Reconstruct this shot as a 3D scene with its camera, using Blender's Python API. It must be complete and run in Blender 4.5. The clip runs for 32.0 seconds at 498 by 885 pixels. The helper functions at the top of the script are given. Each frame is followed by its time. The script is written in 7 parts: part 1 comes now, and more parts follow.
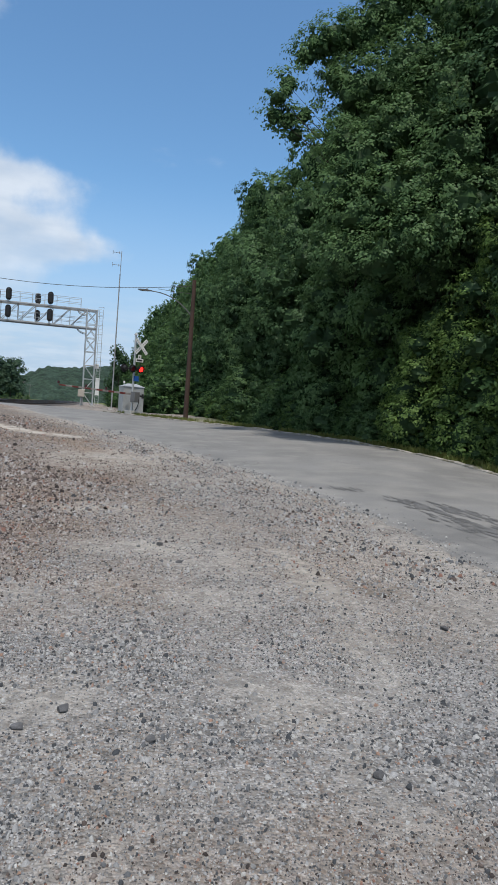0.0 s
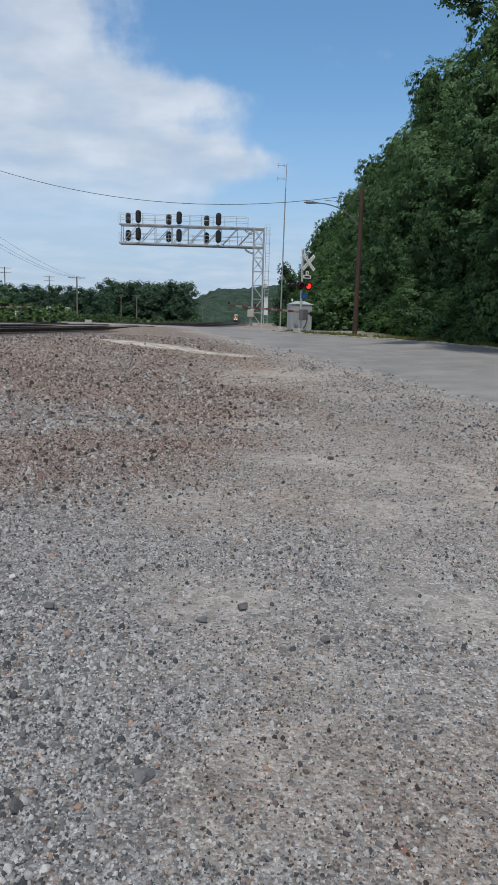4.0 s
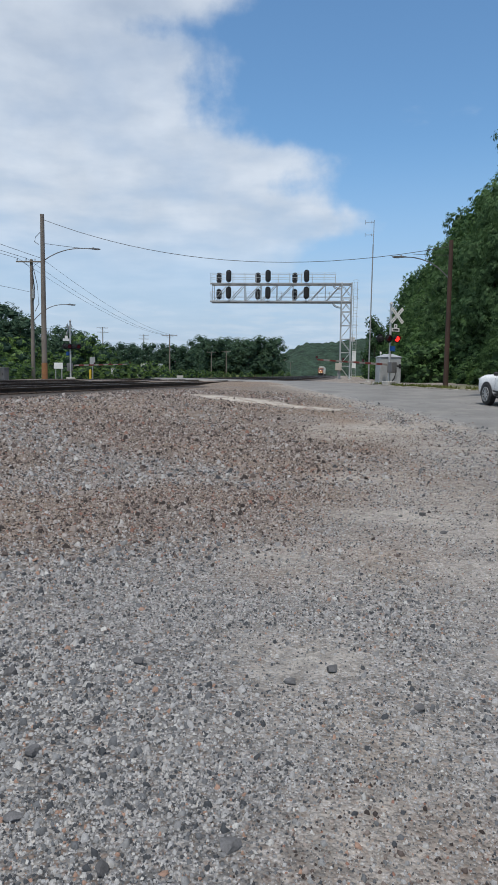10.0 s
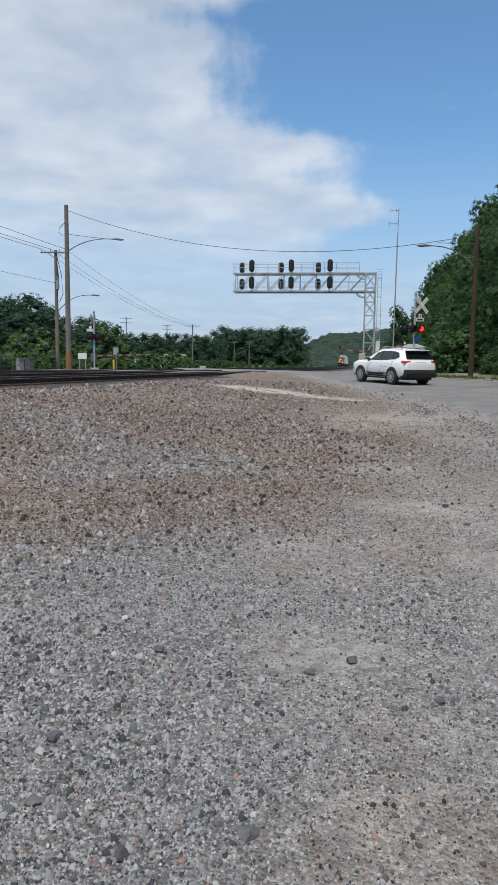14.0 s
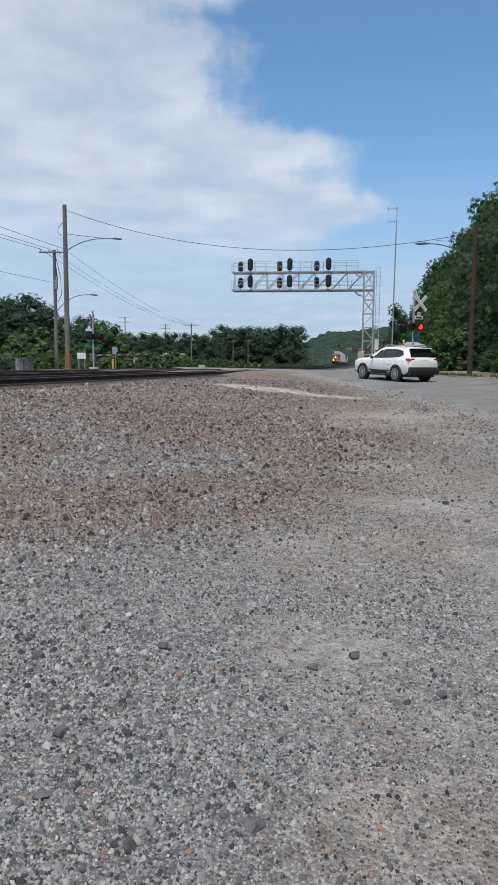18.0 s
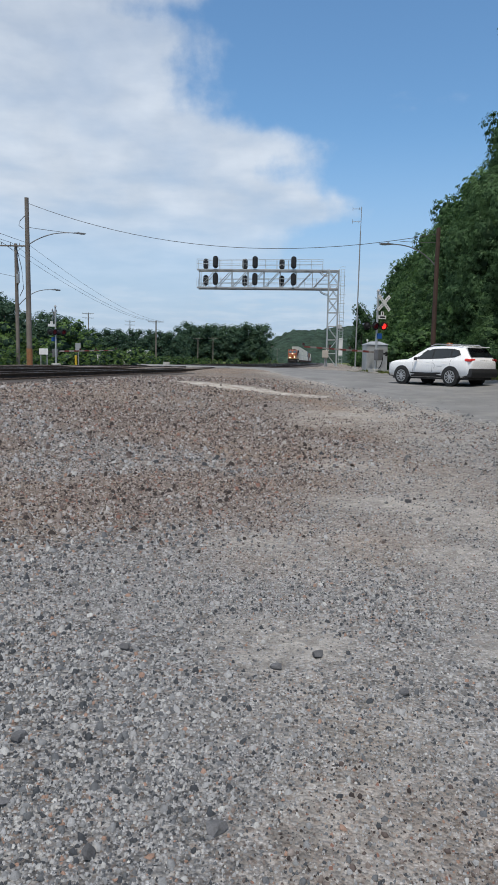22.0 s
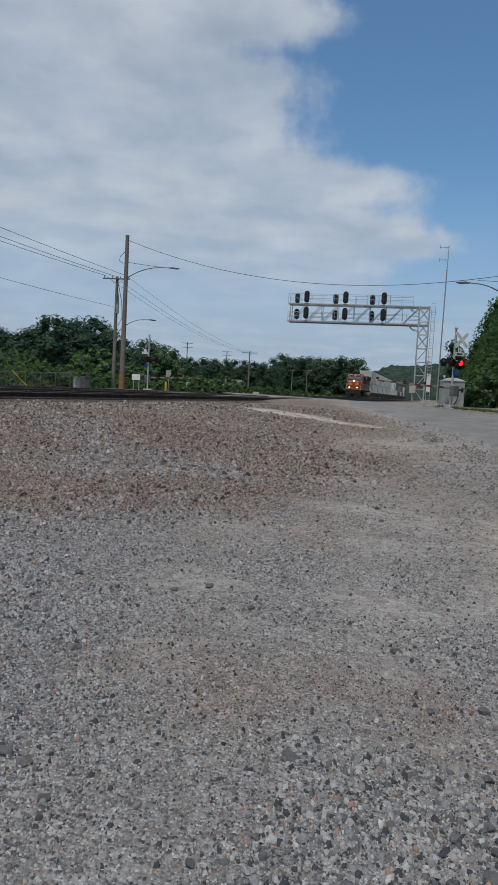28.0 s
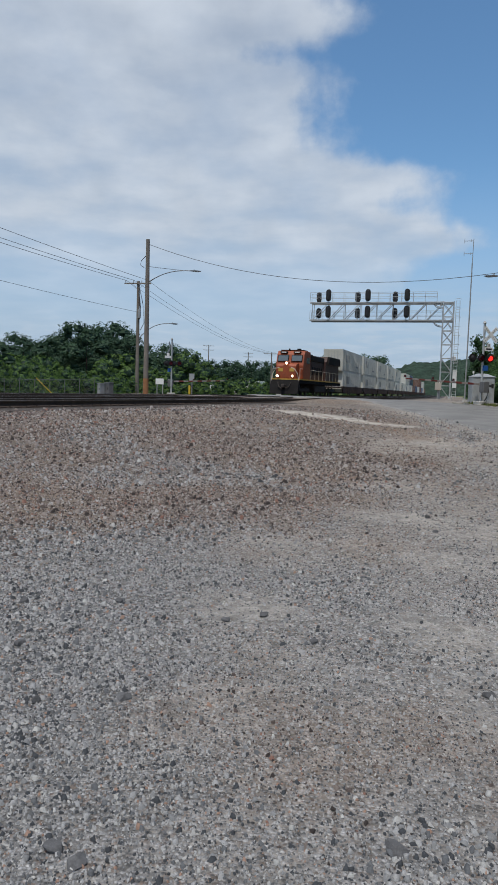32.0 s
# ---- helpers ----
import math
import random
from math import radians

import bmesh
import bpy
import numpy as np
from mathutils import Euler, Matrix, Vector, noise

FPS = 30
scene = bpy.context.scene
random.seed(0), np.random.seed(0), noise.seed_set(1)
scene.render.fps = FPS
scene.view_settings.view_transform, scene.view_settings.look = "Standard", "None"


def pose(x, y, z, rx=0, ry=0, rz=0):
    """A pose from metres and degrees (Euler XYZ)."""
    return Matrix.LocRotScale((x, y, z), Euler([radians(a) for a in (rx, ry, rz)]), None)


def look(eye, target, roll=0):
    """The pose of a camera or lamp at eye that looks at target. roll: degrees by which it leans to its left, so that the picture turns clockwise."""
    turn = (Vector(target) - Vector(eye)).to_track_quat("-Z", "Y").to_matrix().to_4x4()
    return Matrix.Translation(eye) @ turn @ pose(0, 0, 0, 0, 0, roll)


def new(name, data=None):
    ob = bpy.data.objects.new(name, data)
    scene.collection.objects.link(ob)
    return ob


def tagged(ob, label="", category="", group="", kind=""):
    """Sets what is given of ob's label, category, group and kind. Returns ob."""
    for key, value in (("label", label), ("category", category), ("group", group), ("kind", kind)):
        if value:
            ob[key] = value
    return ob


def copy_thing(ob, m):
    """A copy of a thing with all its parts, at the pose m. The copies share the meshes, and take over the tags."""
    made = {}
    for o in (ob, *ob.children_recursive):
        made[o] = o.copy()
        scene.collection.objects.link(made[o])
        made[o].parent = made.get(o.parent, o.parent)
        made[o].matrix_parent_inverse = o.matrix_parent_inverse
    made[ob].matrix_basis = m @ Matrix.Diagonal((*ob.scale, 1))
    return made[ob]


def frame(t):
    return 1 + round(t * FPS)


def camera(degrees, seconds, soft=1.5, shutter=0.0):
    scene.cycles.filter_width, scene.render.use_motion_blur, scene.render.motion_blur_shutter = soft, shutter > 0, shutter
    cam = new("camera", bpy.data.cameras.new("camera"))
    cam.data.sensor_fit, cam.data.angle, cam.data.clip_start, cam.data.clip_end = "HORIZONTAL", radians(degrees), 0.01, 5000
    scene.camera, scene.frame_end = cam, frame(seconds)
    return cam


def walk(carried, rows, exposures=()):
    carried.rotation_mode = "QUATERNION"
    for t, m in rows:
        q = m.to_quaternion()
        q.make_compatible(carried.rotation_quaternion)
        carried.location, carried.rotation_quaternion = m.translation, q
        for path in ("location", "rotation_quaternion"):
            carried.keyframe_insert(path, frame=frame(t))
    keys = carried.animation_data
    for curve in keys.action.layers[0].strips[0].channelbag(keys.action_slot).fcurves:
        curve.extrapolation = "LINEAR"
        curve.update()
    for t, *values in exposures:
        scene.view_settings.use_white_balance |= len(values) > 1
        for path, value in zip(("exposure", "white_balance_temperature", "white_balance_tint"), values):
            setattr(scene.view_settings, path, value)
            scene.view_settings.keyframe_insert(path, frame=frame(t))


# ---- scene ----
cam = camera(39.78, 32.0, soft=1.6)
PATH = [
    (0.0, 0.000, -0.018, 1.527, -15.41, -2.47, -4.00),
    (0.5, 0.014, -0.041, 1.526, -16.55, -2.02, -4.13),
    (1.0, 0.005, -0.048, 1.521, -19.53, -1.67, -5.72),
    (1.5, -0.017, -0.045, 1.484, -17.17, -2.19, -5.34),
    (2.0, -0.058, -0.042, 1.469, -4.98, -8.94, -2.15),
    (2.5, -0.007, 0.001, 1.464, -2.71, -10.09, -1.76),
    (3.0, 0.004, 0.019, 1.468, -1.97, -10.18, -1.74),
    (3.5, 0.000, 0.009, 1.478, -1.54, -10.20, -1.65),
    (5.5, 0.009, -0.016, 1.503, -2.10, -6.70, -1.07),
    (6.0, -0.009, -0.029, 1.513, -2.70, -5.49, -1.18),
    (6.5, -0.012, -0.013, 1.506, -1.42, -5.41, -1.00),
    (7.0, 0.039, -0.002, 1.493, 3.43, -5.36, -0.64),
    (7.5, 0.043, -0.006, 1.492, 4.28, -5.58, -0.74),
    (8.0, 0.024, -0.004, 1.492, 4.59, -5.63, -0.66),
    (8.5, 0.015, -0.007, 1.499, 4.67, -5.64, -0.68),
    (9.0, -0.001, -0.002, 1.502, 4.95, -5.63, -0.70),
    (9.5, -0.008, 0.011, 1.498, 5.32, -5.70, -0.81),
    (10.0, -0.004, 0.008, 1.502, 5.70, -5.70, -0.74),
    (10.5, 0.001, 0.004, 1.509, 6.04, -5.77, -0.85),
    (11.0, -0.002, 0.006, 1.515, 6.40, -5.79, -0.87),
    (11.5, -0.005, 0.013, 1.506, 6.68, -5.87, -0.97),
    (12.0, -0.004, 0.020, 1.504, 6.96, -5.99, -0.95),
    (12.5, -0.006, 0.024, 1.504, 7.25, -6.11, -0.89),
    (13.0, -0.005, 0.026, 1.505, 7.46, -6.26, -0.82),
    (13.5, -0.002, 0.018, 1.506, 7.68, -6.38, -0.81),
    (14.0, 0.006, 0.016, 1.501, 7.59, -6.52, -0.74),
    (14.5, -0.004, 0.012, 1.505, 7.54, -6.55, -0.64),
    (16.5, -0.014, 0.005, 1.503, 7.25, -6.61, -0.68),
    (17.0, -0.016, -0.005, 1.503, 7.27, -6.58, -0.57),
    (17.5, -0.016, -0.009, 1.496, 7.43, -6.57, -0.42),
    (18.0, -0.005, -0.014, 1.497, 7.50, -6.61, -0.45),
    (18.5, 0.002, -0.016, 1.495, 7.50, -6.66, -0.52),
    (19.0, 0.006, -0.006, 1.490, 7.46, -6.66, -0.45),
    (19.5, 0.002, 0.005, 1.489, 7.45, -6.70, -0.34),
    (20.0, 0.010, 0.016, 1.490, 6.95, -6.77, -0.47),
    (20.5, 0.008, 0.024, 1.492, 5.59, -6.75, -1.28),
    (21.0, 0.013, 0.030, 1.495, 5.07, -6.76, -1.13),
    (21.5, 0.005, 0.024, 1.499, 4.82, -6.77, -0.88),
    (22.0, -0.006, 0.013, 1.498, 4.60, -6.76, -1.02),
    (22.5, -0.007, 0.008, 1.501, 4.62, -6.81, -0.94),
    (23.0, -0.001, 0.010, 1.494, 4.53, -6.81, -0.86),
    (23.5, -0.000, 0.001, 1.495, 4.49, -6.88, -0.72),
    (24.0, 0.000, -0.025, 1.483, 5.44, -5.73, -0.82),
    (24.2, 0.040, -0.060, 1.490, 8.00, -4.10, -1.15),
    (24.5, 0.162, -0.122, 1.505, 8.70, -3.69, -1.77),
    (26.5, 0.682, -0.916, 1.433, 9.49, -4.49, -1.11),
    (27.0, 0.824, -1.065, 1.440, 9.79, -4.38, -1.08),
    (27.5, 1.114, -1.145, 1.412, 11.99, -4.38, -2.85),
    (28.0, 1.358, -1.247, 1.421, 12.61, -4.40, -3.10),
    (28.5, 1.599, -1.432, 1.402, 12.34, -4.40, -3.12),
    (29.0, 1.698, -1.441, 1.423, 12.21, -4.35, -2.82),
    (29.5, 1.759, -1.353, 1.424, 12.24, -4.27, -2.44),
    (30.0, 1.786, -1.257, 1.420, 12.65, -4.34, -2.25),
    (30.5, 1.661, -1.190, 1.427, 13.05, -4.44, -2.28),
    (31.0, 1.415, -1.108, 1.429, 13.06, -4.39, -2.05),
    (31.5, 1.222, -0.981, 1.446, 13.46, -4.38, -1.81),
    (32.0, 1.055, -0.839, 1.457, 14.41, -4.38, -1.59),
]
walk(cam, [(t, pose(x, y, z, 90 + pitch, roll, yaw)) for t, x, y, z, yaw, pitch, roll in PATH],
     exposures=[(0.0, 0.14), (1.0, 0.24), (1.5, 0.2), (2.0, 0.2), (3.0, 0.02), (3.5, 0.0), (5.5, 0.15), (6.0, 0.4), (6.6, 0.46), (7.0, 0.4), (7.5, 0.08), (8.0, 0.04), (24.4, 0.04), (26.5, -0.36), (29.0, -0.38), (30.0, -0.36), (31.0, -0.26), (32.0, -0.16)])

# ---- sky and sun ----
SUN_ELEVATION, SUN_AZIMUTH = 70.0, 176.0   # azimuth from ahead (+y) towards the right (+x)
world = bpy.data.worlds.new("sky")
scene.world = world
world.use_nodes = True


def build_sky():
    nt = world.node_tree
    nt.nodes.clear()
    add = nt.nodes.new
    out, bg = add("ShaderNodeOutputWorld"), add("ShaderNodeBackground")
    sky = add("ShaderNodeTexSky")
    sky.sky_type, sky.sun_disc = "NISHITA", False
    sky.sun_elevation, sky.sun_rotation = radians(SUN_ELEVATION), radians(SUN_AZIMUTH)
    sky.air_density, sky.dust_density, sky.ozone_density = 1.0, 0.35, 3.0
    co = add("ShaderNodeTexCoord")
    split = add("ShaderNodeSeparateXYZ")
    nt.links.new(co.outputs["Generated"], split.inputs[0])

    def math_node(op, a, b=None, clamp=False):
        n = add("ShaderNodeMath")
        n.operation, n.use_clamp = op, clamp
        for i, v in enumerate((a, b)):
            if v is None:
                continue
            if isinstance(v, (int, float)):
                n.inputs[i].default_value = v
            else:
                nt.links.new(v, n.inputs[i])
        return n.outputs[0]

    x, y, z = split.outputs

    def span(v, a, b, c, d, soft=True):
        n = add("ShaderNodeMapRange")
        n.interpolation_type = "SMOOTHSTEP" if soft else "LINEAR"
        nt.links.new(v, n.inputs[0])
        for i, k in enumerate((a, b, c, d)):
            n.inputs[i + 1].default_value = k
        return n.outputs[0]

    flat = math_node("SQRT", math_node("ADD", math_node("MULTIPLY", x, x), math_node("MULTIPLY", y, y)))
    rise = math_node("DIVIDE", z, math_node("MAXIMUM", flat, 0.05))
    bearing = math_node("MULTIPLY", math_node("ARCTAN2", x, y), 57.2958)
    # a flat layer of cloud overhead: where the view meets it
    up = math_node("ADD", math_node("MAXIMUM", z, 0.02), 0.10)
    plane = add("ShaderNodeCombineXYZ")
    nt.links.new(math_node("DIVIDE", x, up), plane.inputs[0])
    nt.links.new(math_node("DIVIDE", y, up), plane.inputs[1])

    def noise_node(s_, detail, rough):
        n = add("ShaderNodeTexNoise")
        n.inputs["Scale"].default_value, n.inputs["Detail"].default_value, n.inputs["Roughness"].default_value = s_, detail, rough
        nt.links.new(plane.outputs[0], n.inputs["Vector"])
        return math_node("SUBTRACT", n.outputs[0], 0.5)

    big, fine, veil = noise_node(1.5, 7, 0.55), noise_node(5.5, 7, 0.62), noise_node(2.6, 5, 0.5)
    # the bank's edge: the bearing at which it ends, by slope over the eye
    edge = add("ShaderNodeValToRGB")
    rows = ((0.0, -6), (0.13, -3), (0.185, -1), (0.20, 4.5), (0.222, 5.5), (0.245, 1.5), (0.262, -1.8), (0.278, -0.5), (0.30, 0.6), (0.318, -3.4), (0.34, -7.5), (0.39, -9.5), (0.425, -7.4), (0.445, -9), (0.462, -12.5), (0.478, -11), (0.497, -5.5), (0.53, -5.5), (0.56, -10), (0.7, -15), (1.0, -25))
    el = edge.color_ramp.elements
    while len(el) < len(rows):
        el.new(0.5)
    for e, (p, v) in zip(el, rows):
        e.position, e.color = p, ((v + 30) / 60,) * 3 + (1,)
    edge.color_ramp.interpolation = "B_SPLINE"
    nt.links.new(rise, edge.inputs[0])
    puffs = add("ShaderNodeTexNoise")
    puffs.inputs["Scale"].default_value, puffs.inputs["Detail"].default_value, puffs.inputs["Roughness"].default_value = 11.0, 8, 0.55
    nt.links.new(co.outputs["Generated"], puffs.inputs["Vector"])
    puff = math_node("SUBTRACT", puffs.outputs[0], 0.5)
    reach = math_node("SUBTRACT", math_node("SUBTRACT", math_node("MULTIPLY", edge.outputs[0], 60.0), 30.0), bearing)
    ragged = math_node("ADD", math_node("MULTIPLY", big, 5.0), math_node("MULTIPLY", puff, 16.0))
    bank = span(math_node("ADD", reach, ragged), -2.2, 4.2, 0.0, 1.0)
    bank = math_node("MULTIPLY", bank, span(veil, -0.3, 0.22, 0.62, 1.0))
    bank = math_node("MULTIPLY", bank, span(rise, 0.10, 0.24, 0.35, 1.0))
    wisp = math_node("MULTIPLY", span(math_node("ADD", veil, math_node("MULTIPLY", fine, 0.6)), 0.13, 0.34, 0.0, 0.6), span(rise, 0.35, 0.6, 0.25, 1.0))
    # pale streaks of cloud low over the valley
    low = math_node("MULTIPLY", span(math_node("ADD", veil, math_node("MULTIPLY", fine, 0.8)), -0.2, 0.2, 0.12, 0.42), span(rise, 0.07, 0.19, 1.0, 0.0))
    mask = math_node("MAXIMUM", math_node("MAXIMUM", math_node("MULTIPLY", bank, 0.93), wisp), low)
    shade = span(math_node("ADD", math_node("MULTIPLY", puff, 0.8), veil), -0.32, 0.32, 0.84, 1.13, False)

    def mix_node(kind, f, a_, b_):
        n = add("ShaderNodeMix")
        n.data_type, n.blend_type = "RGBA", kind
        for i, v in ((0, f), (6, a_), (7, b_)):
            if isinstance(v, (int, float)):
                n.inputs[i].default_value = v
            elif isinstance(v, tuple):
                n.inputs[i].default_value = (*v, 1)
            else:
                nt.links.new(v, n.inputs[i])
        return n.outputs[2]

    blue = mix_node("MULTIPLY", 1.0, sky.outputs[0], (0.80, 1.02, 1.08))
    blue = mix_node("MIX", span(rise, 0.0, 0.34, 0.9, 0.0), blue, (2.72, 3.55, 4.9))
    white = mix_node("MULTIPLY", 1.0, (4.45, 4.9, 5.5), shade)
    nt.links.new(mix_node("MIX", mask, blue, white), bg.inputs[0])
    bg.inputs[1].default_value = 0.14
    nt.links.new(bg.outputs[0], out.inputs[0])


build_sky()
sun = new("sun", bpy.data.lights.new("sun", "SUN"))
sun.data.energy, sun.data.angle, sun.data.color = 3.3, radians(1.5), (1.0, 0.93, 0.84)
sun.matrix_world = look((0, 0, 60), (-math.sin(radians(SUN_AZIMUTH)) * math.cos(radians(SUN_ELEVATION)),
                                     -math.cos(radians(SUN_AZIMUTH)) * math.cos(radians(SUN_ELEVATION)), 60 - math.sin(radians(SUN_ELEVATION))))


def smooth(a, b, v):
    k = min(1.0, max(0.0, (v - a) / (b - a)))
    return k * k * (3 - 2 * k)


def table(rows, v):
    """A value from rows of (v, value), by straight steps."""
    if v <= rows[0][0]:
        return rows[0][1]
    for (a, p), (b, q) in zip(rows, rows[1:]):
        if v <= b:
            return p + (q - p) * (v - a) / (b - a)
    return rows[-1][1]


# ---- the plan: tracks, road and ground ----
RAIL_TOP = 1.0
GAUGE = 1.5
TRACK_STEP = 4.3
BEND = [(-200, 0.17), (0, 0.16), (20, 0.14), (45, 0.105), (69, 0.09), (105, 0.065), (141, 0.045), (240, 0.033), (483, 0.024), (1500, 0.02)]
TRACK = {69: -13.0}
for _y in range(70, 1501):
    TRACK[_y] = TRACK[_y - 1] + table(BEND, _y - 0.5)
for _y in range(68, -201, -1):
    TRACK[_y] = TRACK[_y + 1] - table(BEND, _y + 0.5)


def track_x(y, n=3):
    """The middle of track n (3 is the far one, on which the train runs) at y."""
    a = int(math.floor(max(-199, min(1498, y))))
    x = TRACK[a] + (TRACK[a + 1] - TRACK[a]) * (y - a)
    return x + (3 - n) * TRACK_STEP * math.sqrt(1 + table(BEND, y) ** 2)


ROAD_LEFT = [(4.2, -90), (4.4, -20), (4.5, 5), (4.7, 10), (4.2, 15), (3.3, 19), (1.45, 27), (0.0, 32.5), (-1.7, 39), (-3.6, 46.5), (-6.2, 51), (-10.5, 55), (-17, 61), (-26, 70), (-42, 88)]
ROAD_RIGHT = [(11, -90), (10.9, -20), (10.8, 5), (10.9, 13), (10.9, 19), (10.3, 25), (8.6, 31), (6.0, 36.6), (3.4, 41.2), (2.1, 44), (0.6, 47.2), (-3, 53.5), (-9.5, 61.5), (-19.5, 73), (-36, 92)]


def curve_points(rows, per=8):
    out = []
    for i in range(len(rows) - 1):
        p0, p1, p2, p3 = (Vector(rows[max(0, min(len(rows) - 1, j))]) for j in (i - 1, i, i + 1, i + 2))
        for k in range(per):
            t = k / per
            out.append(0.5 * ((2 * p1) + (p2 - p0) * t + (2 * p0 - 5 * p1 + 4 * p2 - p3) * t * t + (3 * p1 - p0 - 3 * p2 + p3) * t ** 3))
    out.append(Vector(rows[-1]))
    return out


def bisect_left(values, v):
    lo, hi = 0, len(values)
    while lo < hi:
        mid = (lo + hi) // 2
        if values[mid] < v:
            lo = mid + 1
        else:
            hi = mid
    return lo


LEFT_EDGE, RIGHT_EDGE = curve_points(ROAD_LEFT), curve_points(ROAD_RIGHT)


EDGE_ROWS = {id(e): ([p.y for p in e], [p.x for p in e]) for e in (LEFT_EDGE, RIGHT_EDGE)}


def edge_x(edge, y):
    """The x of a road's edge at y."""
    ys, xs = EDGE_ROWS[id(edge)]
    i = bisect_left(ys, y)
    if i <= 0 or i >= len(ys):
        return xs[0] if i <= 0 else xs[-1]
    return xs[i - 1] + (xs[i] - xs[i - 1]) * (y - ys[i - 1]) / (ys[i] - ys[i - 1] + 1e-9)


def bank_x(y):
    """Where the wooded bank begins beside the road and, past the crossing, beside the tracks."""
    return edge_x(RIGHT_EDGE, y) if y < 31 else 8.6 - 1.0 * smooth(31, 45, y) + 0.02 * max(0, y - 45)


RISE = [(-60, 0.0), (6, 0.0), (12, 0.08), (16, 0.19), (20, 0.31), (24, 0.43), (28, 0.54), (32, 0.64), (36, 0.76), (40, 0.89), (44, 0.97), (50, 1.0), (400, 1.0)]


def ground_z(x, y):
    z = 0.5 * (table(RISE, y - 1) + table(RISE, y + 1))
    z += 0.045 * max(0, min(x, 14) - 5) * smooth(9, 20, y) * (1 - smooth(40, 60, y))
    # the lot climbs to the track bed
    near = track_x(y, 1) + 2.6
    bed = smooth(near + 7.5, near, x)
    z = z + (max(z, 0.76) - z) * bed
    # gravel banked up to the crossing's edge
    if 36 < y < 49 and x < edge_x(LEFT_EDGE, y) + 2:
        z = max(z, min(1.0, RAIL_TOP - 0.04 - 0.2 * max(0, edge_x(LEFT_EDGE, y) - x)) * smooth(36, 42, y) * (1 - 0.3 * smooth(46, 49, y)))
    # past the crossing the tracks run on a low bed with the ground beside it a little lower
    lane = smooth(near + 2.5, near + 0.5, x) * smooth(46, 52, y)
    z = z + (min(z, 0.55) - z) * lane
    # beyond the tracks the ground falls away a little
    far = track_x(y, 3) - 3.0
    z = z - 0.25 * smooth(far, far - 6, x) * (1 - smooth(20, 60, abs(y - 60)) * 0)
    # the wooded bluff beside the road
    d = x - bank_x(y) - 2.2
    if d > 0:
        z += min(26, d * 0.75) * smooth(0, 5, d) * (1 - smooth(150, 330, y))
    z += 0.02 * noise.noise((x * 0.35, y * 0.35, 3)) * smooth(40, 1, abs(x) + abs(y) * 0.3)
    return z


# ---- materials ----
def material(name, base, rough=0.7, metal=0.0, vary=0.25, scale=6.0, fine=60.0, bump=0.15, tint=None, island=0.0, each=0.0, spec=0.5, stain=None, stain_at=(0.55, 0.75), depth=0.01):
    """A surface with two scales of variation: patches (scale) and grain (fine), both per metre."""
    m = bpy.data.materials.new(name)
    m.use_nodes = True
    nt = m.node_tree
    add, link = nt.nodes.new, nt.links.new
    bsdf = nt.nodes["Principled BSDF"]
    bsdf.inputs["Roughness"].default_value, bsdf.inputs["Metallic"].default_value = rough, metal
    bsdf.inputs["Specular IOR Level"].default_value = spec
    co = add("ShaderNodeTexCoord")

    def noise_node(s, detail=4):
        n = add("ShaderNodeTexNoise")
        n.inputs["Scale"].default_value, n.inputs["Detail"].default_value = s, detail
        link(co.outputs["Object"], n.inputs["Vector"])
        return n

    def mix_node(kind, f, a, b):
        n = add("ShaderNodeMix")
        n.data_type, n.blend_type = "RGBA", kind
        for i, v in ((0, f), (6, a), (7, b)):
            if isinstance(v, (int, float)):
                n.inputs[i].default_value = v
            elif isinstance(v, tuple):
                n.inputs[i].default_value = (*v, 1)
            else:
                link(v, n.inputs[i])
        return n.outputs[2]

    def span(v, a, b, c, d):
        n = add("ShaderNodeMapRange")
        link(v, n.inputs[0])
        for i, k in enumerate((a, b, c, d)):
            n.inputs[i + 1].default_value = k
        return n.outputs[0]

    patch, grain = noise_node(scale), noise_node(fine, 3)
    colour = mix_node("MULTIPLY", 1.0, base, span(patch.outputs[0], 0.3, 0.7, 1 - vary, 1 + vary * 0.6))
    colour = mix_node("MULTIPLY", 1.0, colour, span(grain.outputs[0], 0.3, 0.7, 1 - vary * 0.8, 1 + vary * 0.6))
    if tint:
        colour = mix_node("MIX", span(noise_node(scale * 0.37).outputs[0], 0.42, 0.62, 0.0, 1.0), colour, tint)
    if stain:
        colour = mix_node("MIX", span(noise_node(scale * 2.3, 6).outputs[0], stain_at[0], stain_at[1], 0.0, 0.9), colour, stain)
    if island:
        g = add("ShaderNodeNewGeometry")
        colour = mix_node("MULTIPLY", 1.0, colour, span(g.outputs["Random Per Island"], 0, 1, 1 - island, 1 + island))
    if each:
        g = add("ShaderNodeObjectInfo")
        colour = mix_node("MULTIPLY", 1.0, colour, span(g.outputs["Random"], 0, 1, 1 - each, 1 + each))
    link(colour, bsdf.inputs["Base Color"])
    link(span(grain.outputs[0], 0.2, 0.8, max(0.02, rough - 0.12), min(1, rough + 0.12)), bsdf.inputs["Roughness"])
    if bump:
        b = add("ShaderNodeBump")
        b.inputs["Strength"].default_value, b.inputs["Distance"].default_value = bump, depth
        link(grain.outputs[0], b.inputs["Height"])
        link(b.outputs[0], bsdf.inputs["Normal"])
    return m


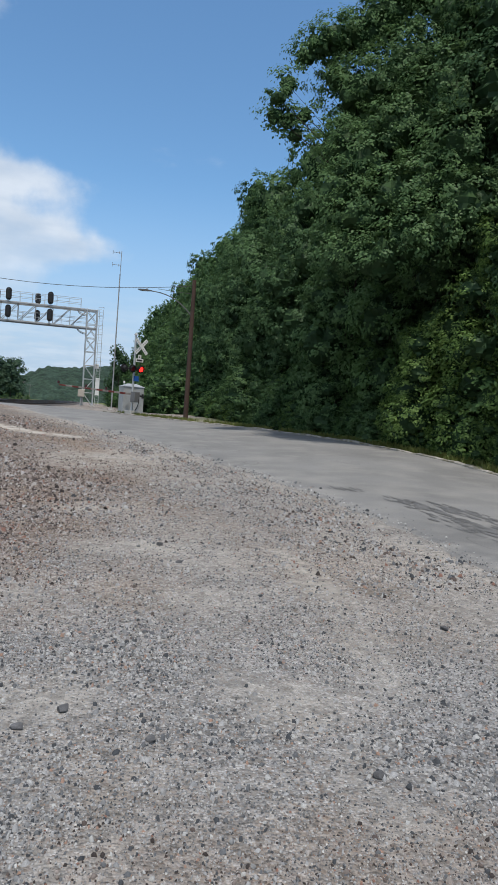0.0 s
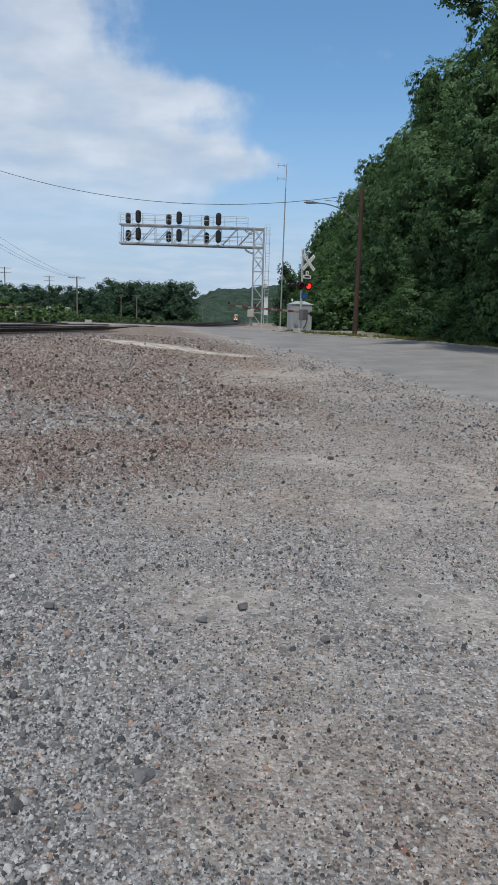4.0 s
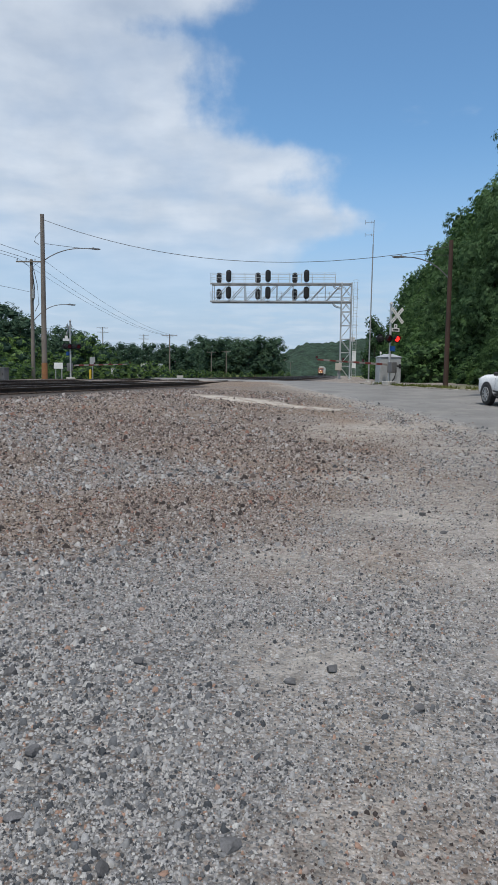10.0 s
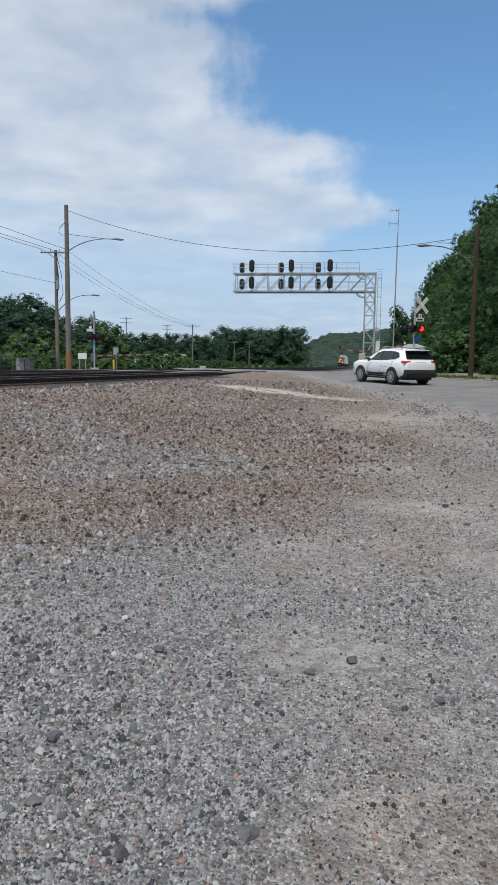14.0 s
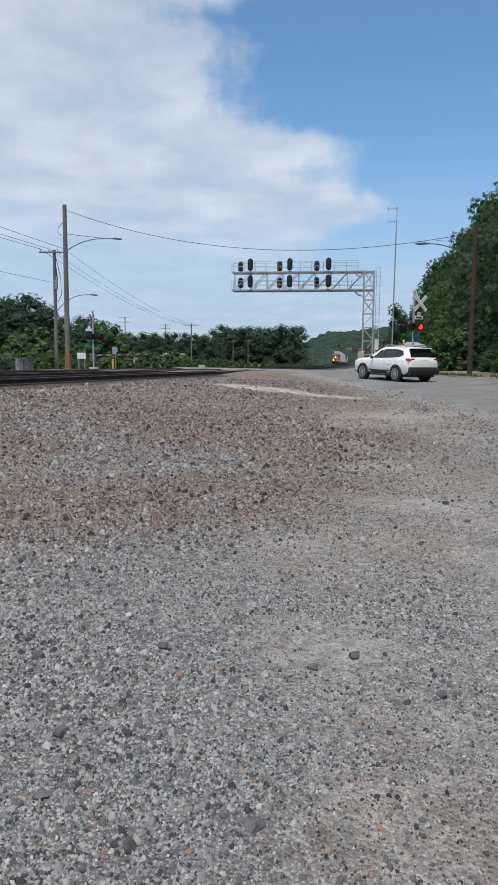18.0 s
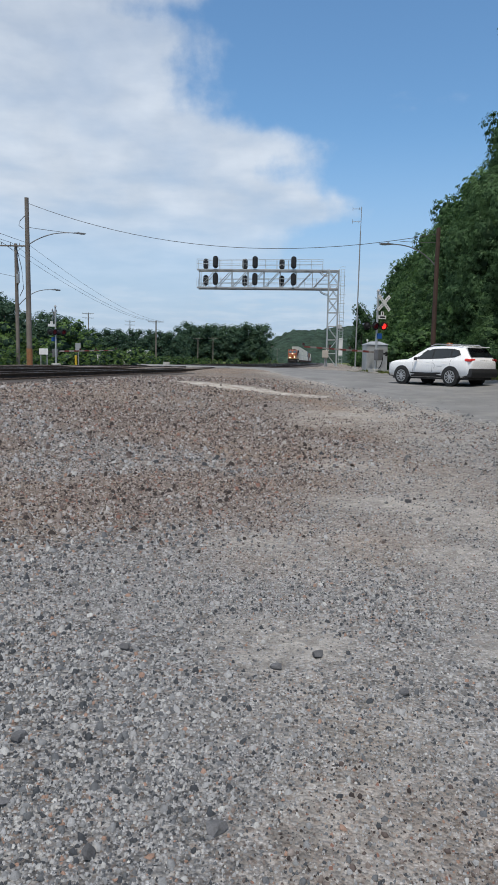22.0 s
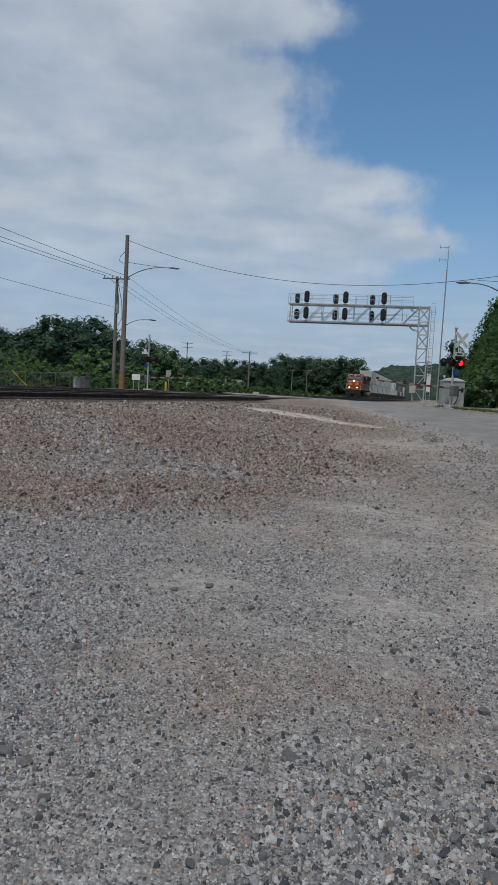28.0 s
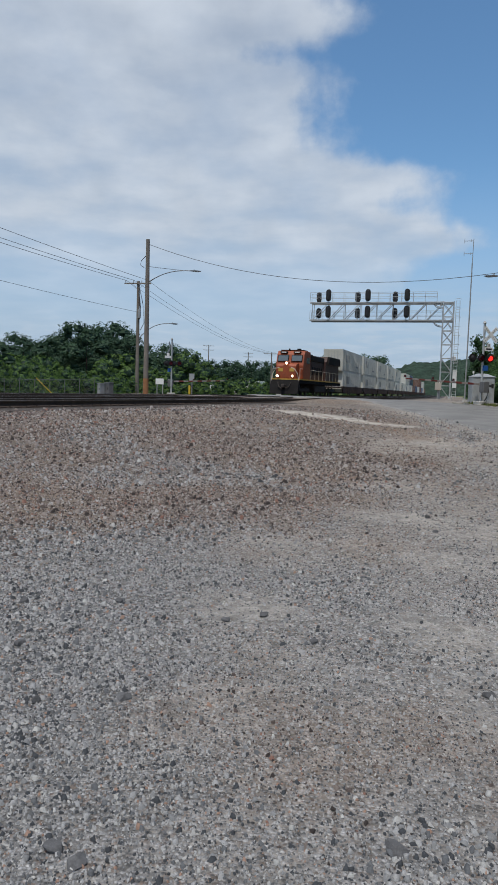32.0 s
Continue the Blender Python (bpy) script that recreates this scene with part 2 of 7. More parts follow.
def leaf_material(name, base, light, rough=0.5, glow=0.35):
    """Foliage: each leaf its own green, some light passing through."""
    m = bpy.data.materials.new(name)
    m.use_nodes = True
    nt = m.node_tree
    add, link = nt.nodes.new, nt.links.new
    nt.nodes.clear()
    out, diff, trans, shine, mix, mix2 = (add("ShaderNode" + k) for k in ("OutputMaterial", "BsdfDiffuse", "BsdfTranslucent", "BsdfGlossy", "MixShader", "MixShader"))
    g, co, patch = add("ShaderNodeNewGeometry"), add("ShaderNodeTexCoord"), add("ShaderNodeTexNoise")
    link(co.outputs["Object"], patch.inputs["Vector"])
    patch.inputs["Scale"].default_value = 0.8
    ramp = add("ShaderNodeValToRGB")
    ramp.color_ramp.elements[0].color, ramp.color_ramp.elements[1].color = (*base, 1), (*light, 1)
    ramp.color_ramp.elements[0].position, ramp.color_ramp.elements[1].position = 0.42, 1.0
    add_n, half = add("ShaderNodeMath"), add("ShaderNodeMath")
    half.operation, add_n.operation = "MULTIPLY", "MULTIPLY_ADD"
    link(patch.outputs[0], half.inputs[0])
    half.inputs[1].default_value = 0.75
    link(g.outputs["Random Per Island"], add_n.inputs[0])
    add_n.inputs[1].default_value = 0.34
    link(half.outputs[0], add_n.inputs[2])
    info, own = add("ShaderNodeObjectInfo"), add("ShaderNodeMath")
    own.operation = "MULTIPLY_ADD"
    link(info.outputs["Random"], own.inputs[0])
    own.inputs[1].default_value = 0.42
    link(add_n.outputs[0], own.inputs[2])
    link(own.outputs[0], ramp.inputs[0])
    for n in (diff, trans):
        link(ramp.outputs[0], n.inputs["Color"])
    shine.inputs["Roughness"].default_value = rough
    shine.inputs["Color"].default_value = (0.75, 0.8, 0.8, 1)
    mix.inputs[0].default_value, mix2.inputs[0].default_value = glow, 0.012
    link(diff.outputs[0], mix.inputs[1])
    link(trans.outputs[0], mix.inputs[2])
    link(mix.outputs[0], mix2.inputs[1])
    link(shine.outputs[0], mix2.inputs[2])
    link(mix2.outputs[0], out.inputs[0])
    return m


def glow_material(name, colour, strength):
    m = bpy.data.materials.new(name)
    m.use_nodes = True
    b = m.node_tree.nodes["Principled BSDF"]
    b.inputs["Base Color"].default_value = (*colour, 1)
    b.inputs["Emission Color"].default_value, b.inputs["Emission Strength"].default_value = (*colour, 1), strength
    return m


def ground_material():
    """Gravel, dust and dirt over the lot; grass and earth away from it."""
    m = bpy.data.materials.new("gravel_ground")
    m.use_nodes = True
    nt = m.node_tree
    add, link = nt.nodes.new, nt.links.new
    bsdf = nt.nodes["Principled BSDF"]
    bsdf.inputs["Roughness"].default_value, bsdf.inputs["Specular IOR Level"].default_value = 0.95, 0.2
    co = add("ShaderNodeTexCoord")
    split = add("ShaderNodeSeparateXYZ")
    link(co.outputs["Object"], split.inputs[0])

    def noise_node(s, detail=5, rough=0.55):
        n = add("ShaderNodeTexNoise")
        n.inputs["Scale"].default_value, n.inputs["Detail"].default_value, n.inputs["Roughness"].default_value = s, detail, rough
        link(co.outputs["Object"], n.inputs["Vector"])
        return n.outputs[0]

    def span(v, a, b, c=0.0, d=1.0):
        n = add("ShaderNodeMapRange")
        n.interpolation_type = "SMOOTHSTEP"
        link(v, n.inputs[0])
        for i, k in enumerate((a, b, c, d)):
            n.inputs[i + 1].default_value = k
        return n.outputs[0]

    def mix_node(kind, f, a, b):
        n = add("ShaderNodeMix")
        n.data_type, n.blend_type = "RGBA", kind
        for i, v in ((0, f), (6, a), (7, b)):
            if isinstance(v, (int, float)):
                n.inputs[i].default_value = v
            elif isinstance(v, tuple):
                n.inputs[i].default_value = (*v, 1)
            else:
                link(v, n.inputs[i])
        return n.outputs[2]

    def math_node(op, a, b):
        n = add("ShaderNodeMath")
        n.operation, n.use_clamp = op, False
        for i, v in enumerate((a, b)):
            if isinstance(v, (int, float)):
                n.inputs[i].default_value = v
            else:
                link(v, n.inputs[i])
        return n.outputs[0]

    def stones(s):
        n = add("ShaderNodeTexVoronoi")
        n.inputs["Scale"].default_value = s
        link(co.outputs["Object"], n.inputs["Vector"])
        shade = add("ShaderNodeSeparateColor")
        link(n.outputs["Color"], shade.inputs[0])
        return n.outputs["Distance"], shade.outputs[0], shade.outputs[1]

    def plan(name):
        n = add("ShaderNodeAttribute")
        n.attribute_name = name
        return n.outputs["Fac"]

    d1, r1, h1 = stones(70.0)
    d2, r2, h2 = stones(34.0)
    d3, r3, h3 = stones(17.0)
    dusty, coarse, brown = plan("dust"), plan("coarse"), plan("brown")
    # dust between the stones, tan to grey in patches
    patch = noise_node(0.5, 6)
    dust = mix_node("MIX", span(patch, 0.38, 0.62), (0.250, 0.243, 0.232), (0.290, 0.262, 0.230))
    # dark fines under coarse stone, deepened to paint the shade in its gaps
    dust = mix_node("MIX", math_node("MULTIPLY", coarse, 0.75), dust, mix_node("MIX", brown, (0.105, 0.104, 0.102), (0.098, 0.083, 0.072)))
    small = mix_node("MIX", r1, (0.06, 0.062, 0.066), (0.54, 0.54, 0.54))
    small = mix_node("MIX", span(h1, 0.9, 0.93), small, (0.20, 0.165, 0.14))
    large = mix_node("MIX", r2, (0.10, 0.098, 0.095), (0.52, 0.50, 0.47))
    large = mix_node("MIX", span(h2, 0.74, 0.80), large, (0.24, 0.185, 0.15))
    cover = span(math_node("ADD", noise_node(0.8, 6, 0.65), math_node("MULTIPLY", coarse, 0.18)), 0.36, 0.58, 0.6, 1.0)
    colour = mix_node("MIX", math_node("MULTIPLY", cover, span(d1, 0.8, 0.3)), dust, small)
    some = math_node("ADD", math_node("MULTIPLY", coarse, 0.55), span(noise_node(1.1, 5, 0.6), 0.35, 0.62, 0.15, 0.45))
    colour = mix_node("MIX", math_node("MULTIPLY", some, span(d2, 0.66, 0.38)), colour, large)
    colour = mix_node("MIX", math_node("MULTIPLY", brown, span(noise_node(0.45, 5), 0.3, 0.6, 0.4, 1.0)), colour, mix_node("MULTIPLY", 1.0, (0.92, 0.78, 0.67), colour))
    # brown dirt showing through in patches
    dirt = math_node("MULTIPLY", span(noise_node(0.55, 7, 0.65), 0.53, 0.66), span(noise_node(9, 4, 0.6), 0.3, 0.6, 0.35, 0.8))
    colour = mix_node("MIX", dirt, colour, (0.235, 0.203, 0.170))
    # wheel-worn pale dust
    worn = math_node("MULTIPLY", dusty, span(noise_node(2.2, 5, 0.6), 0.30, 0.62, 0.15, 1.0))
    colour = mix_node("MIX", worn, colour, mix_node("MIX", span(dusty, 0.82, 0.98), (0.385, 0.366, 0.336), (0.55, 0.52, 0.47)))
    colour = mix_node("MULTIPLY", 1.0, colour, mix_node("MIX", noise_node(160, 2), (0.6, 0.6, 0.6), (1.3, 1.3, 1.3)))
    colour = mix_node("MULTIPLY", 1.0, colour, mix_node("MIX", span(noise_node(0.16, 4), 0.3, 0.7), (0.80, 0.81, 0.83), (1.12, 1.09, 1.05)))
    colour = mix_node("MULTIPLY", 1.0, colour, mix_node("MIX", r3, (0.78, 0.78, 0.78), (1.19, 1.19, 1.19)))
    # grass and earth on the bluff and in the fields
    green = mix_node("MIX", span(noise_node(0.12, 6), 0.38, 0.64), (0.075, 0.10, 0.03), (0.17, 0.18, 0.06))
    green = mix_node("MULTIPLY", 1.0, green, mix_node("MIX", noise_node(7, 4), (0.6, 0.6, 0.6), (1.35, 1.35, 1.35)))
    attr = add("ShaderNodeAttribute")
    attr.attribute_name = "grass"
    colour = mix_node("MIX", attr.outputs["Fac"], colour, green)
    link(colour, bsdf.inputs["Base Color"])
    b = add("ShaderNodeBump")
    b.inputs["Strength"].default_value, b.inputs["Distance"].default_value = 0.8, 0.016
    height = math_node("ADD", math_node("MULTIPLY", span(d1, 0.7, 0.1), 0.5), math_node("MULTIPLY", math_node("MULTIPLY", span(d2, 0.6, 0.1), some), 1.5))
    link(math_node("ADD", height, math_node("MULTIPLY", noise_node(120, 2), 0.3)), b.inputs["Height"])
    link(b.outputs[0], bsdf.inputs["Normal"])
    return m


def road_material():
    """Worn asphalt: stone grain, cracks and pale dust drifted in from its edge."""
    m = material("asphalt", (0.19, 0.189, 0.186), 0.9, vary=0.2, scale=0.45, fine=75, bump=0.4, stain=(0.245, 0.24, 0.228), stain_at=(0.46, 0.75), spec=0.3)
    nt = m.node_tree
    add, link = nt.nodes.new, nt.links.new
    bsdf = nt.nodes["Principled BSDF"]
    co = nt.nodes["Texture Coordinate"]
    old = bsdf.inputs["Base Color"].links[0].from_socket
    crack, warp, thin, attr, rag, sum_, edge, m1, m2, scaled = (add("ShaderNode" + k) for k in ("TexVoronoi", "TexNoise", "MapRange", "Attribute", "TexNoise", "Math", "MapRange", "Mix", "Mix", "VectorMath"))
    # long thin cracks
    scaled.operation = "MULTIPLY"
    scaled.inputs[1].default_value = (0.5, 0.22, 0.5)
    link(co.outputs["Object"], scaled.inputs[0])
    warp.inputs["Scale"].default_value = 1.5
    link(scaled.outputs[0], warp.inputs["Vector"])
    crack.feature = "DISTANCE_TO_EDGE"
    crack.inputs["Scale"].default_value = 1.0
    link(warp.outputs["Color"], crack.inputs["Vector"])
    link(crack.outputs["Distance"], thin.inputs[0])
    for i, k in enumerate((0.0, 0.006, 0.45, 0.0)):
        thin.inputs[i + 1].default_value = k
    # dust at the ragged edge
    attr.attribute_name = "drift"
    rag.inputs["Scale"].default_value, rag.inputs["Detail"].default_value = 3.0, 6
    link(co.outputs["Object"], rag.inputs["Vector"])
    sum_.operation = "ADD"
    link(attr.outputs["Fac"], sum_.inputs[0])
    link(rag.outputs[0], sum_.inputs[1])
    link(sum_.outputs[0], edge.inputs[0])
    for i, k in enumerate((0.85, 1.25, 0.0, 0.85)):
        edge.inputs[i + 1].default_value = k
    for n in (m1, m2):
        n.data_type = "RGBA"
    link(thin.outputs[0], m1.inputs[0])
    link(old, m1.inputs[6])
    m1.inputs[7].default_value = (0.07, 0.068, 0.065, 1)
    link(edge.outputs[0], m2.inputs[0])
    link(m1.outputs[2], m2.inputs[6])
    m2.inputs[7].default_value = (0.31, 0.298, 0.278, 1)
    link(m2.outputs[2], bsdf.inputs["Base Color"])
    return m


GROUND = ground_material()
ASPHALT = road_material()
PATCH = material("asphalt_patch", (0.125, 0.125, 0.125), 0.85, vary=0.2, scale=2, fine=70, bump=0.35)
KERB = material("kerb_concrete", (0.30, 0.285, 0.255), 0.9, vary=0.3, scale=1.5, fine=40, stain=(0.13, 0.12, 0.08), stain_at=(0.42, 0.6))
CONCRETE = material("concrete", (0.45, 0.44, 0.41), 0.9, vary=0.2, scale=3, fine=40, stain=(0.3, 0.29, 0.27))
BALLAST = material("ballast", (0.075, 0.064, 0.056), 0.95, vary=0.45, scale=9, fine=30, bump=1.0, depth=0.03, tint=(0.06, 0.048, 0.042))
STONE_GREYS = ((0.0, (0.058, 0.063, 0.070)), (0.18, (0.125, 0.131, 0.139)), (0.38, (0.225, 0.23, 0.235)), (0.62, (0.33, 0.332, 0.334)), (0.85, (0.385, 0.385, 0.378)), (0.95, (0.30, 0.20, 0.155)), (0.98, (0.47, 0.47, 0.46)))
STONE_BROWNS = ((0.0, (0.046, 0.039, 0.037)), (0.18, (0.108, 0.088, 0.081)), (0.4, (0.195, 0.165, 0.15)), (0.62, (0.274, 0.241, 0.222)), (0.8, (0.34, 0.318, 0.301)), (0.9, (0.224, 0.127, 0.1)), (0.96, (0.39, 0.382, 0.371)))


def stone_material(name, shades):
    m = material(name, (0.3, 0.3, 0.3), 0.95, vary=0.2, scale=40, fine=220, bump=0.3, spec=0.15)
    nt = m.node_tree
    g, ramp, mix = (nt.nodes.new("ShaderNode" + k) for k in ("NewGeometry", "ValToRGB", "Mix"))
    ramp.color_ramp.interpolation = "CONSTANT"
    el = ramp.color_ramp.elements
    while len(el) < len(shades):
        el.new(0.5)
    for e, (p, c) in zip(el, shades):
        e.position, e.color = p, (*c, 1)
    nt.links.new(g.outputs["Random Per Island"], ramp.inputs[0])
    bsdf = nt.nodes["Principled BSDF"]
    mix.data_type, mix.blend_type = "RGBA", "MULTIPLY"
    mix.inputs[0].default_value = 1.0
    old = bsdf.inputs["Base Color"].links[0].from_socket
    bright = nt.nodes.new("ShaderNodeMix")
    bright.data_type, bright.blend_type = "RGBA", "MULTIPLY"
    bright.inputs[0].default_value = 1.0
    bright.inputs[7].default_value = (3.3, 3.3, 3.3, 1)
    nt.links.new(old, bright.inputs[6])
    nt.links.new(bright.outputs[2], mix.inputs[6])
    nt.links.new(ramp.outputs[0], mix.inputs[7])
    nt.links.new(mix.outputs[2], bsdf.inputs["Base Color"])
    return m


GRAVEL_STONE = stone_material("gravel_stone", STONE_GREYS)
BALLAST_STONE = stone_material("ballast_stone", STONE_BROWNS)
DARK_STONE = material("dark_stone", (0.08, 0.08, 0.083), 0.9, vary=0.3, scale=20, fine=150, island=0.3, each=0.3)
RAIL = material("rail_steel", (0.09, 0.065, 0.05), 0.75, vary=0.3, scale=4, fine=50, metal=0.2)
RAIL_HEAD = material("rail_head", (0.42, 0.41, 0.40), 0.32, metal=0.9, vary=0.1, scale=4, fine=80, bump=0.03)
TIE = material("timber_tie", (0.055, 0.045, 0.038), 0.9, vary=0.35, scale=4, fine=40, bump=0.5, each=0.3)
GALV = material("galvanised_steel", (0.50, 0.515, 0.52), 0.5, metal=0.45, vary=0.12, scale=2, fine=40, bump=0.05)
GALV_DULL = material("dull_galvanised", (0.36, 0.37, 0.375), 0.6, metal=0.35, vary=0.16, scale=2, fine=40, bump=0.05)
CASE = material("case_aluminium", (0.47, 0.485, 0.49), 0.5, metal=0.5, vary=0.15, scale=1.5, fine=30, bump=0.05, stain=(0.36, 0.35, 0.33), stain_at=(0.58, 0.8))
BLACK = material("black_paint", (0.012, 0.012, 0.013), 0.6, vary=0.25, scale=4, fine=40, bump=0.05)
LENS_OFF = material("dark_lens", (0.05, 0.012, 0.012), 0.25, vary=0.1, bump=0)
LENS_RED = material("unlit_red_lens", (0.16, 0.012, 0.02), 0.3, vary=0.1, bump=0)
ARM_STEEL = material("weathered_arm_steel", (0.17, 0.172, 0.175), 0.6, metal=0.3, vary=0.2, scale=2, fine=40, bump=0.05)
LENS_GREY = material("unlit_lens", (0.22, 0.24, 0.25), 0.3, vary=0.1, bump=0)
RED_LAMP = glow_material("lit_red_lens", (1.0, 0.02, 0.015), 3.0)
WHITE_SIGN = material("white_sheeting", (0.78, 0.78, 0.76), 0.5, vary=0.06, scale=3, fine=60, bump=0.02)
GREY_SIGN = material("sign_back", (0.42, 0.43, 0.43), 0.5, metal=0.4, vary=0.12, scale=3, fine=60, bump=0.03)
BLACK_BAR = material("black_lettering", (0.02, 0.02, 0.02), 0.6, vary=0.05, bump=0)
BLUE_SIGN = material("blue_sheeting", (0.02, 0.10, 0.36), 0.5, vary=0.08, bump=0.02)
RED_STRIPE = material("red_sheeting", (0.17, 0.035, 0.03), 0.6, vary=0.2, scale=4, fine=60, bump=0.02)
PALE_STRIPE = material("pale_sheeting", (0.30, 0.27, 0.25), 0.6, vary=0.2, scale=4, fine=60, bump=0.02)
YELLOW = material("yellow_paint", (0.62, 0.42, 0.03), 0.6, vary=0.15, bump=0.03)
POLE_GREY = material("weathered_pole", (0.215, 0.185, 0.157), 0.9, vary=0.3, scale=1.2, fine=40, bump=0.5, tint=(0.16, 0.135, 0.115), depth=0.02)
POLE_BROWN = material("creosoted_pole", (0.055, 0.032, 0.025), 0.85, vary=0.3, scale=1.2, fine=40, bump=0.4, tint=(0.075, 0.042, 0.03))
POLE_FOOT = material("rusty_pole_wrap", (0.30, 0.14, 0.06), 0.85, vary=0.25, scale=3, fine=40)
WIRE = material("cable", (0.05, 0.05, 0.053), 0.6, vary=0.1, bump=0)
BARK = material("bark", (0.055, 0.045, 0.035), 0.95, vary=0.4, scale=3, fine=30, bump=0.8, depth=0.03)
LEAF_DARK = leaf_material("leaf_dark", (0.0334, 0.0779, 0.0361), (0.1224, 0.2114, 0.0834))
LEAF_DEEP = leaf_material("leaf_deep", (0.0374, 0.0835, 0.0418), (0.1152, 0.2015, 0.0864))
LEAF_MID = leaf_material("leaf_mid", (0.0307, 0.0732, 0.0307), (0.1086, 0.1947, 0.0661))
LEAF_BRIGHT = leaf_material("leaf_bright", (0.0482, 0.1064, 0.0314), (0.1512, 0.2408, 0.0672))
# recesses inside the crowns: their shade painted as much darker leaf greens
LEAF_SHADE = leaf_material("leaf_painted_shade", (0.0216, 0.048, 0.0216), (0.0504, 0.0936, 0.0384), glow=0.1)
# bluish greens: the haze of distance is put into the leaf colour
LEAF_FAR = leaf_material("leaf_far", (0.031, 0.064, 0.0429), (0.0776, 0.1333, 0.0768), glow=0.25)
# shade within the far crowns and bushes, painted as a darker far green
LEAF_FAR_SHADE = leaf_material("leaf_far_painted_shade", (0.0272, 0.0497, 0.0343), (0.0461, 0.0799, 0.0504), glow=0.1)
GRASS = leaf_material("grass_blades", (0.06, 0.09, 0.02), (0.20, 0.22, 0.07))


# ---- building blocks ----
def box(bm, cx, cy, cz, sx, sy, sz, m=None, bevel=0.0):
    """A box about its middle; m turns or moves it."""
    r = bmesh.ops.create_cube(bm, size=1.0, matrix=(m or Matrix()) @ Matrix.Translation((cx, cy, cz)) @ Matrix.Diagonal((sx, sy, sz, 1)))
    if bevel:
        edges = list({e for v in r["verts"] for e in v.link_edges})
        bmesh.ops.bevel(bm, geom=edges, offset=bevel, segments=1, profile=0.5, affect="EDGES")
    return r["verts"]


def tube(bm, a, b, r1, r2=None, n=8, caps=True):
    """A round bar from a to b."""
    a, b = Vector(a), Vector(b)
    d = b - a
    m = Matrix.Translation((a + b) / 2) @ d.to_track_quat("Z", "Y").to_matrix().to_4x4()
    return bmesh.ops.create_cone(bm, cap_ends=caps, segments=n, radius1=r1, radius2=r1 if r2 is None else r2, depth=d.length, matrix=m)["verts"]


def bent_tube(bm, pts, r, n=6, taper=1.0):
    """A round bar through points, in one piece."""
    pts = [Vector(p) for p in pts]
    rings = []
    for i, p in enumerate(pts):
        d = (pts[min(i + 1, len(pts) - 1)] - pts[max(i - 1, 0)]).normalized()
        q = d.to_track_quat("Z", "Y").to_matrix()
        k = r * (1 + (taper - 1) * i / (len(pts) - 1))
        rings.append([bm.verts.new(p + q @ Vector((k * math.cos(2 * math.pi * j / n), k * math.sin(2 * math.pi * j / n), 0))) for j in range(n)])
    for a, b in zip(rings, rings[1:]):
        for j in range(n):
            bm.faces.new((a[j], a[(j + 1) % n], b[(j + 1) % n], b[j]))
    bm.faces.new(rings[0][::-1])
    bm.faces.new(rings[-1])


def prism(bm, outline, x0, x1, axis="x"):
    """An outline of (a, b) drawn out along an axis: x gives (x, a, b), y gives (a, y, b), z gives (a, b, z)."""
    def place(k, a, b):
        return {"x": (k, a, b), "y": (a, k, b), "z": (a, b, k)}[axis]
    lo, hi = ([bm.verts.new(place(k, a, b)) for a, b in outline] for k in (x0, x1))
    n = len(outline)
    for i in range(n):
        bm.faces.new((lo[i], lo[(i + 1) % n], hi[(i + 1) % n], hi[i]))
    bm.faces.new(lo[::-1])
    bm.faces.new(hi)
    return lo + hi


def mesh_of(name, bm, mat, smooth_shade=False):
    bmesh.ops.recalc_face_normals(bm, faces=bm.faces)
    me = bpy.data.meshes.new(name)
    bm.to_mesh(me)
    bm.free()
    me.materials.append(mat)
    if smooth_shade:
        for p in me.polygons:
            p.use_smooth = True
    return me


def part(name, bm, mat, parent=None, label="", smooth_shade=False):
    """Links a bmesh as one mesh object under a thing or a part."""
    ob = new(name, mesh_of(name, bm, mat, smooth_shade))
    ob.parent = parent
    if label:
        ob["label"] = label
    return ob


def share(name, me, parent, x=0, y=0, z=0, rx=0, ry=0, rz=0):
    ob = new(name, me)
    ob.parent = parent
    ob.matrix_basis = pose(x, y, z, rx, ry, rz)
    return ob


def thing(name, m, label, category, group="", kind=""):
    ob = new(name)
    ob.matrix_basis = m
    return tagged(ob, label, category, group, kind)


def from_lists(name, verts, faces, mat, smooth_shade=False):
    me = bpy.data.meshes.new(name)
    me.from_pydata(verts, [], faces)
    me.materials.append(mat)
    if smooth_shade:
        me.polygons.foreach_set("use_smooth", [True] * len(me.polygons))
    me.update()
    return me


# ---- ground, road, tracks ----
def graded(lo, hi, fine_lo, fine_hi, step, growth=1.25):
    """Grid lines: even between fine_lo and fine_hi, wider and wider outside."""
    mid = list(np.arange(fine_lo, fine_hi + 1e-6, step))
    up, s = [], step
    v = fine_hi
    while v < hi:
        s *= growth
        v += s
        up.append(min(v, hi))
    down, s, v = [], step, fine_lo
    while v > lo:
        s *= growth
        v -= s
        down.append(max(v, lo))
    return down[::-1] + mid + up


def grassiness(x, y):
    right = bank_x(y)
    g = max(smooth(right + 0.25, right + 0.9, x), 0.55 * smooth(0.3, 0.8, x - edge_x(RIGHT_EDGE, y)) * (1 if y < 40 else 0))
    far = track_x(y, 3) - 5.5
    g = max(g, smooth(far, far - 2.0, x) * (1.0 if y > 50 or x < edge_x(LEFT_EDGE, y) - 1 else 1.0))
    return g


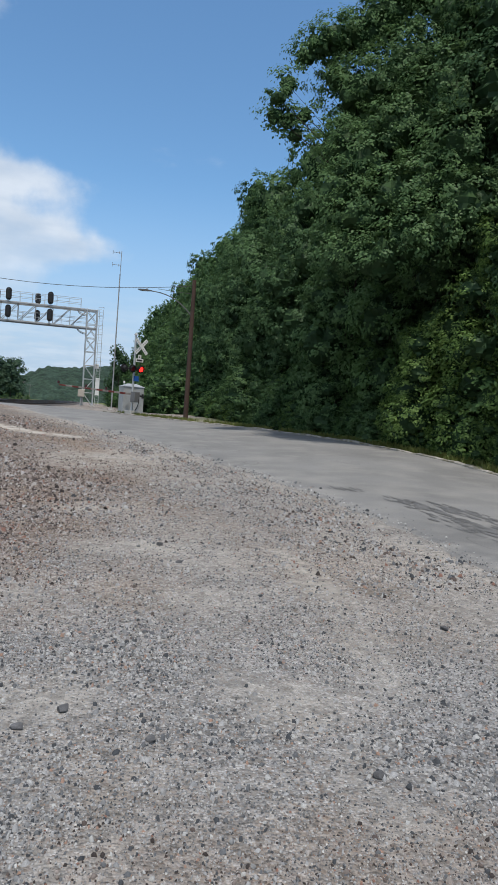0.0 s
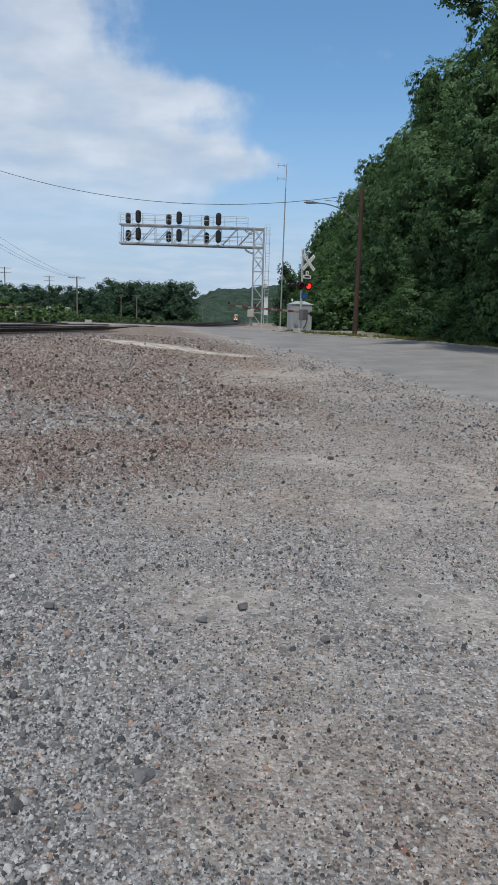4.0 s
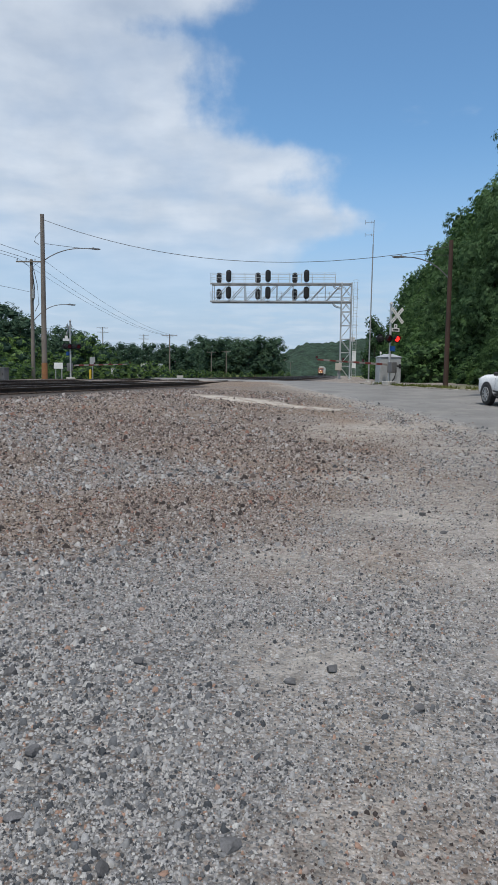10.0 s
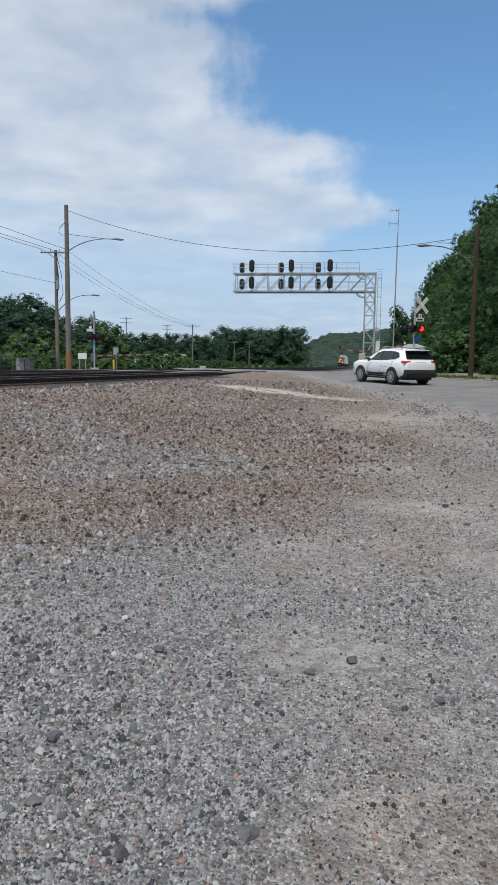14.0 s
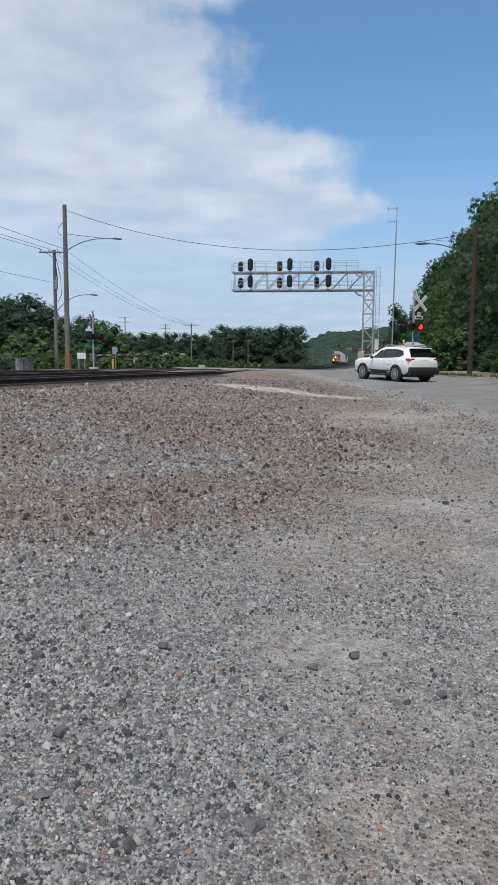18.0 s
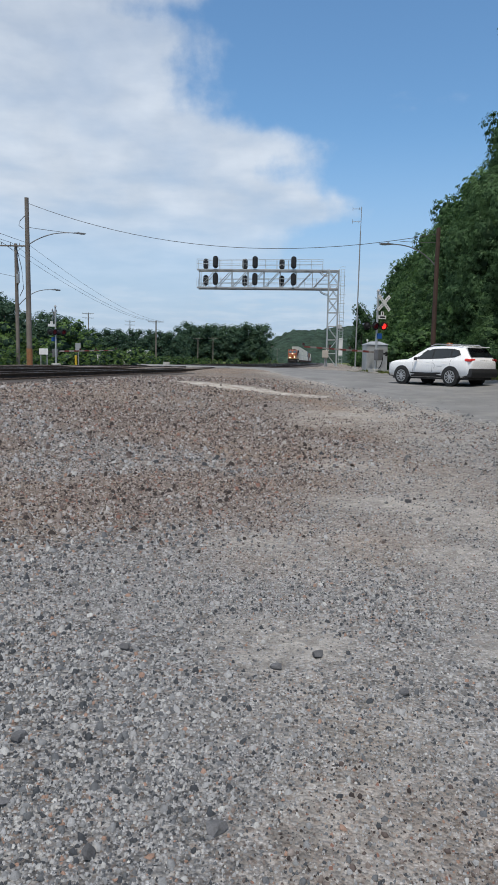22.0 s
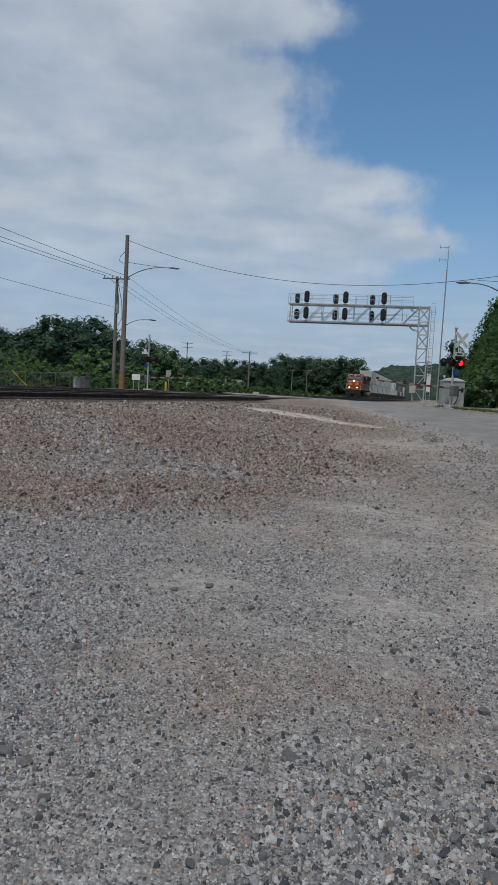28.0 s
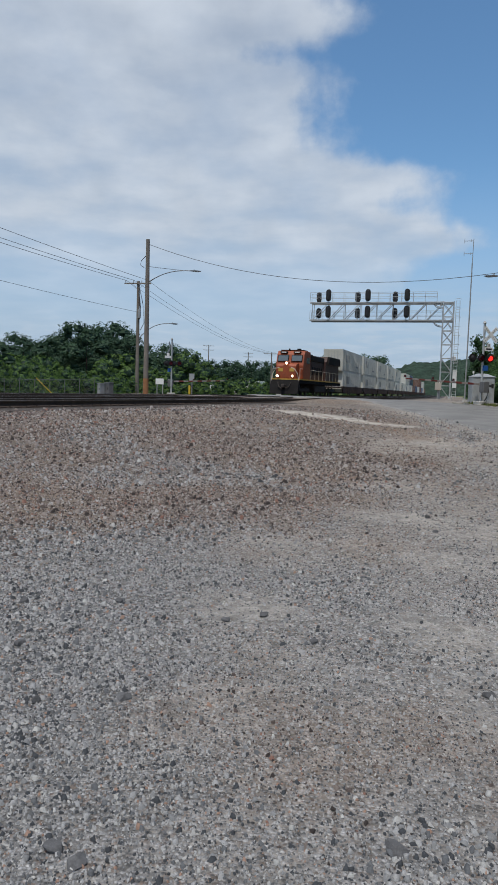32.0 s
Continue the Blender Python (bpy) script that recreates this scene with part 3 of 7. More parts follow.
# patches of pale dust worn by wheels: middle, half width along and across, turn
DUST = [(-2.8, 24.3, 2.9, 1.5, -28, 1.0), (-0.4, 22.8, 2.0, 0.8, -20, 1.0), (0.7, 16.2, 1.6, 2.4, 0, 0.85), (2.2, 15.0, 1.3, 5.0, 8, 0.7), (2.4, 6.4, 0.24, 2.1, -3, 0.82), (2.0, 3.9, 0.22, 0.9, -14, 0.7), (3.6, 9.8, 0.6, 3.6, -3, 0.55), (1.0, 7.3, 0.9, 0.55, 0, 0.85), (1.5, 6.9, 0.6, 1.2, 8, 0.55), (0.6, 9.9, 0.8, 0.6, 10, 0.6),
        (1.3, 3.3, 0.35, 0.6, 35, 0.6), (1.4, 2.5, 0.25, 0.5, 10, 0.65), (3.8, 5.0, 0.6, 3.0, 0, 0.6), (-0.4, 5.6, 0.35, 0.4, 0, 0.6), (-0.15, 3.6, 0.45, 0.45, 0, 0.75), (0.1, 2.1, 0.35, 0.45, 0, 0.5), (1.9, 0.4, 0.8, 0.9, 0, 0.45), (1.5, 5.4, 0.7, 0.4, 15, 0.5), (4.2, -6, 1.2, 9, 0, 0.6)]


def dust_at(x, y):
    v = 0.0
    rag = 0.25 * noise.noise((x * 0.9, y * 0.9, 11))
    for cx, cy, a, b, turn, k in DUST:
        if max(abs(x - cx), abs(y - cy)) > 1.4 * max(a, b):
            continue
        c, s = math.cos(radians(turn)), math.sin(radians(turn))
        dx, dy = (x - cx) * c + (y - cy) * s, -(x - cx) * s + (y - cy) * c
        q = math.hypot(dx / a, dy / b) + rag
        v = max(v, k * (1 - smooth(0.55, 1.1, q)))
    # along the road's edge dust is blown from the wheels
    v = max(v, 0.7 * smooth(1.6, 0.1, edge_x(LEFT_EDGE, y) - x) * (1 if x < edge_x(LEFT_EDGE, y) else 0.4) * (1 if y < 40 else 0))
    return v


# where the coarse stones end and the worn lot begins: y and x along the line
COARSE_EDGE = [(0.5, 0.1), (1.8, -0.15), (2.4, -0.4), (3.4, -0.8), (4.9, -0.8), (5.6, -0.5), (7.5, 0.2), (9.0, 0.7), (11.3, 1.5), (14.0, 1.2), (17.0, 0.0), (20.0, -0.2), (26.0, 0.5), (32.0, -0.6), (60.0, -6.0)]


# banks of coarser stone inside the lot
COARSE_SPOTS = [(1.6, 0.75, 0.8), (0.0, 1.35, 0.5), (2.2, 1.2, 0.5), (0.5, 4.1, 0.7), (1.0, 3.2, 0.45), (1.85, 2.7, 0.5), (2.6, 5.6, 0.5)]


def coarse_at(x, y):
    """Where the stones are coarse: towards the tracks."""
    edge = table(COARSE_EDGE, y) + 0.75 * noise.noise((x * 0.8, y * 0.8, 21)) + 0.35 * noise.noise((x * 2.1, y * 2.1, 22))
    v = smooth(edge + 1.3, edge - 1.7, x)
    v = max(v, 0.45 * smooth(6.5, 9, y) * smooth(-0.5, 0.2, noise.noise((x * 0.7, y * 0.5, 24))))
    for cx, cy, r in COARSE_SPOTS:
        if max(abs(x - cx), abs(y - cy)) > 1.7 * r:
            continue
        v = max(v, 0.5 * (1 - smooth(0.3, 1.2, math.hypot(x - cx, y - cy) / r + 0.4 * noise.noise((x * 3, y * 3, 23)))))
    return v


DIRT = [(0.7, 1.78, 0.5), (0.45, 1.95, 0.4), (1.58, 1.93, 0.4), (0.12, 2.05, 0.35), (1.16, 2.06, 0.3), (-0.3, 5.0, 0.5), (0.6, 5.6, 0.45)]


def brown_at(x, y):
    """Where the stones are brown: a broad streak before the tracks, broken into patches."""
    edge = table([(3.0, -3.0), (5.0, -1.9), (5.5, -0.8), (7.5, 0.6), (9.5, 1.8), (11.3, 2.4), (14, 2.5), (20, 1.6), (32, 0.2), (60, -6)], y)
    wave = noise.noise((x * 0.6, y * 0.45, 31)) + 0.5 * noise.noise((x * 1.7, y * 1.3, 32))
    v = smooth(edge + 1.2, edge - 1.3, x + 1.1 * wave) * smooth(1.0, 8.0, y + 0.35 * max(0, -x - 1) + 1.8 * noise.noise((x * 0.55, y * 0.55, 33)) + 0.9 * noise.noise((x * 1.6, y * 1.6, 34)))
    v *= min(1, 0.45 + 0.55 * smooth(-0.3, 0.15, noise.noise((x * 0.5, y * 0.35, 51))) + 0.35 * smooth(9, 14, y))
    v = max(v, 0.3 * smooth(3.5, 7.0, y))
    # bare brown patches among the grey
    for cx, cy, size in DIRT:
        if max(abs(x - cx), abs(y - cy)) > 2.2 * size:
            continue
        q = math.hypot(x - cx, (y - cy) * 0.8) / size + 0.5 * noise.noise((x * 2.5, y * 2.5, 61))
        v = max(v, 0.45 * (1 - smooth(0.3, 1.1, q)))
    return v


def build_ground():
    xs = graded(-2500, 2500, -20, 8, 0.22, 1.22)
    ys = graded(-900, 4000, -3, 52, 0.22, 1.2)
    verts = [(x, y, ground_z(x, y)) for y in ys for x in xs]
    n = len(xs)
    faces = [(j * n + i, j * n + i + 1, (j + 1) * n + i + 1, (j + 1) * n + i) for j in range(len(ys) - 1) for i in range(n - 1)]
    me = from_lists("ground", verts, faces, GROUND, True)
    a = me.attributes.new("grass", "FLOAT", "POINT")
    a.data.foreach_set("value", [grassiness(x, y) for x, y, z in verts])
    for name, f in (("dust", dust_at), ("coarse", coarse_at), ("brown", brown_at)):
        a = me.attributes.new(name, "FLOAT", "POINT")
        a.data.foreach_set("value", [f(x, y) if -30 < x < 20 and -15 < y < 60 else 0.6 * (name != "dust") for x, y, z in verts])
    tagged(new("ground", me), "grey and tan gravel lot with dusty wheel tracks, grassy beyond", "ground", kind="structure")


def surface_z(x, y):
    """The height of the road: the ground, with the crossing flush with the rails."""
    z = ground_z(x, y) + 0.03
    lo, hi = track_x(y, 3) - 3.2, track_x(y, 1) + 3.2
    k = smooth(lo - 3, lo, x) * smooth(hi + 4, hi, x)
    return z + (RAIL_TOP + 0.012 - z) * k


def road_crown(x, y):
    """How far the carriageway arches over the ground at a place on it."""
    lo, hi = edge_x(LEFT_EDGE, y), edge_x(RIGHT_EDGE, y)
    return 0.035 * math.sin(math.pi * max(0.0, min(1.0, (x - lo) / (hi - lo))))


def build_road():
    rows, across = 280, 14
    verts = []
    for i in range(rows + 1):
        f = i / rows * (len(LEFT_EDGE) - 1)
        a, k = int(min(f, len(LEFT_EDGE) - 2)), f - int(min(f, len(LEFT_EDGE) - 2))
        p, q = LEFT_EDGE[a].lerp(LEFT_EDGE[a + 1], k), RIGHT_EDGE[a].lerp(RIGHT_EDGE[a + 1], k)
        ragged = 0.22 * noise.noise((p.y * 0.7, 1, 5)) + 0.12 * noise.noise((p.y * 2.3, 4, 5))
        edge_z = surface_z(p.x + ragged, p.y)
        verts.append((p.x + ragged - 0.04, p.y, edge_z - 0.55))
        for j in range(across + 1):
            w = j / across
            c = p.lerp(q, w)
            x = c.x + (ragged if j == 0 else 0)
            verts.append((x, c.y, surface_z(x, c.y) + 0.035 * math.sin(math.pi * w) - (0.035 if j == 0 else 0)))
    n = across + 2
    faces = [(r * n + j, r * n + j + 1, (r + 1) * n + j + 1, (r + 1) * n + j) for r in range(rows) for j in range(across + 1)]
    me = from_lists("road", verts, faces, ASPHALT, True)
    drift = me.attributes.new("drift", "FLOAT", "POINT")
    drift.data.foreach_set("value", [(0.75, 0.62, 0.28, 0.08, 0.0)[i % n] if i % n < 5 else 0.42 if i % n == n - 1 else 0.0 for i in range(len(verts))])
    tagged(new("road", me), "worn grey asphalt road bending over the level crossing", "road", kind="structure")
    # dark oily streaks, broken into flecks
    bm = bmesh.new()
    rng = random.Random(14)
    for x, y, sx, sy, turn, count in ((6.1, 10.4, 0.14, 0.6, 4, 70), (6.6, 10.2, 0.12, 0.5, 4, 40), (6.0, 8.1, 0.2, 0.75, 3, 110), (6.7, 8.4, 0.14, 0.7, 4, 60), (5.5, 12.6, 0.1, 0.3, 60, 12)):
        c, s = math.cos(radians(turn)), math.sin(radians(turn))
        for _ in range(count):
            px, py = max(-2, min(2, rng.gauss(0, 1))) * sx, max(-2, min(2, rng.gauss(0, 1))) * sy
            gx, gy = x + px * c - py * s, y + px * s + py * c
            z = rng.uniform(0.003, 0.009)
            hw, hl = rng.uniform(0.015, 0.06), rng.uniform(0.08, 0.3)
            ring = []
            for k in range(9):
                a = 2 * math.pi * k / 9
                r = rng.uniform(0.5, 1.2)
                vx, vy = gx + hw * r * math.cos(a), gy + hl * r * math.sin(a)
                ring.append(bm.verts.new((vx, vy, surface_z(vx, vy) + road_crown(vx, vy) + z)))
            bm.faces.new(ring)
    tagged(part("road_repair", bm, PATCH), "dark oily streaks in the worn asphalt", "road patch", kind="structure")
    # a low broken kerb of concrete along the foot of the bluff
    bm = bmesh.new()
    ends = [p for p in RIGHT_EDGE if -20 < p.y < 43]
    pts = [a.lerp(b, k / 4) for a, b in zip(ends, ends[1:]) for k in range(4)]
    prev = None
    for p in pts:
        z = ground_z(p.x, p.y)
        w = 0.05 * noise.noise((p.x, p.y * 1.7, 3))
        sec = [bm.verts.new((p.x + dx, p.y, z + dz)) for dx, dz in ((-0.02, -0.15), (0.0, 0.06 + w), (0.04, 0.085 + w), (0.15 + w, 0.08 + w), (0.2, -0.15))]
        if prev:
            for j in range(4):
                bm.faces.new((prev[j], prev[j + 1], sec[j + 1], sec[j]))
        prev = sec
    tagged(part("kerb", bm, KERB), "low worn concrete kerb at the foot of the wooded bank", "kerb", kind="structure")


RAIL_SECTION = [(-0.075, -0.18), (0.075, -0.18), (0.075, -0.165), (0.012, -0.14), (0.012, -0.045), (0.037, -0.035), (0.037, -0.004), (0.03, 0.0), (-0.03, 0.0), (-0.037, -0.004), (-0.037, -0.035), (-0.012, -0.045), (-0.012, -0.14), (-0.075, -0.165)]


def track_rows():
    ys, y = [], -120.0
    while y < 900:
        ys.append(y)
        y += 3 if y < 90 else 8 if y < 200 else 25
    return ys


def build_track(n):
    ys = track_rows()
    bed = thing("railway_track", Matrix(), "railway track of rusty steel rails on dark timber ties and brown ballast", "railway track", "parallel tracks", "structure")
    # ballast
    verts, faces, prof = [], [], ((-2.5, -0.55), (-1.75, -0.21), (-0.9, -0.20), (0, -0.22), (0.9, -0.20), (1.75, -0.21), (2.5, -0.55))
    for y in ys:
        s = table(BEND, y)
        c = 1 / math.sqrt(1 + s * s)
        for o, dz in prof:
            verts.append((track_x(y, n) + o * c, y - o * c * s, RAIL_TOP + dz))
    k = len(prof)
    for r in range(len(ys) - 1):
        faces += [(r * k + j, r * k + j + 1, (r + 1) * k + j + 1, (r + 1) * k + j) for j in range(k - 1)]
    ob = new("ballast", from_lists("ballast", verts, faces, BALLAST, False))
    ob.parent = bed
    for side in (-1, 1):
        verts, faces = [], []
        k = len(RAIL_SECTION)
        for y in ys:
            s = table(BEND, y)
            c = 1 / math.sqrt(1 + s * s)
            for a, b in RAIL_SECTION:
                o = side * GAUGE / 2 + a
                verts.append((track_x(y, n) + o * c, y - o * c * s, RAIL_TOP + b))
        for r in range(len(ys) - 1):
            faces += [(r * k + j, r * k + (j + 1) % k, (r + 1) * k + (j + 1) % k, (r + 1) * k + j) for j in range(k)]
        me = from_lists("rail", verts, faces, RAIL, False)
        me.materials.append(RAIL_HEAD)
        me.polygons.foreach_set("material_index", [1 if i % k == 7 else 0 for i in range(len(faces))])
        ob = new("rail", me)
        ob.parent = bed
    return bed


build_ground()
build_road()
TRACKS = [build_track(n) for n in (1, 2, 3)]


def build_ties():
    """Timber ties: one by one under the track beside the lot."""
    bm = bmesh.new()
    box(bm, 0, 0, 0, 2.6, 0.23, 0.18, bevel=0.012)
    me = mesh_of("tie", bm, TIE)
    bm = bmesh.new()
    box(bm, 0, 0, 0, 0.36, 0.19, 0.02)
    for sx in (-1, 1):
        box(bm, sx * 0.11, 0.05, 0.03, 0.03, 0.03, 0.05)
    plate = mesh_of("tie_plate", bm, RAIL)
    y = 6.0
    rng = random.Random(3)
    while y < 41.5:
        s = table(BEND, y)
        turn = -math.degrees(math.atan(s)) + rng.uniform(-0.8, 0.8)
        x = track_x(y, 1) + rng.uniform(-0.05, 0.05)
        t = share("tie", me, TRACKS[0], x, y, RAIL_TOP - 0.29, 0, 0, turn)
        for sx in (-1, 1):
            share("tie_plate", plate, t, sx * GAUGE / 2, 0, 0.1)
        y += 0.51 * rng.uniform(0.94, 1.06)


build_ties()


# ---- the signal gantry ----
def signal_head(parent, x, y, z, h=1.3):
    """A black colour-light head with its long backing plate and hoods, facing away."""
    bm = bmesh.new()
    w = 0.31
    ring = [(w * math.cos(a), (h / 2 - w) + w * math.sin(a)) for a in np.linspace(0, math.pi, 9)] + [(w * math.cos(a), -(h / 2 - w) + w * math.sin(a)) for a in np.linspace(math.pi, 2 * math.pi, 9)]
    prism(bm, ring, -0.02, 0.02, "y")
    head = part("signal_head", bm, BLACK, parent, "black oval signal backing plate")
    head.matrix_basis = pose(x, y, z)
    bm = bmesh.new()
    box(bm, 0, -0.13, 0, 0.3, 0.2, h * 0.72, bevel=0.03)
    part("housing", bm, BLACK, head)
    for k in (-1, 0, 1):
        bm = bmesh.new()
        tube(bm, (0, 0.02, k * 0.33), (0, 0.28, k * 0.33 - 0.02), 0.13, 0.12, 10, False)
        part("hood", bm, BLACK, head)
    bm = bmesh.new()
    tube(bm, (0, -0.05, -h / 2 - 0.25), (0, -0.05, -h / 2 + 0.05), 0.035, None, 6)
    box(bm, 0, -0.05, -h / 2 - 0.24, 0.3, 0.25, 0.05)
    part("bracket", bm, GALV_DULL, head)
    return head


TAN_BOX = material("tan_enamel", (0.46, 0.41, 0.35), 0.6, vary=0.12, scale=3, fine=40, bump=0.03)


def build_gantry():
    g = thing("signal_gantry", pose(3.08, 81.9, 0.95), "galvanised steel cantilever signal gantry with twelve black signal heads", "signal gantry")
    W, D, TOP, LOW = 1.15, 1.3, 11.0, 8.95
    for sx in (-1, 1):
        for sy in (-1, 1):
            bm = bmesh.new()
            box(bm, sx * W / 2, sy * D / 2, (TOP + 0.15) / 2, 0.14, 0.14, TOP + 0.15, bevel=0.015)
            part("tower_leg", bm, GALV, g)
            bm = bmesh.new()
            tube(bm, (sx * W / 2, sy * D / 2, -0.3), (sx * W / 2, sy * D / 2, 0.16), 0.3, 0.24, 12)
            part("footing", bm, CONCRETE, g)
    panels = 7
    step = TOP / panels
    for i in range(panels):
        z0, z1 = i * step + 0.1, (i + 1) * step
        bars = []
        for sy in (-1, 1):
            a, b = (-1, 1) if i % 2 else (1, -1)
            bars.append(((a * W / 2, sy * D / 2, z0), (b * W / 2, sy * D / 2, z1), 0.035))
            if i >= panels - 3:
                bars.append(((b * W / 2, sy * D / 2, z0), (a * W / 2, sy * D / 2, z1), 0.035))
            bars.append(((-W / 2, sy * D / 2, z1), (W / 2, sy * D / 2, z1), 0.04))
        for sx in (-1, 1):
            bars.append(((sx * W / 2, -D / 2, z0), (sx * W / 2, D / 2, z1), 0.035))
            bars.append(((sx * W / 2, -D / 2, z1), (sx * W / 2, D / 2, z1), 0.04))
        for p, q, r in bars:
            bm = bmesh.new()
            tube(bm, p, q, r, None, 6)
            part("tower_brace", bm, GALV, g)
    X0, X1 = -15.9, 0.6
    for sy in (-1, 1):
        for z, r in ((LOW, 0.085), (TOP, 0.085)):
            bm = bmesh.new()
            box(bm, (X0 + X1) / 2, sy * D / 2, z, X1 - X0, 2 * r * 0.8, 2 * r, bevel=0.02)
            part("arm_chord", bm, GALV_DULL, g)
    n = 8
    xs = np.linspace(X0 + 0.3, -W / 2, n + 1)
    for i in range(n):
        bars = []
        for sy in (-1, 1):
            bars.append(((xs[i], sy * D / 2, LOW), (xs[i + 1], sy * D / 2, TOP), 0.04))
            bars.append(((xs[i], sy * D / 2, LOW), (xs[i], sy * D / 2, TOP), 0.035))
        for z in (LOW, TOP):
            bars.append(((xs[i], -D / 2, z), (xs[i], D / 2, z), 0.035))
            bars.append(((xs[i], -D / 2, z), (xs[i + 1], D / 2, z), 0.025))
        for p, q, r in bars:
            bm = bmesh.new()
            tube(bm, p, q, r, None, 6)
            part("arm_brace", bm, GALV_DULL, g)
    # curved knees where arm meets tower
    for z, dz in ((TOP, -0.55), (LOW, -0.6)):
        for sy in (-1, 1):
            bm = bmesh.new()
            bent_tube(bm, [(-W / 2 - 1.0 * math.cos(a), sy * (D / 2 + 0.03), z + dz * (1 - math.cos(a)) * 0 + dz * math.sin(a)) for a in np.linspace(0, math.pi / 2, 6)], 0.05)
            part("knee", bm, GALV_DULL, g)
    # walkway gratings and railings
    for z in (LOW + 0.13, TOP + 0.13):
        bm = bmesh.new()
        box(bm, (X0 - 0.55) / 2, 0, z, -X0 - 0.55, 0.75, 0.04)
        part("walkway", bm, GALV_DULL, g, "grey grated walkway")
    for z, h in ((TOP + 0.12, 1.1), (LOW + 0.12, 1.0)):
        for sy in (-1, 1):
            for k, hz in enumerate((h, h * 0.52)):
                bm = bmesh.new()
                tube(bm, (X0, sy * 0.62, z + hz), (-1.3 if h > 1.05 else -0.6, sy * 0.62, z + hz), 0.024, None, 6)
                part("handrail", bm, GALV, g)
            for x in np.linspace(X0, -1.3 if h > 1.05 else -0.6, 12):
                bm = bmesh.new()
                tube(bm, (x, sy * 0.62, z), (x, sy * 0.62, z + h), 0.022, None, 6)
                part("railing_post", bm, GALV, g)
    # caged ladder on the outer face of the tower
    for sx in (0.0, 0.42):
        bm = bmesh.new()
        box(bm, W / 2 + 0.22 + sx, -D / 2, 5.75, 0.05, 0.05, 10.9)
        part("ladder_rail", bm, GALV, g)
    bm = bmesh.new()
    tube(bm, (W / 2 + 0.22, -D / 2, 0), (W / 2 + 0.64, -D / 2, 0), 0.016, None, 5)
    rung = mesh_of("ladder_rung", bm, GALV)
    for k in range(34):
        share("ladder_rung", rung, g, 0, 0, 0.6 + k * 0.32)
    bm = bmesh.new()
    bent_tube(bm, [(W / 2 + 0.43 - 0.34 * math.cos(a), -D / 2 - 0.62 * math.sin(a), 0) for a in np.linspace(0, math.pi, 7)], 0.018, 4)
    hoop = mesh_of("ladder_hoop", bm, GALV_DULL)
    for k in range(9):
        share("ladder_hoop", hoop, g, 0, 0, 3.2 + k * 1.02)
    bm = bmesh.new()
    box(bm, W / 2 + 0.43, -D / 2 - 0.1, 2.35, 0.45, 0.06, 2.0)
    part("ladder_guard", bm, WHITE_SIGN, g, "pale locked ladder guard")
    for x, far in ((-15.05, 1), (-13.7, -1), (-10.4, 1), (-9.1, -1), (-6.05, 1), (-4.65, -1)):
        for z in (TOP + 0.86, LOW + 1.0):
            signal_head(g, x, far * 0.78, z, 1.25 if far > 0 else 1.42)
    # equipment boxes by the foot
    bm = bmesh.new()
    box(bm, -0.75, -1.0, 1.5, 0.72, 0.5, 0.85, bevel=0.03)
    part("junction_box", bm, TAN_BOX, g, "tan signal junction box on a post")
    bm = bmesh.new()
    tube(bm, (-0.75, -1.0, -0.2), (-0.75, -1.0, 1.1), 0.09, None, 8)
    part("box_post", bm, GALV_DULL, g)
    bm = bmesh.new()
    box(bm, 0.85, 0.1, 4.7, 0.5, 0.4, 0.5, bevel=0.02)
    part("equipment_box", bm, WHITE_SIGN, g, "small pale box on the tower")


build_gantry()


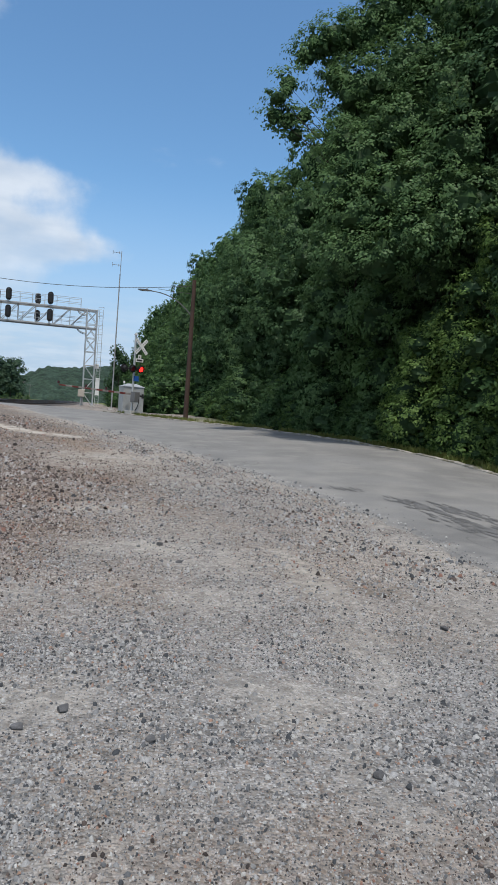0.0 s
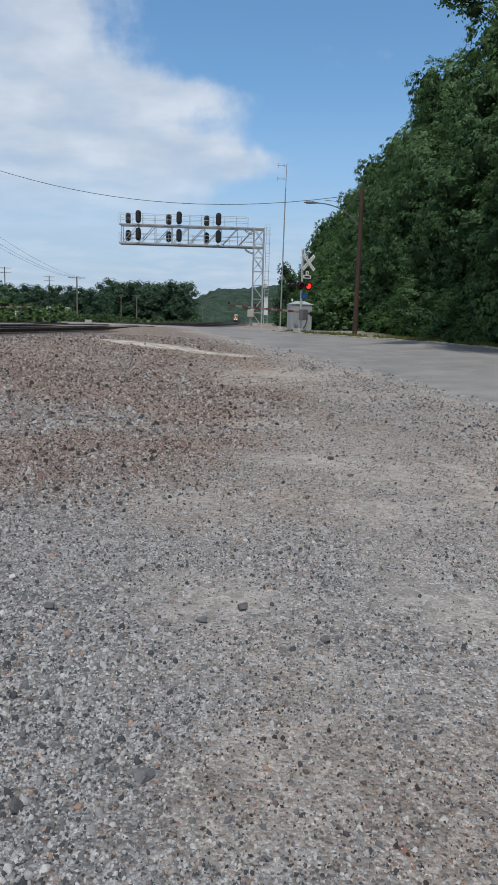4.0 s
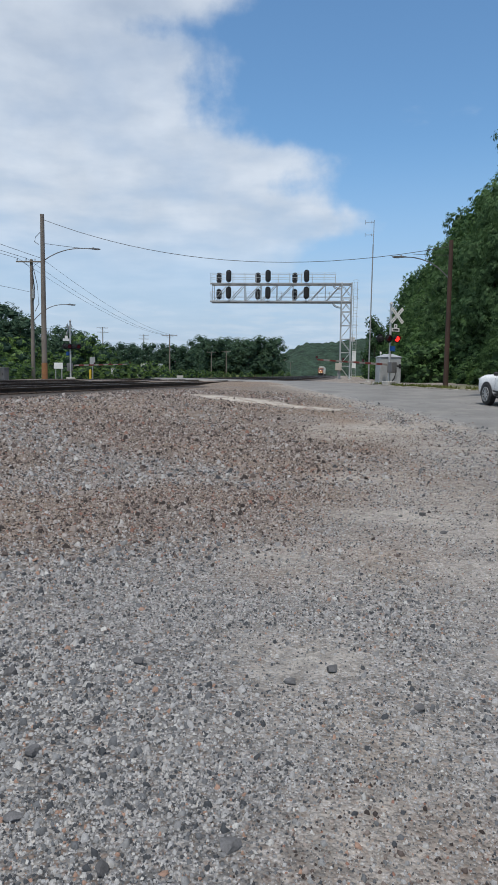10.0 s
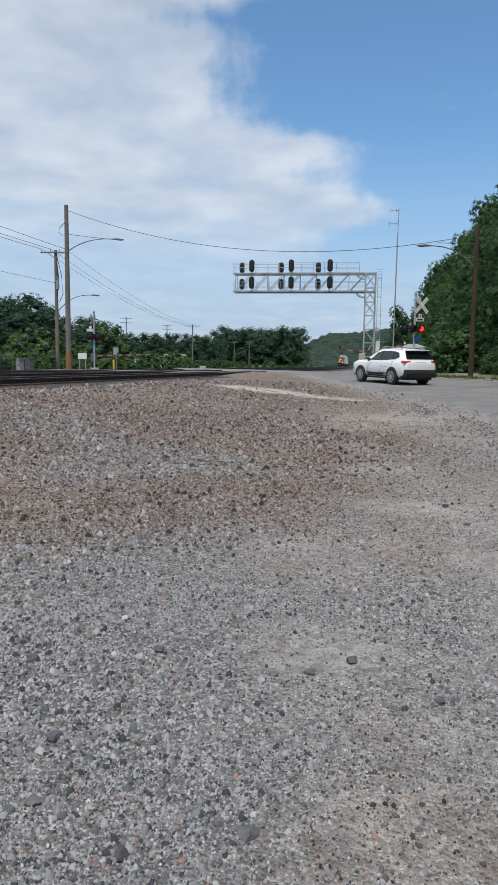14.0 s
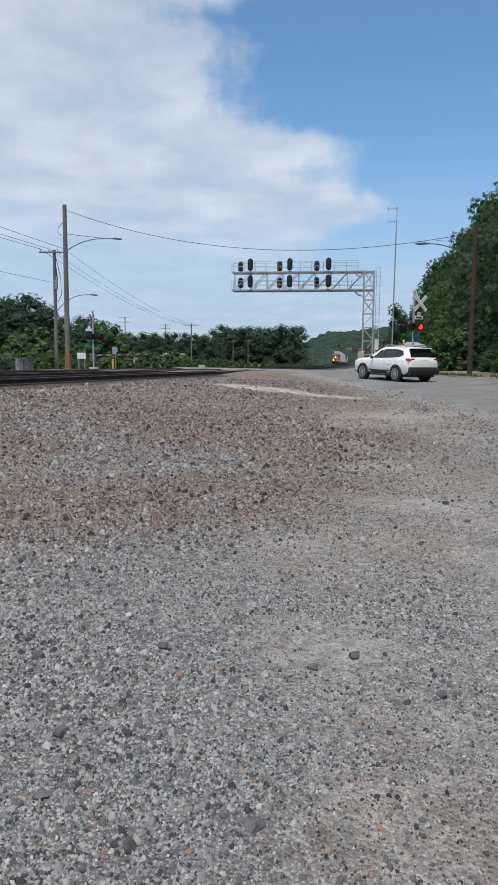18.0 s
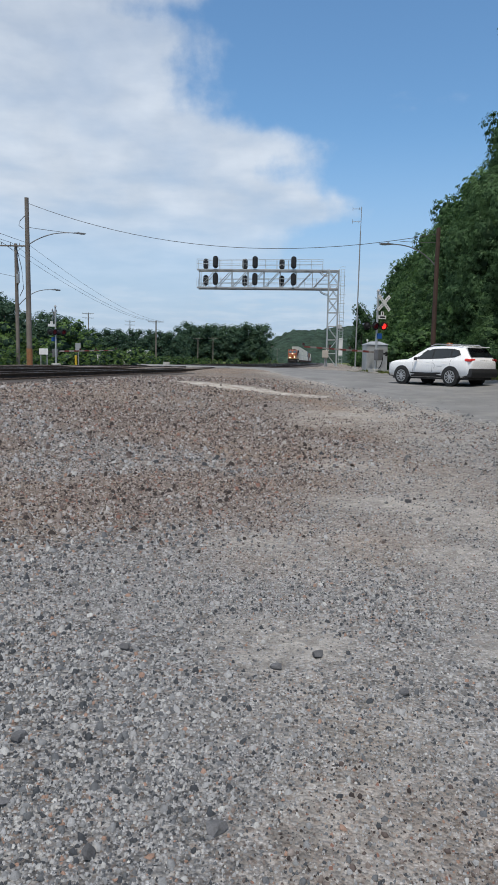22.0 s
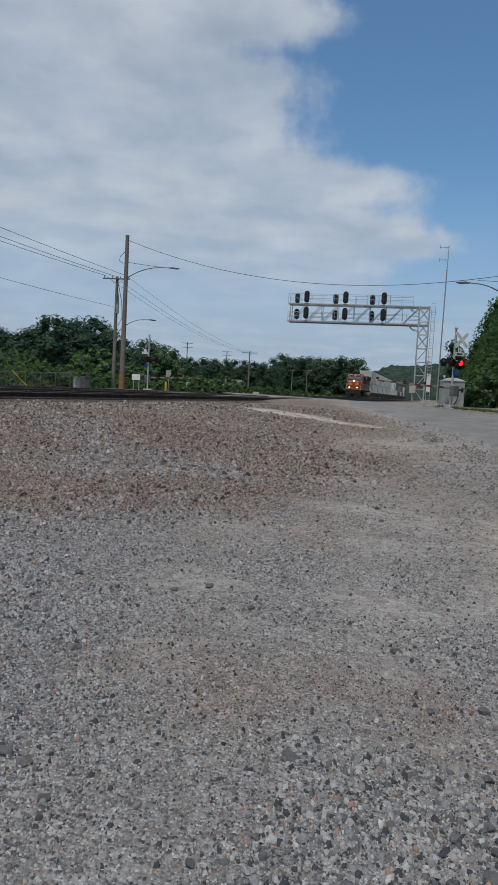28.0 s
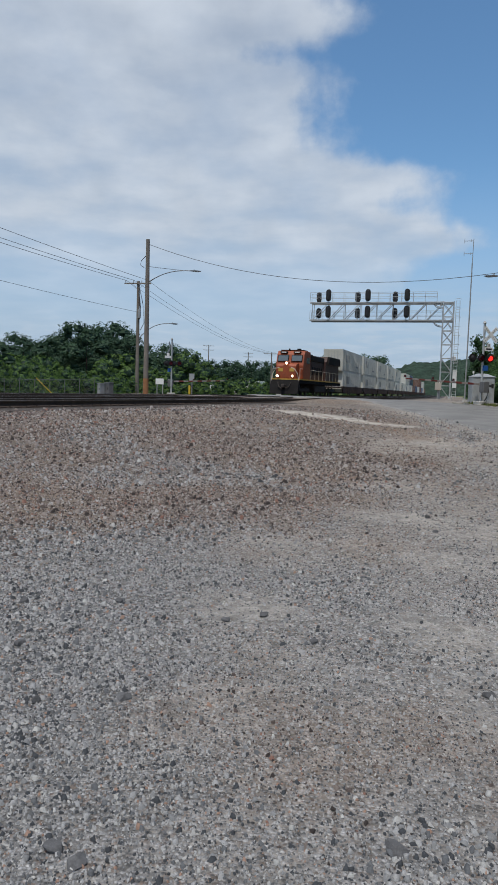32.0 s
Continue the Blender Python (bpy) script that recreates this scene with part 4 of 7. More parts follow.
# ---- the level crossing's masts ----
def crossing_mast(m, lit, arm_length, label):
    """Local -y faces the traffic that must stop; the arm reaches to local -x."""
    t = thing("crossing_signal", m, label, "crossing signal", "crossing signals")
    bm = bmesh.new()
    tube(bm, (0, 0, 0.1), (0, 0, 4.6), 0.065, None, 12)
    part("mast", bm, GALV, t)
    bm = bmesh.new()
    box(bm, 0, 0, 0.0, 0.6, 0.6, 0.34, bevel=0.03)
    part("foundation", bm, CONCRETE, t)
    for s in (-1, 1):
        bm = bmesh.new()
        box(bm, 0, 0, 0, 1.16, 0.012, 0.2, bevel=0.0)
        blade = part("crossbuck_blade", bm, WHITE_SIGN, t, "white crossbuck blade with worn black lettering")
        blade.matrix_basis = pose(0.36 if lit else 0.06, -0.12, 3.95, 0, 0, 0 if lit else 50) @ pose(0, -0.014 * s, 0, 0, 45 * s, 0)
        bm = bmesh.new()
        box(bm, 0, 0.009, 0, 1.16, 0.004, 0.2)
        part("blade_back", bm, GREY_SIGN, blade, "bare grey metal back of the blade")
        for k in range(8):
            bm = bmesh.new()
            if abs(k - 3.5) < 1:
                bm.free()
                continue
            box(bm, (k - 3.5) * 0.135, -0.0095, 0, 0.055, 0.004, 0.075)
            part("letter_bar", bm, GREY_SIGN, blade)
    bm = bmesh.new()
    box(bm, 0.28, -0.1, 3.14, 0.56, 0.012, 0.2)
    box(bm, 0.28, -0.1, 3.35, 0.22, 0.012, 0.22)
    plate = part("track_count_plate", bm, WHITE_SIGN, t, "small white plate below the crossbuck")
    bm = bmesh.new()
    box(bm, 0.28, -0.109, 3.14, 0.4, 0.004, 0.09)
    box(bm, 0.28, -0.109, 3.35, 0.07, 0.004, 0.14)
    part("letter_bar", bm, BLACK_BAR, plate)
    # lamps on their crossarm
    bm = bmesh.new()
    tube(bm, (-0.7, -0.02, 2.62), (0.45, -0.02, 2.62), 0.045, None, 8)
    box(bm, 0, -0.03, 2.62, 0.3, 0.2, 0.18, bevel=0.02)
    part("lamp_crossarm", bm, BLACK, t)
    for x, y, lens, back in ((0.38, -0.14, RED_LAMP if lit else LENS_OFF, False), (-0.22, -0.14, LENS_RED, False), (-0.62, 0.12, LENS_GREY if lit else LENS_RED, True), (0.1, 0.12, LENS_RED, True))[:3 if lit else 4]:
        bm = bmesh.new()
        tube(bm, (x, y - 0.012, 2.62), (x, y + 0.012, 2.62), 0.24, None, 24)
        disc = part("lamp_backing", bm, BLACK, t, "round black lamp backing plate")
        s = 1 if back else -1
        bm = bmesh.new()
        tube(bm, (x, y + s * 0.015, 2.62), (x, y + s * 0.06, 2.62), 0.15, 0.13, 20)
        part("lens", bm, lens, disc, "lit red lens" if lens is RED_LAMP else "")
        bm = bmesh.new()
        ring = [(0.17 * math.cos(a), 0.17 * math.sin(a)) for a in np.linspace(-0.15, math.pi + 0.15, 14)]
        for (a, b), (c, d) in zip(ring, ring[1:]):
            vs = [bm.verts.new(p) for p in ((x + a, y + s * 0.01, 2.62 + b), (x + c, y + s * 0.01, 2.62 + d), (x + c, y + s * 0.17, 2.62 + d), (x + a, y + s * 0.17, 2.62 + b))]
            bm.faces.new(vs)
        part("visor", bm, BLACK, disc)
        bm = bmesh.new()
        tube(bm, (x, y - s * 0.012, 2.62), (x, y - s * 0.2, 2.62), 0.15, 0.1, 12)
        part("lamp_housing", bm, BLACK, disc)
    bm = bmesh.new()
    box(bm, 0.12, -0.09, 2.06, 0.38, 0.01, 0.3)
    part("notice_plate", bm, BLUE_SIGN, t, "blue notice plate")
    bm = bmesh.new()
    tube(bm, (0, 0, 4.6), (0, 0, 4.72), 0.12, 0.03, 12)
    part("bell", bm, GALV_DULL, t)
    # the gate: mechanism, counterweight and striped arm
    bm = bmesh.new()
    box(bm, 0.02, -0.22, 0.98, 0.42, 0.38, 0.62, bevel=0.03)
    part("gate_mechanism", bm, ARM_STEEL, t, "dark grey gate mechanism box")
    bm = bmesh.new()
    box(bm, 0.35, -0.2, 1.05, 0.6, 0.05, 0.1, bevel=0.01)
    box(bm, 0.6, -0.2, 1.05, 0.12, 0.1, 0.26, bevel=0.02)
    part("counterweight", bm, BLACK, t)
    bm = bmesh.new()
    bent_tube(bm, [(0.1, -0.35, 1.2), (0.16, -0.42, 0.7), (0.05, -0.4, 0.35), (0.0, -0.3, 0.2)], 0.03)
    part("cable", bm, BLACK, t)
    arm = new("gate_arm")
    arm.parent = t
    arm["label"] = "lowered gate arm with worn red and white stripes"
    arm.matrix_basis = pose(0, -0.2, 1.12, 0, 2.2, 0)
    stripes = int(arm_length / 0.4)
    for k in range(stripes):
        bm = bmesh.new()
        h = 0.12 - 0.05 * k / stripes
        box(bm, -0.3 - (k + 0.5) * 0.4, 0, 0, 0.4, 0.05, h, bevel=0.006)
        part("stripe", bm, RED_STRIPE if k % 2 else PALE_STRIPE, arm)
    for k in (0.35, 0.62, 0.97):
        bm = bmesh.new()
        tube(bm, (-0.3 - arm_length * k, 0, 0.06), (-0.3 - arm_length * k, 0, 0.2), 0.07, 0.06, 10)
        part("arm_lamp", bm, LENS_OFF, arm, "small red gate lamp")
    return t


crossing_mast(pose(4.1, 40.75, 1.0, 0, 0, 33), True, 5.0, "galvanised crossing signal with crossbuck, lit red lamp and lowered gate")
crossing_mast(pose(-19.6, 53.4, 0.86, 0, 0, 213), False, 4.8, "galvanised crossing signal seen from behind, gate lowered over the road")


def build_case():
    c = thing("equipment_case", pose(4.25, 43.0, 0.95, 0, 0, 8), "grey aluminium railway equipment case with a shallow hipped roof", "equipment case")
    bm = bmesh.new()
    box(bm, 0, 0, 0.86, 1.3, 1.15, 1.6, bevel=0.02)
    part("body", bm, CASE, c)
    bm = bmesh.new()
    lo = [bm.verts.new(p) for p in ((-0.72, -0.64, 1.66), (0.72, -0.64, 1.66), (0.72, 0.64, 1.66), (-0.72, 0.64, 1.66))]
    hi = [bm.verts.new(p) for p in ((-0.25, -0.15, 1.86), (0.25, -0.15, 1.86), (0.25, 0.15, 1.86), (-0.25, 0.15, 1.86))]
    for i in range(4):
        bm.faces.new((lo[i], lo[(i + 1) % 4], hi[(i + 1) % 4], hi[i]))
    bm.faces.new(hi)
    bm.faces.new(lo[::-1])
    part("roof", bm, CASE, c)
    bm = bmesh.new()
    box(bm, 0, 0, 0.0, 1.5, 1.35, 0.22, bevel=0.02)
    part("plinth", bm, CONCRETE, c)
    for x in (-0.32, 0.32):
        bm = bmesh.new()
        box(bm, x, -0.585, 0.86, 0.6, 0.025, 1.45, bevel=0.008)
        d = part("door", bm, CASE, c)
        bm = bmesh.new()
        box(bm, x + (0.22 if x < 0 else -0.22), -0.615, 0.9, 0.04, 0.04, 0.2)
        part("handle", bm, GALV_DULL, d)
    bm = bmesh.new()
    box(bm, 0.35, -0.606, 1.3, 0.3, 0.004, 0.2)
    part("notice", bm, GREY_SIGN, c)
    bm = bmesh.new()
    tube(bm, (-0.6, -0.5, 1.68), (-0.6, -0.5, 1.86), 0.02, None, 6)
    tube(bm, (-0.6, -0.5, 1.86), (-0.6, -0.5, 1.98), 0.06, 0.05, 8)
    part("indicator_lamp", bm, WHITE_SIGN, c, "small white lamp on the roof")


build_case()


def build_antenna():
    a = thing("antenna_mast", pose(3.94, 54.9, 0.95), "slender galvanised radio mast with two stacked dipoles", "antenna mast")
    bm = bmesh.new()
    tube(bm, (0, 0, 0), (0.05, 0, 10.6), 0.055, 0.042, 10)
    part("mast", bm, GALV_DULL, a)
    bm = bmesh.new()
    tube(bm, (0.05, 0, 10.4), (0.08, 0, 12.4), 0.024, None, 8)
    part("upper_mast", bm, GALV_DULL, a)
    for z in (11.3, 12.25):
        bm = bmesh.new()
        tube(bm, (0.08, 0, z), (-0.6, 0, z), 0.02, None, 6)
        tube(bm, (-0.58, 0, z - 0.16), (-0.58, 0, z + 0.16), 0.018, None, 6)
        tube(bm, (-0.1, 0, z - 0.1), (-0.1, 0, z + 0.1), 0.018, None, 6)
        part("dipole", bm, GALV_DULL, a)
    bm = bmesh.new()
    tube(bm, (0, 0, -0.2), (0, 0, 0.2), 0.25, 0.2, 10)
    part("footing", bm, CONCRETE, a)


build_antenna()


# ---- poles, street lamps and wires ----
def lamp_arm(parent, x, y, z, dx, dy, dz, name="lamp_arm"):
    bm = bmesh.new()
    pts = []
    for k in range(9):
        f = k / 8
        pts.append((x + dx * f * 0.82, y + dy * f * 0.82, z + dz * (1 - (1 - f) ** 2.5)))
    bent_tube(bm, pts, 0.034, 8, 0.75)
    part(name, bm, ARM_STEEL, parent, "curved dull steel lamp arm")
    d = Vector((dx, dy, 0)).normalized()
    turn = math.degrees(math.atan2(d.y, d.x))
    bm = bmesh.new()
    prof = [(-0.1, -0.03), (0.1, -0.075), (0.42, -0.085), (0.66, -0.04), (0.7, 0.0), (0.6, 0.05), (0.25, 0.085), (-0.1, 0.045)]
    vs = prism(bm, prof, -0.12, 0.12, "y")
    head = part("lamp_head", bm, ARM_STEEL, parent, "grey cobra-head street lamp")
    head.matrix_basis = pose(x + dx * 0.82, y + dy * 0.82, z + dz, 0, 0, turn) @ Matrix.Diagonal((0.95, 0.6, 0.55, 1))
    bm = bmesh.new()
    tube(bm, (0.18, 0, 0.08), (0.18, 0, 0.17), 0.05, 0.045, 8)
    part("photocell", bm, GALV_DULL, head)
    bm = bmesh.new()
    bmesh.ops.create_uvsphere(bm, u_segments=10, v_segments=6, radius=1, matrix=Matrix.Translation((0.42, 0, -0.085)) @ Matrix.Diagonal((0.2, 0.1, 0.05, 1)))
    part("lamp_lens", bm, LENS_GREY, head)


def pole(m, height, r1, r2, mat, label, category="utility pole", group=""):
    p = thing("utility_pole", m, label, category, group)
    bm = bmesh.new()
    tube(bm, (0, 0, -0.4), (0, 0, height), r1, r2, 14)
    part("pole_shaft", bm, mat, p, smooth_shade=False)
    return p


def crossarm(p, z, length, turn, pins=4, mat=None):
    bm = bmesh.new()
    box(bm, 0, 0, 0, length, 0.09, 0.11, bevel=0.01)
    arm = part("crossarm", bm, mat or POLE_GREY, p)
    arm.matrix_basis = pose(0, -0.16, z, 0, 0, turn)
    for k in range(pins):
        bm = bmesh.new()
        x = (k / (pins - 1) - 0.5) * (length - 0.2)
        tube(bm, (x, 0, 0.05), (x, 0, 0.12), 0.02, None, 6)
        tube(bm, (x, 0, 0.12), (x, 0, 0.24), 0.05, 0.035, 8)
        part("insulator", bm, GREY_SIGN, arm)
    bm = bmesh.new()
    tube(bm, (-length * 0.28, 0.02, -0.02), (0, 0.1, -0.5), 0.015, None, 5)
    tube(bm, (length * 0.28, 0.02, -0.02), (0, 0.1, -0.5), 0.015, None, 5)
    part("brace", bm, GALV_DULL, arm)


def wire(a, b, sag, r=0.012, label="thin black cable strung between poles"):
    a, b = Vector(a), Vector(b)
    bm = bmesh.new()
    bent_tube(bm, [a.lerp(b, k / 20) - Vector((0, 0, 4 * sag * (k / 20) * (1 - k / 20))) for k in range(21)], r, 4)
    tagged(part("overhead_cable", bm, WIRE), label, "cable", "overhead cables")


P1, P2, P3 = Vector((-18.1, 44.45, 0.8)), Vector((-22.68, 53.4, 0.8)), Vector((6.72, 37.4, 1.02))
p = pole(pose(*P1), 10.85, 0.19, 0.13, POLE_GREY, "weathered wooden utility pole with a street lamp and rusty foot")
bm = bmesh.new()
tube(bm, (0, 0, 0.0), (0, 0, 1.25), 0.2, 0.193, 14)
part("foot_wrap", bm, POLE_FOOT, p, "orange-brown wrap round the pole's foot")
lamp_arm(p, 0.1, 0.04, 7.95, 3.35, 1.3, 0.9)
bm = bmesh.new()
bent_tube(bm, [(-0.1, -0.1, 9.7), (-0.42, -0.1, 9.4), (-0.5, -0.1, 9.1), (-0.2, -0.12, 8.9)], 0.02)
part("drop_wire", bm, WIRE, p)
p = pole(pose(*P2), 9.45, 0.16, 0.12, POLE_GREY, "grey wooden utility pole with a crossarm and transformer cable")
crossarm(p, 9.25, 2.3, 5)
lamp_arm(p, 0.1, 0.05, 4.7, 2.95, 1.2, 1.35)
bm = bmesh.new()
bent_tube(bm, [(0.15, -0.15, 9.0), (0.5, -0.15, 7.5), (0.62, -0.15, 6.0), (0.3, -0.15, 5.4)], 0.025)
bent_tube(bm, [(0.12, -0.15, 8.6), (0.28, -0.15, 7.2), (0.2, -0.15, 6.3)], 0.04)
part("service_cable", bm, WIRE, p)
bm = bmesh.new()
tube(bm, (0.2, -0.2, 6.4), (0.2, -0.2, 7.1), 0.13, None, 10)
part("cutout_switch", bm, GALV_DULL, p, "grey cut-out can on the pole")
p = pole(pose(*P3), 7.5, 0.135, 0.105, POLE_BROWN, "dark brown creosoted utility pole with a street lamp")
lamp_arm(p, -0.08, 0.02, 5.6, -2.85, -0.5, 1.0)
# poles along the tracks, farther and farther off
for x, y, h in ((-28.0, 129, 8.0), (-29.3, 220, 8.0), (-24.2, 269, 8.2), (-19.8, 299, 8.5), (-17.2, 352, 8.5), (-17.0, 425, 8.5), (-35.4, 228, 8)):
    p = pole(pose(x, y, 0.7), h, 0.15, 0.11, POLE_GREY, "grey wooden pole with one crossarm beside the tracks", group="poles along the tracks")
    crossarm(p, h - 0.25, 3.0, 0)
for x, y, h in ((-60.5, 190.6, 13.4), (-57, 223, 13.2)):
    p = pole(pose(x, y, 0.7), h, 0.16, 0.12, POLE_GREY, "wooden utility pole with two crossarms", group="poles along the tracks")
    crossarm(p, h - 0.3, 3.2, 20)
    crossarm(p, h - 1.5, 3.2, 20)

wire(P1 + Vector((0.1, 0, 10.5)), P3 + Vector((0, 0, 7.2)), 1.62, 0.015)
wire(P1 + Vector((0.1, 0, 9.0)), P1 + Vector((3.0, 1.2, 8.82)), 0.02, 0.015)
wire(P3 + Vector((0, 0, 6.75)), P3 + Vector((-2.0, -0.4, 6.75)), 0.02, 0.012)
for k, dz in ((-1.0, 0.25), (-0.3, 0.25), (0.9, 0.25)):
    wire(P2 + Vector((k, -0.16, 9.25 + dz)), Vector((-28.0 + k, 129, 8.6)), 1.1, 0.014)
# the line goes on beside the tracks to a pole out of sight
for k, dz, z in ((-1.0, 0.25, 10.46), (-0.3, 0.25, 10.78), (0.9, 0.25, 11.45)):
    a, b = P2 + Vector((k, -0.16, 9.25 + dz)), Vector((-25.6, 31.05, z))
    wire(a, a.lerp(b, 1.7), 0.25, 0.016)
a, b = P2 + Vector((0, 0, 6.9)), Vector((-25.6, 31.05, 8.22))
wire(a, a.lerp(b, 1.7), 0.3, 0.012)


# ---- trees, bushes and woods ----
def leaves(rng, centres, outs, per, spread, size, droop=0.25):
    """Sprays of leaf blades: each tuft is a small dome whose blades face out of the crown. A blade is a quad folded along its rib."""
    n = len(centres) * per
    o = np.repeat(outs, per, 0)
    e = o * 0.6 + np.array([0, 0, 0.3]) + rng.normal(0, 0.6, (n, 3))
    e /= np.linalg.norm(e, axis=1, keepdims=True) + 1e-9
    width = np.repeat(rng.uniform(0.6, 1.4, (len(centres), 1)), per, 0)
    c = np.repeat(centres, per, 0) + e * rng.uniform(0.2, 1.05, (n, 1)) * width * spread * np.array([1.2, 1.2, 0.7])
    up = e * 0.45 + np.array([0, 0, 0.45]) + o * 0.75 + rng.normal(0, 0.3, (n, 3))
    d = e * 0.7 + rng.normal(0, 0.7, (n, 3))
    d[:, 2] -= droop
    w = np.cross(d, up)
    w /= np.linalg.norm(w, axis=1, keepdims=True) + 1e-9
    nn = up / (np.linalg.norm(up, axis=1, keepdims=True) + 1e-9)
    d = np.cross(nn, w)
    s = size * rng.uniform(0.6, 1.3, (n, 1))
    a, b = c - d * s * 0.5, c + d * s * 0.5
    m = c - d * s * 0.06 + nn * s * 0.08
    v = np.stack([a, m + w * s * 0.3, b, m - w * s * 0.3], 1).reshape(-1, 3)
    f = np.arange(n * 4).reshape(-1, 4)
    return v, f


def leaf_mesh(name, v, f, mat):
    me = bpy.data.meshes.new(name)
    me.vertices.add(len(v))
    me.vertices.foreach_set("co", v.astype(np.float32).ravel())
    me.loops.add(len(f) * 4)
    me.loops.foreach_set("vertex_index", f.astype(np.int32).ravel())
    me.polygons.add(len(f))
    me.polygons.foreach_set("loop_start", np.arange(0, len(f) * 4, 4, dtype=np.int32))
    me.materials.append(mat)
    me.update(calc_edges=True)
    me.validate()
    return me


def crown_clumps(rng, lobes, per):
    """Tuft centres over the upper and outer skin of each lobe (x, y, z, r), and the way out of it."""
    cs, os_ = [], []
    mean = sum(l[3] ** 2 for l in lobes) / len(lobes)
    for x, y, z, r in lobes:
        n = max(5, int(per * r * r / mean))
        k = np.arange(n)
        h = 1 - 1.55 * (k + rng.uniform(0, 1, n)) / n
        a = k * 2.39996 + rng.uniform(-0.5, 0.5, n)
        q = np.sqrt(np.maximum(0, 1 - h * h))
        d = np.stack([q * np.cos(a), q * np.sin(a), h], 1)
        rad = r * rng.uniform(0.8, 1.0, (n, 1))
        cs.append(np.array([x, y, z]) + d * rad * np.array([1, 1, 0.85]))
        os_.append(d)
    return np.concatenate(cs), np.concatenate(os_)


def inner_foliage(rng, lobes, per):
    """The dense inside of each lobe: a lumpy opaque mass with loose leaves about it, which carries the crown's painted
    shade: verts and faces.
    """
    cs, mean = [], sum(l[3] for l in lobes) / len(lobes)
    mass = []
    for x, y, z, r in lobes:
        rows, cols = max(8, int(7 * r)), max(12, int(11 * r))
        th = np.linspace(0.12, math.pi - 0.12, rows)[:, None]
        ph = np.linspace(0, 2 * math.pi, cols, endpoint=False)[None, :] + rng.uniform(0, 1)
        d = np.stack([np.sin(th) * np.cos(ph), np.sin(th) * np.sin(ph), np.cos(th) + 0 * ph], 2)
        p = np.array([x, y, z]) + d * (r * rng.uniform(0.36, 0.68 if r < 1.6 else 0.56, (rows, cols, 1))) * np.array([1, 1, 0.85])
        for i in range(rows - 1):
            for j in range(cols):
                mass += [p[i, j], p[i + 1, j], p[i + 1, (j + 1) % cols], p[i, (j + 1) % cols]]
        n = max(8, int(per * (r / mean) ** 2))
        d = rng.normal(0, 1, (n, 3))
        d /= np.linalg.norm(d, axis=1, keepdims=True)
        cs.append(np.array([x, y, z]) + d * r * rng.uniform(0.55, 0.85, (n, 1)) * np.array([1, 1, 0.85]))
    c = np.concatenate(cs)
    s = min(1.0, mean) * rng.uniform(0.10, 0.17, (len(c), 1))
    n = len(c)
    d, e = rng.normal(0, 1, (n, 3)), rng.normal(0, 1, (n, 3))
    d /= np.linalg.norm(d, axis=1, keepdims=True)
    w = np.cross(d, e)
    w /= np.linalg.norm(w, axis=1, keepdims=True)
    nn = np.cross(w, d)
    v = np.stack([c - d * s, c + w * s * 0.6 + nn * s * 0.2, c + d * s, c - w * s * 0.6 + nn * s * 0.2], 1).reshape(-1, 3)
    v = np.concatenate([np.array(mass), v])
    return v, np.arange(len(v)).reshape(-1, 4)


def tree(seed, height, radius, low, mat, lobes_n, clumps, per, spread, size, label, name="tree", trunk=0.16, lean=0.0, extra=(), inner=None, inner_n=45, limbs=True):
    """A tree with a tapered trunk, limbs and an uneven crown. low: where the crown begins, as a share of the height."""
    rng = np.random.default_rng(seed)
    t = thing(name, Matrix(), label, "bush" if name == "bush" else "tree")
    bm = bmesh.new()
    pts = [(lean * f * f * height + 0.12 * math.sin(seed + 3 * f), 0.12 * math.cos(seed * 2 + 4 * f) * f, -0.5 + f * height * 0.8) for f in np.linspace(0, 1, 8)]
    bent_tube(bm, pts, trunk, 7, 0.2)
    lobes = []
    for k in range(lobes_n):
        f = (k + 0.5) / lobes_n
        h = height * (low + (0.92 - low) * f)
        a = k * 2.4 + rng.uniform(-0.5, 0.5)
        prof = math.sin(math.pi * min(1, 0.26 + 0.66 * f)) ** 0.8
        rr = radius * prof * rng.uniform(0.4, 0.8)
        base = Vector(pts[min(7, max(0, int(f * 6)))])
        tip = Vector((base.x + rr * math.cos(a), base.y + rr * math.sin(a), h))
        lobes.append((tip.x, tip.y, tip.z, radius * rng.uniform(0.36, 0.64) * (1 - 0.25 * f)))
        start = Vector((base.x, base.y, min(base.z, h - 0.1 * height)))
        if limbs:
            bent_tube(bm, [start, start.lerp(tip, 0.5) + Vector((0, 0, 0.03 * height)), tip], trunk * 0.2, 4, 0.25)
    for x, y, z, r in extra:
        tip = Vector((x, y, z))
        start = Vector(pts[5])
        bent_tube(bm, [start, start.lerp(tip, 0.55) + Vector((0, 0, 0.3)), tip], trunk * (0.15 if r < 0.58 else 0.08), 5, 0.3)
        lobes.append((x, y, z, r))
    part("trunk", bm, BARK, t)
    # a dark core fills the crown, its recess shade put into the colour
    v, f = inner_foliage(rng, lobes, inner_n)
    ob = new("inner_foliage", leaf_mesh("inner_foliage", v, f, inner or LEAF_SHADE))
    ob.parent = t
    c, o = crown_clumps(rng, lobes, clumps)
    v, f = leaves(rng, c, o, per, spread, size)
    ob = new("crown", leaf_mesh("crown", v, f, mat))
    ob.parent = t
    return t


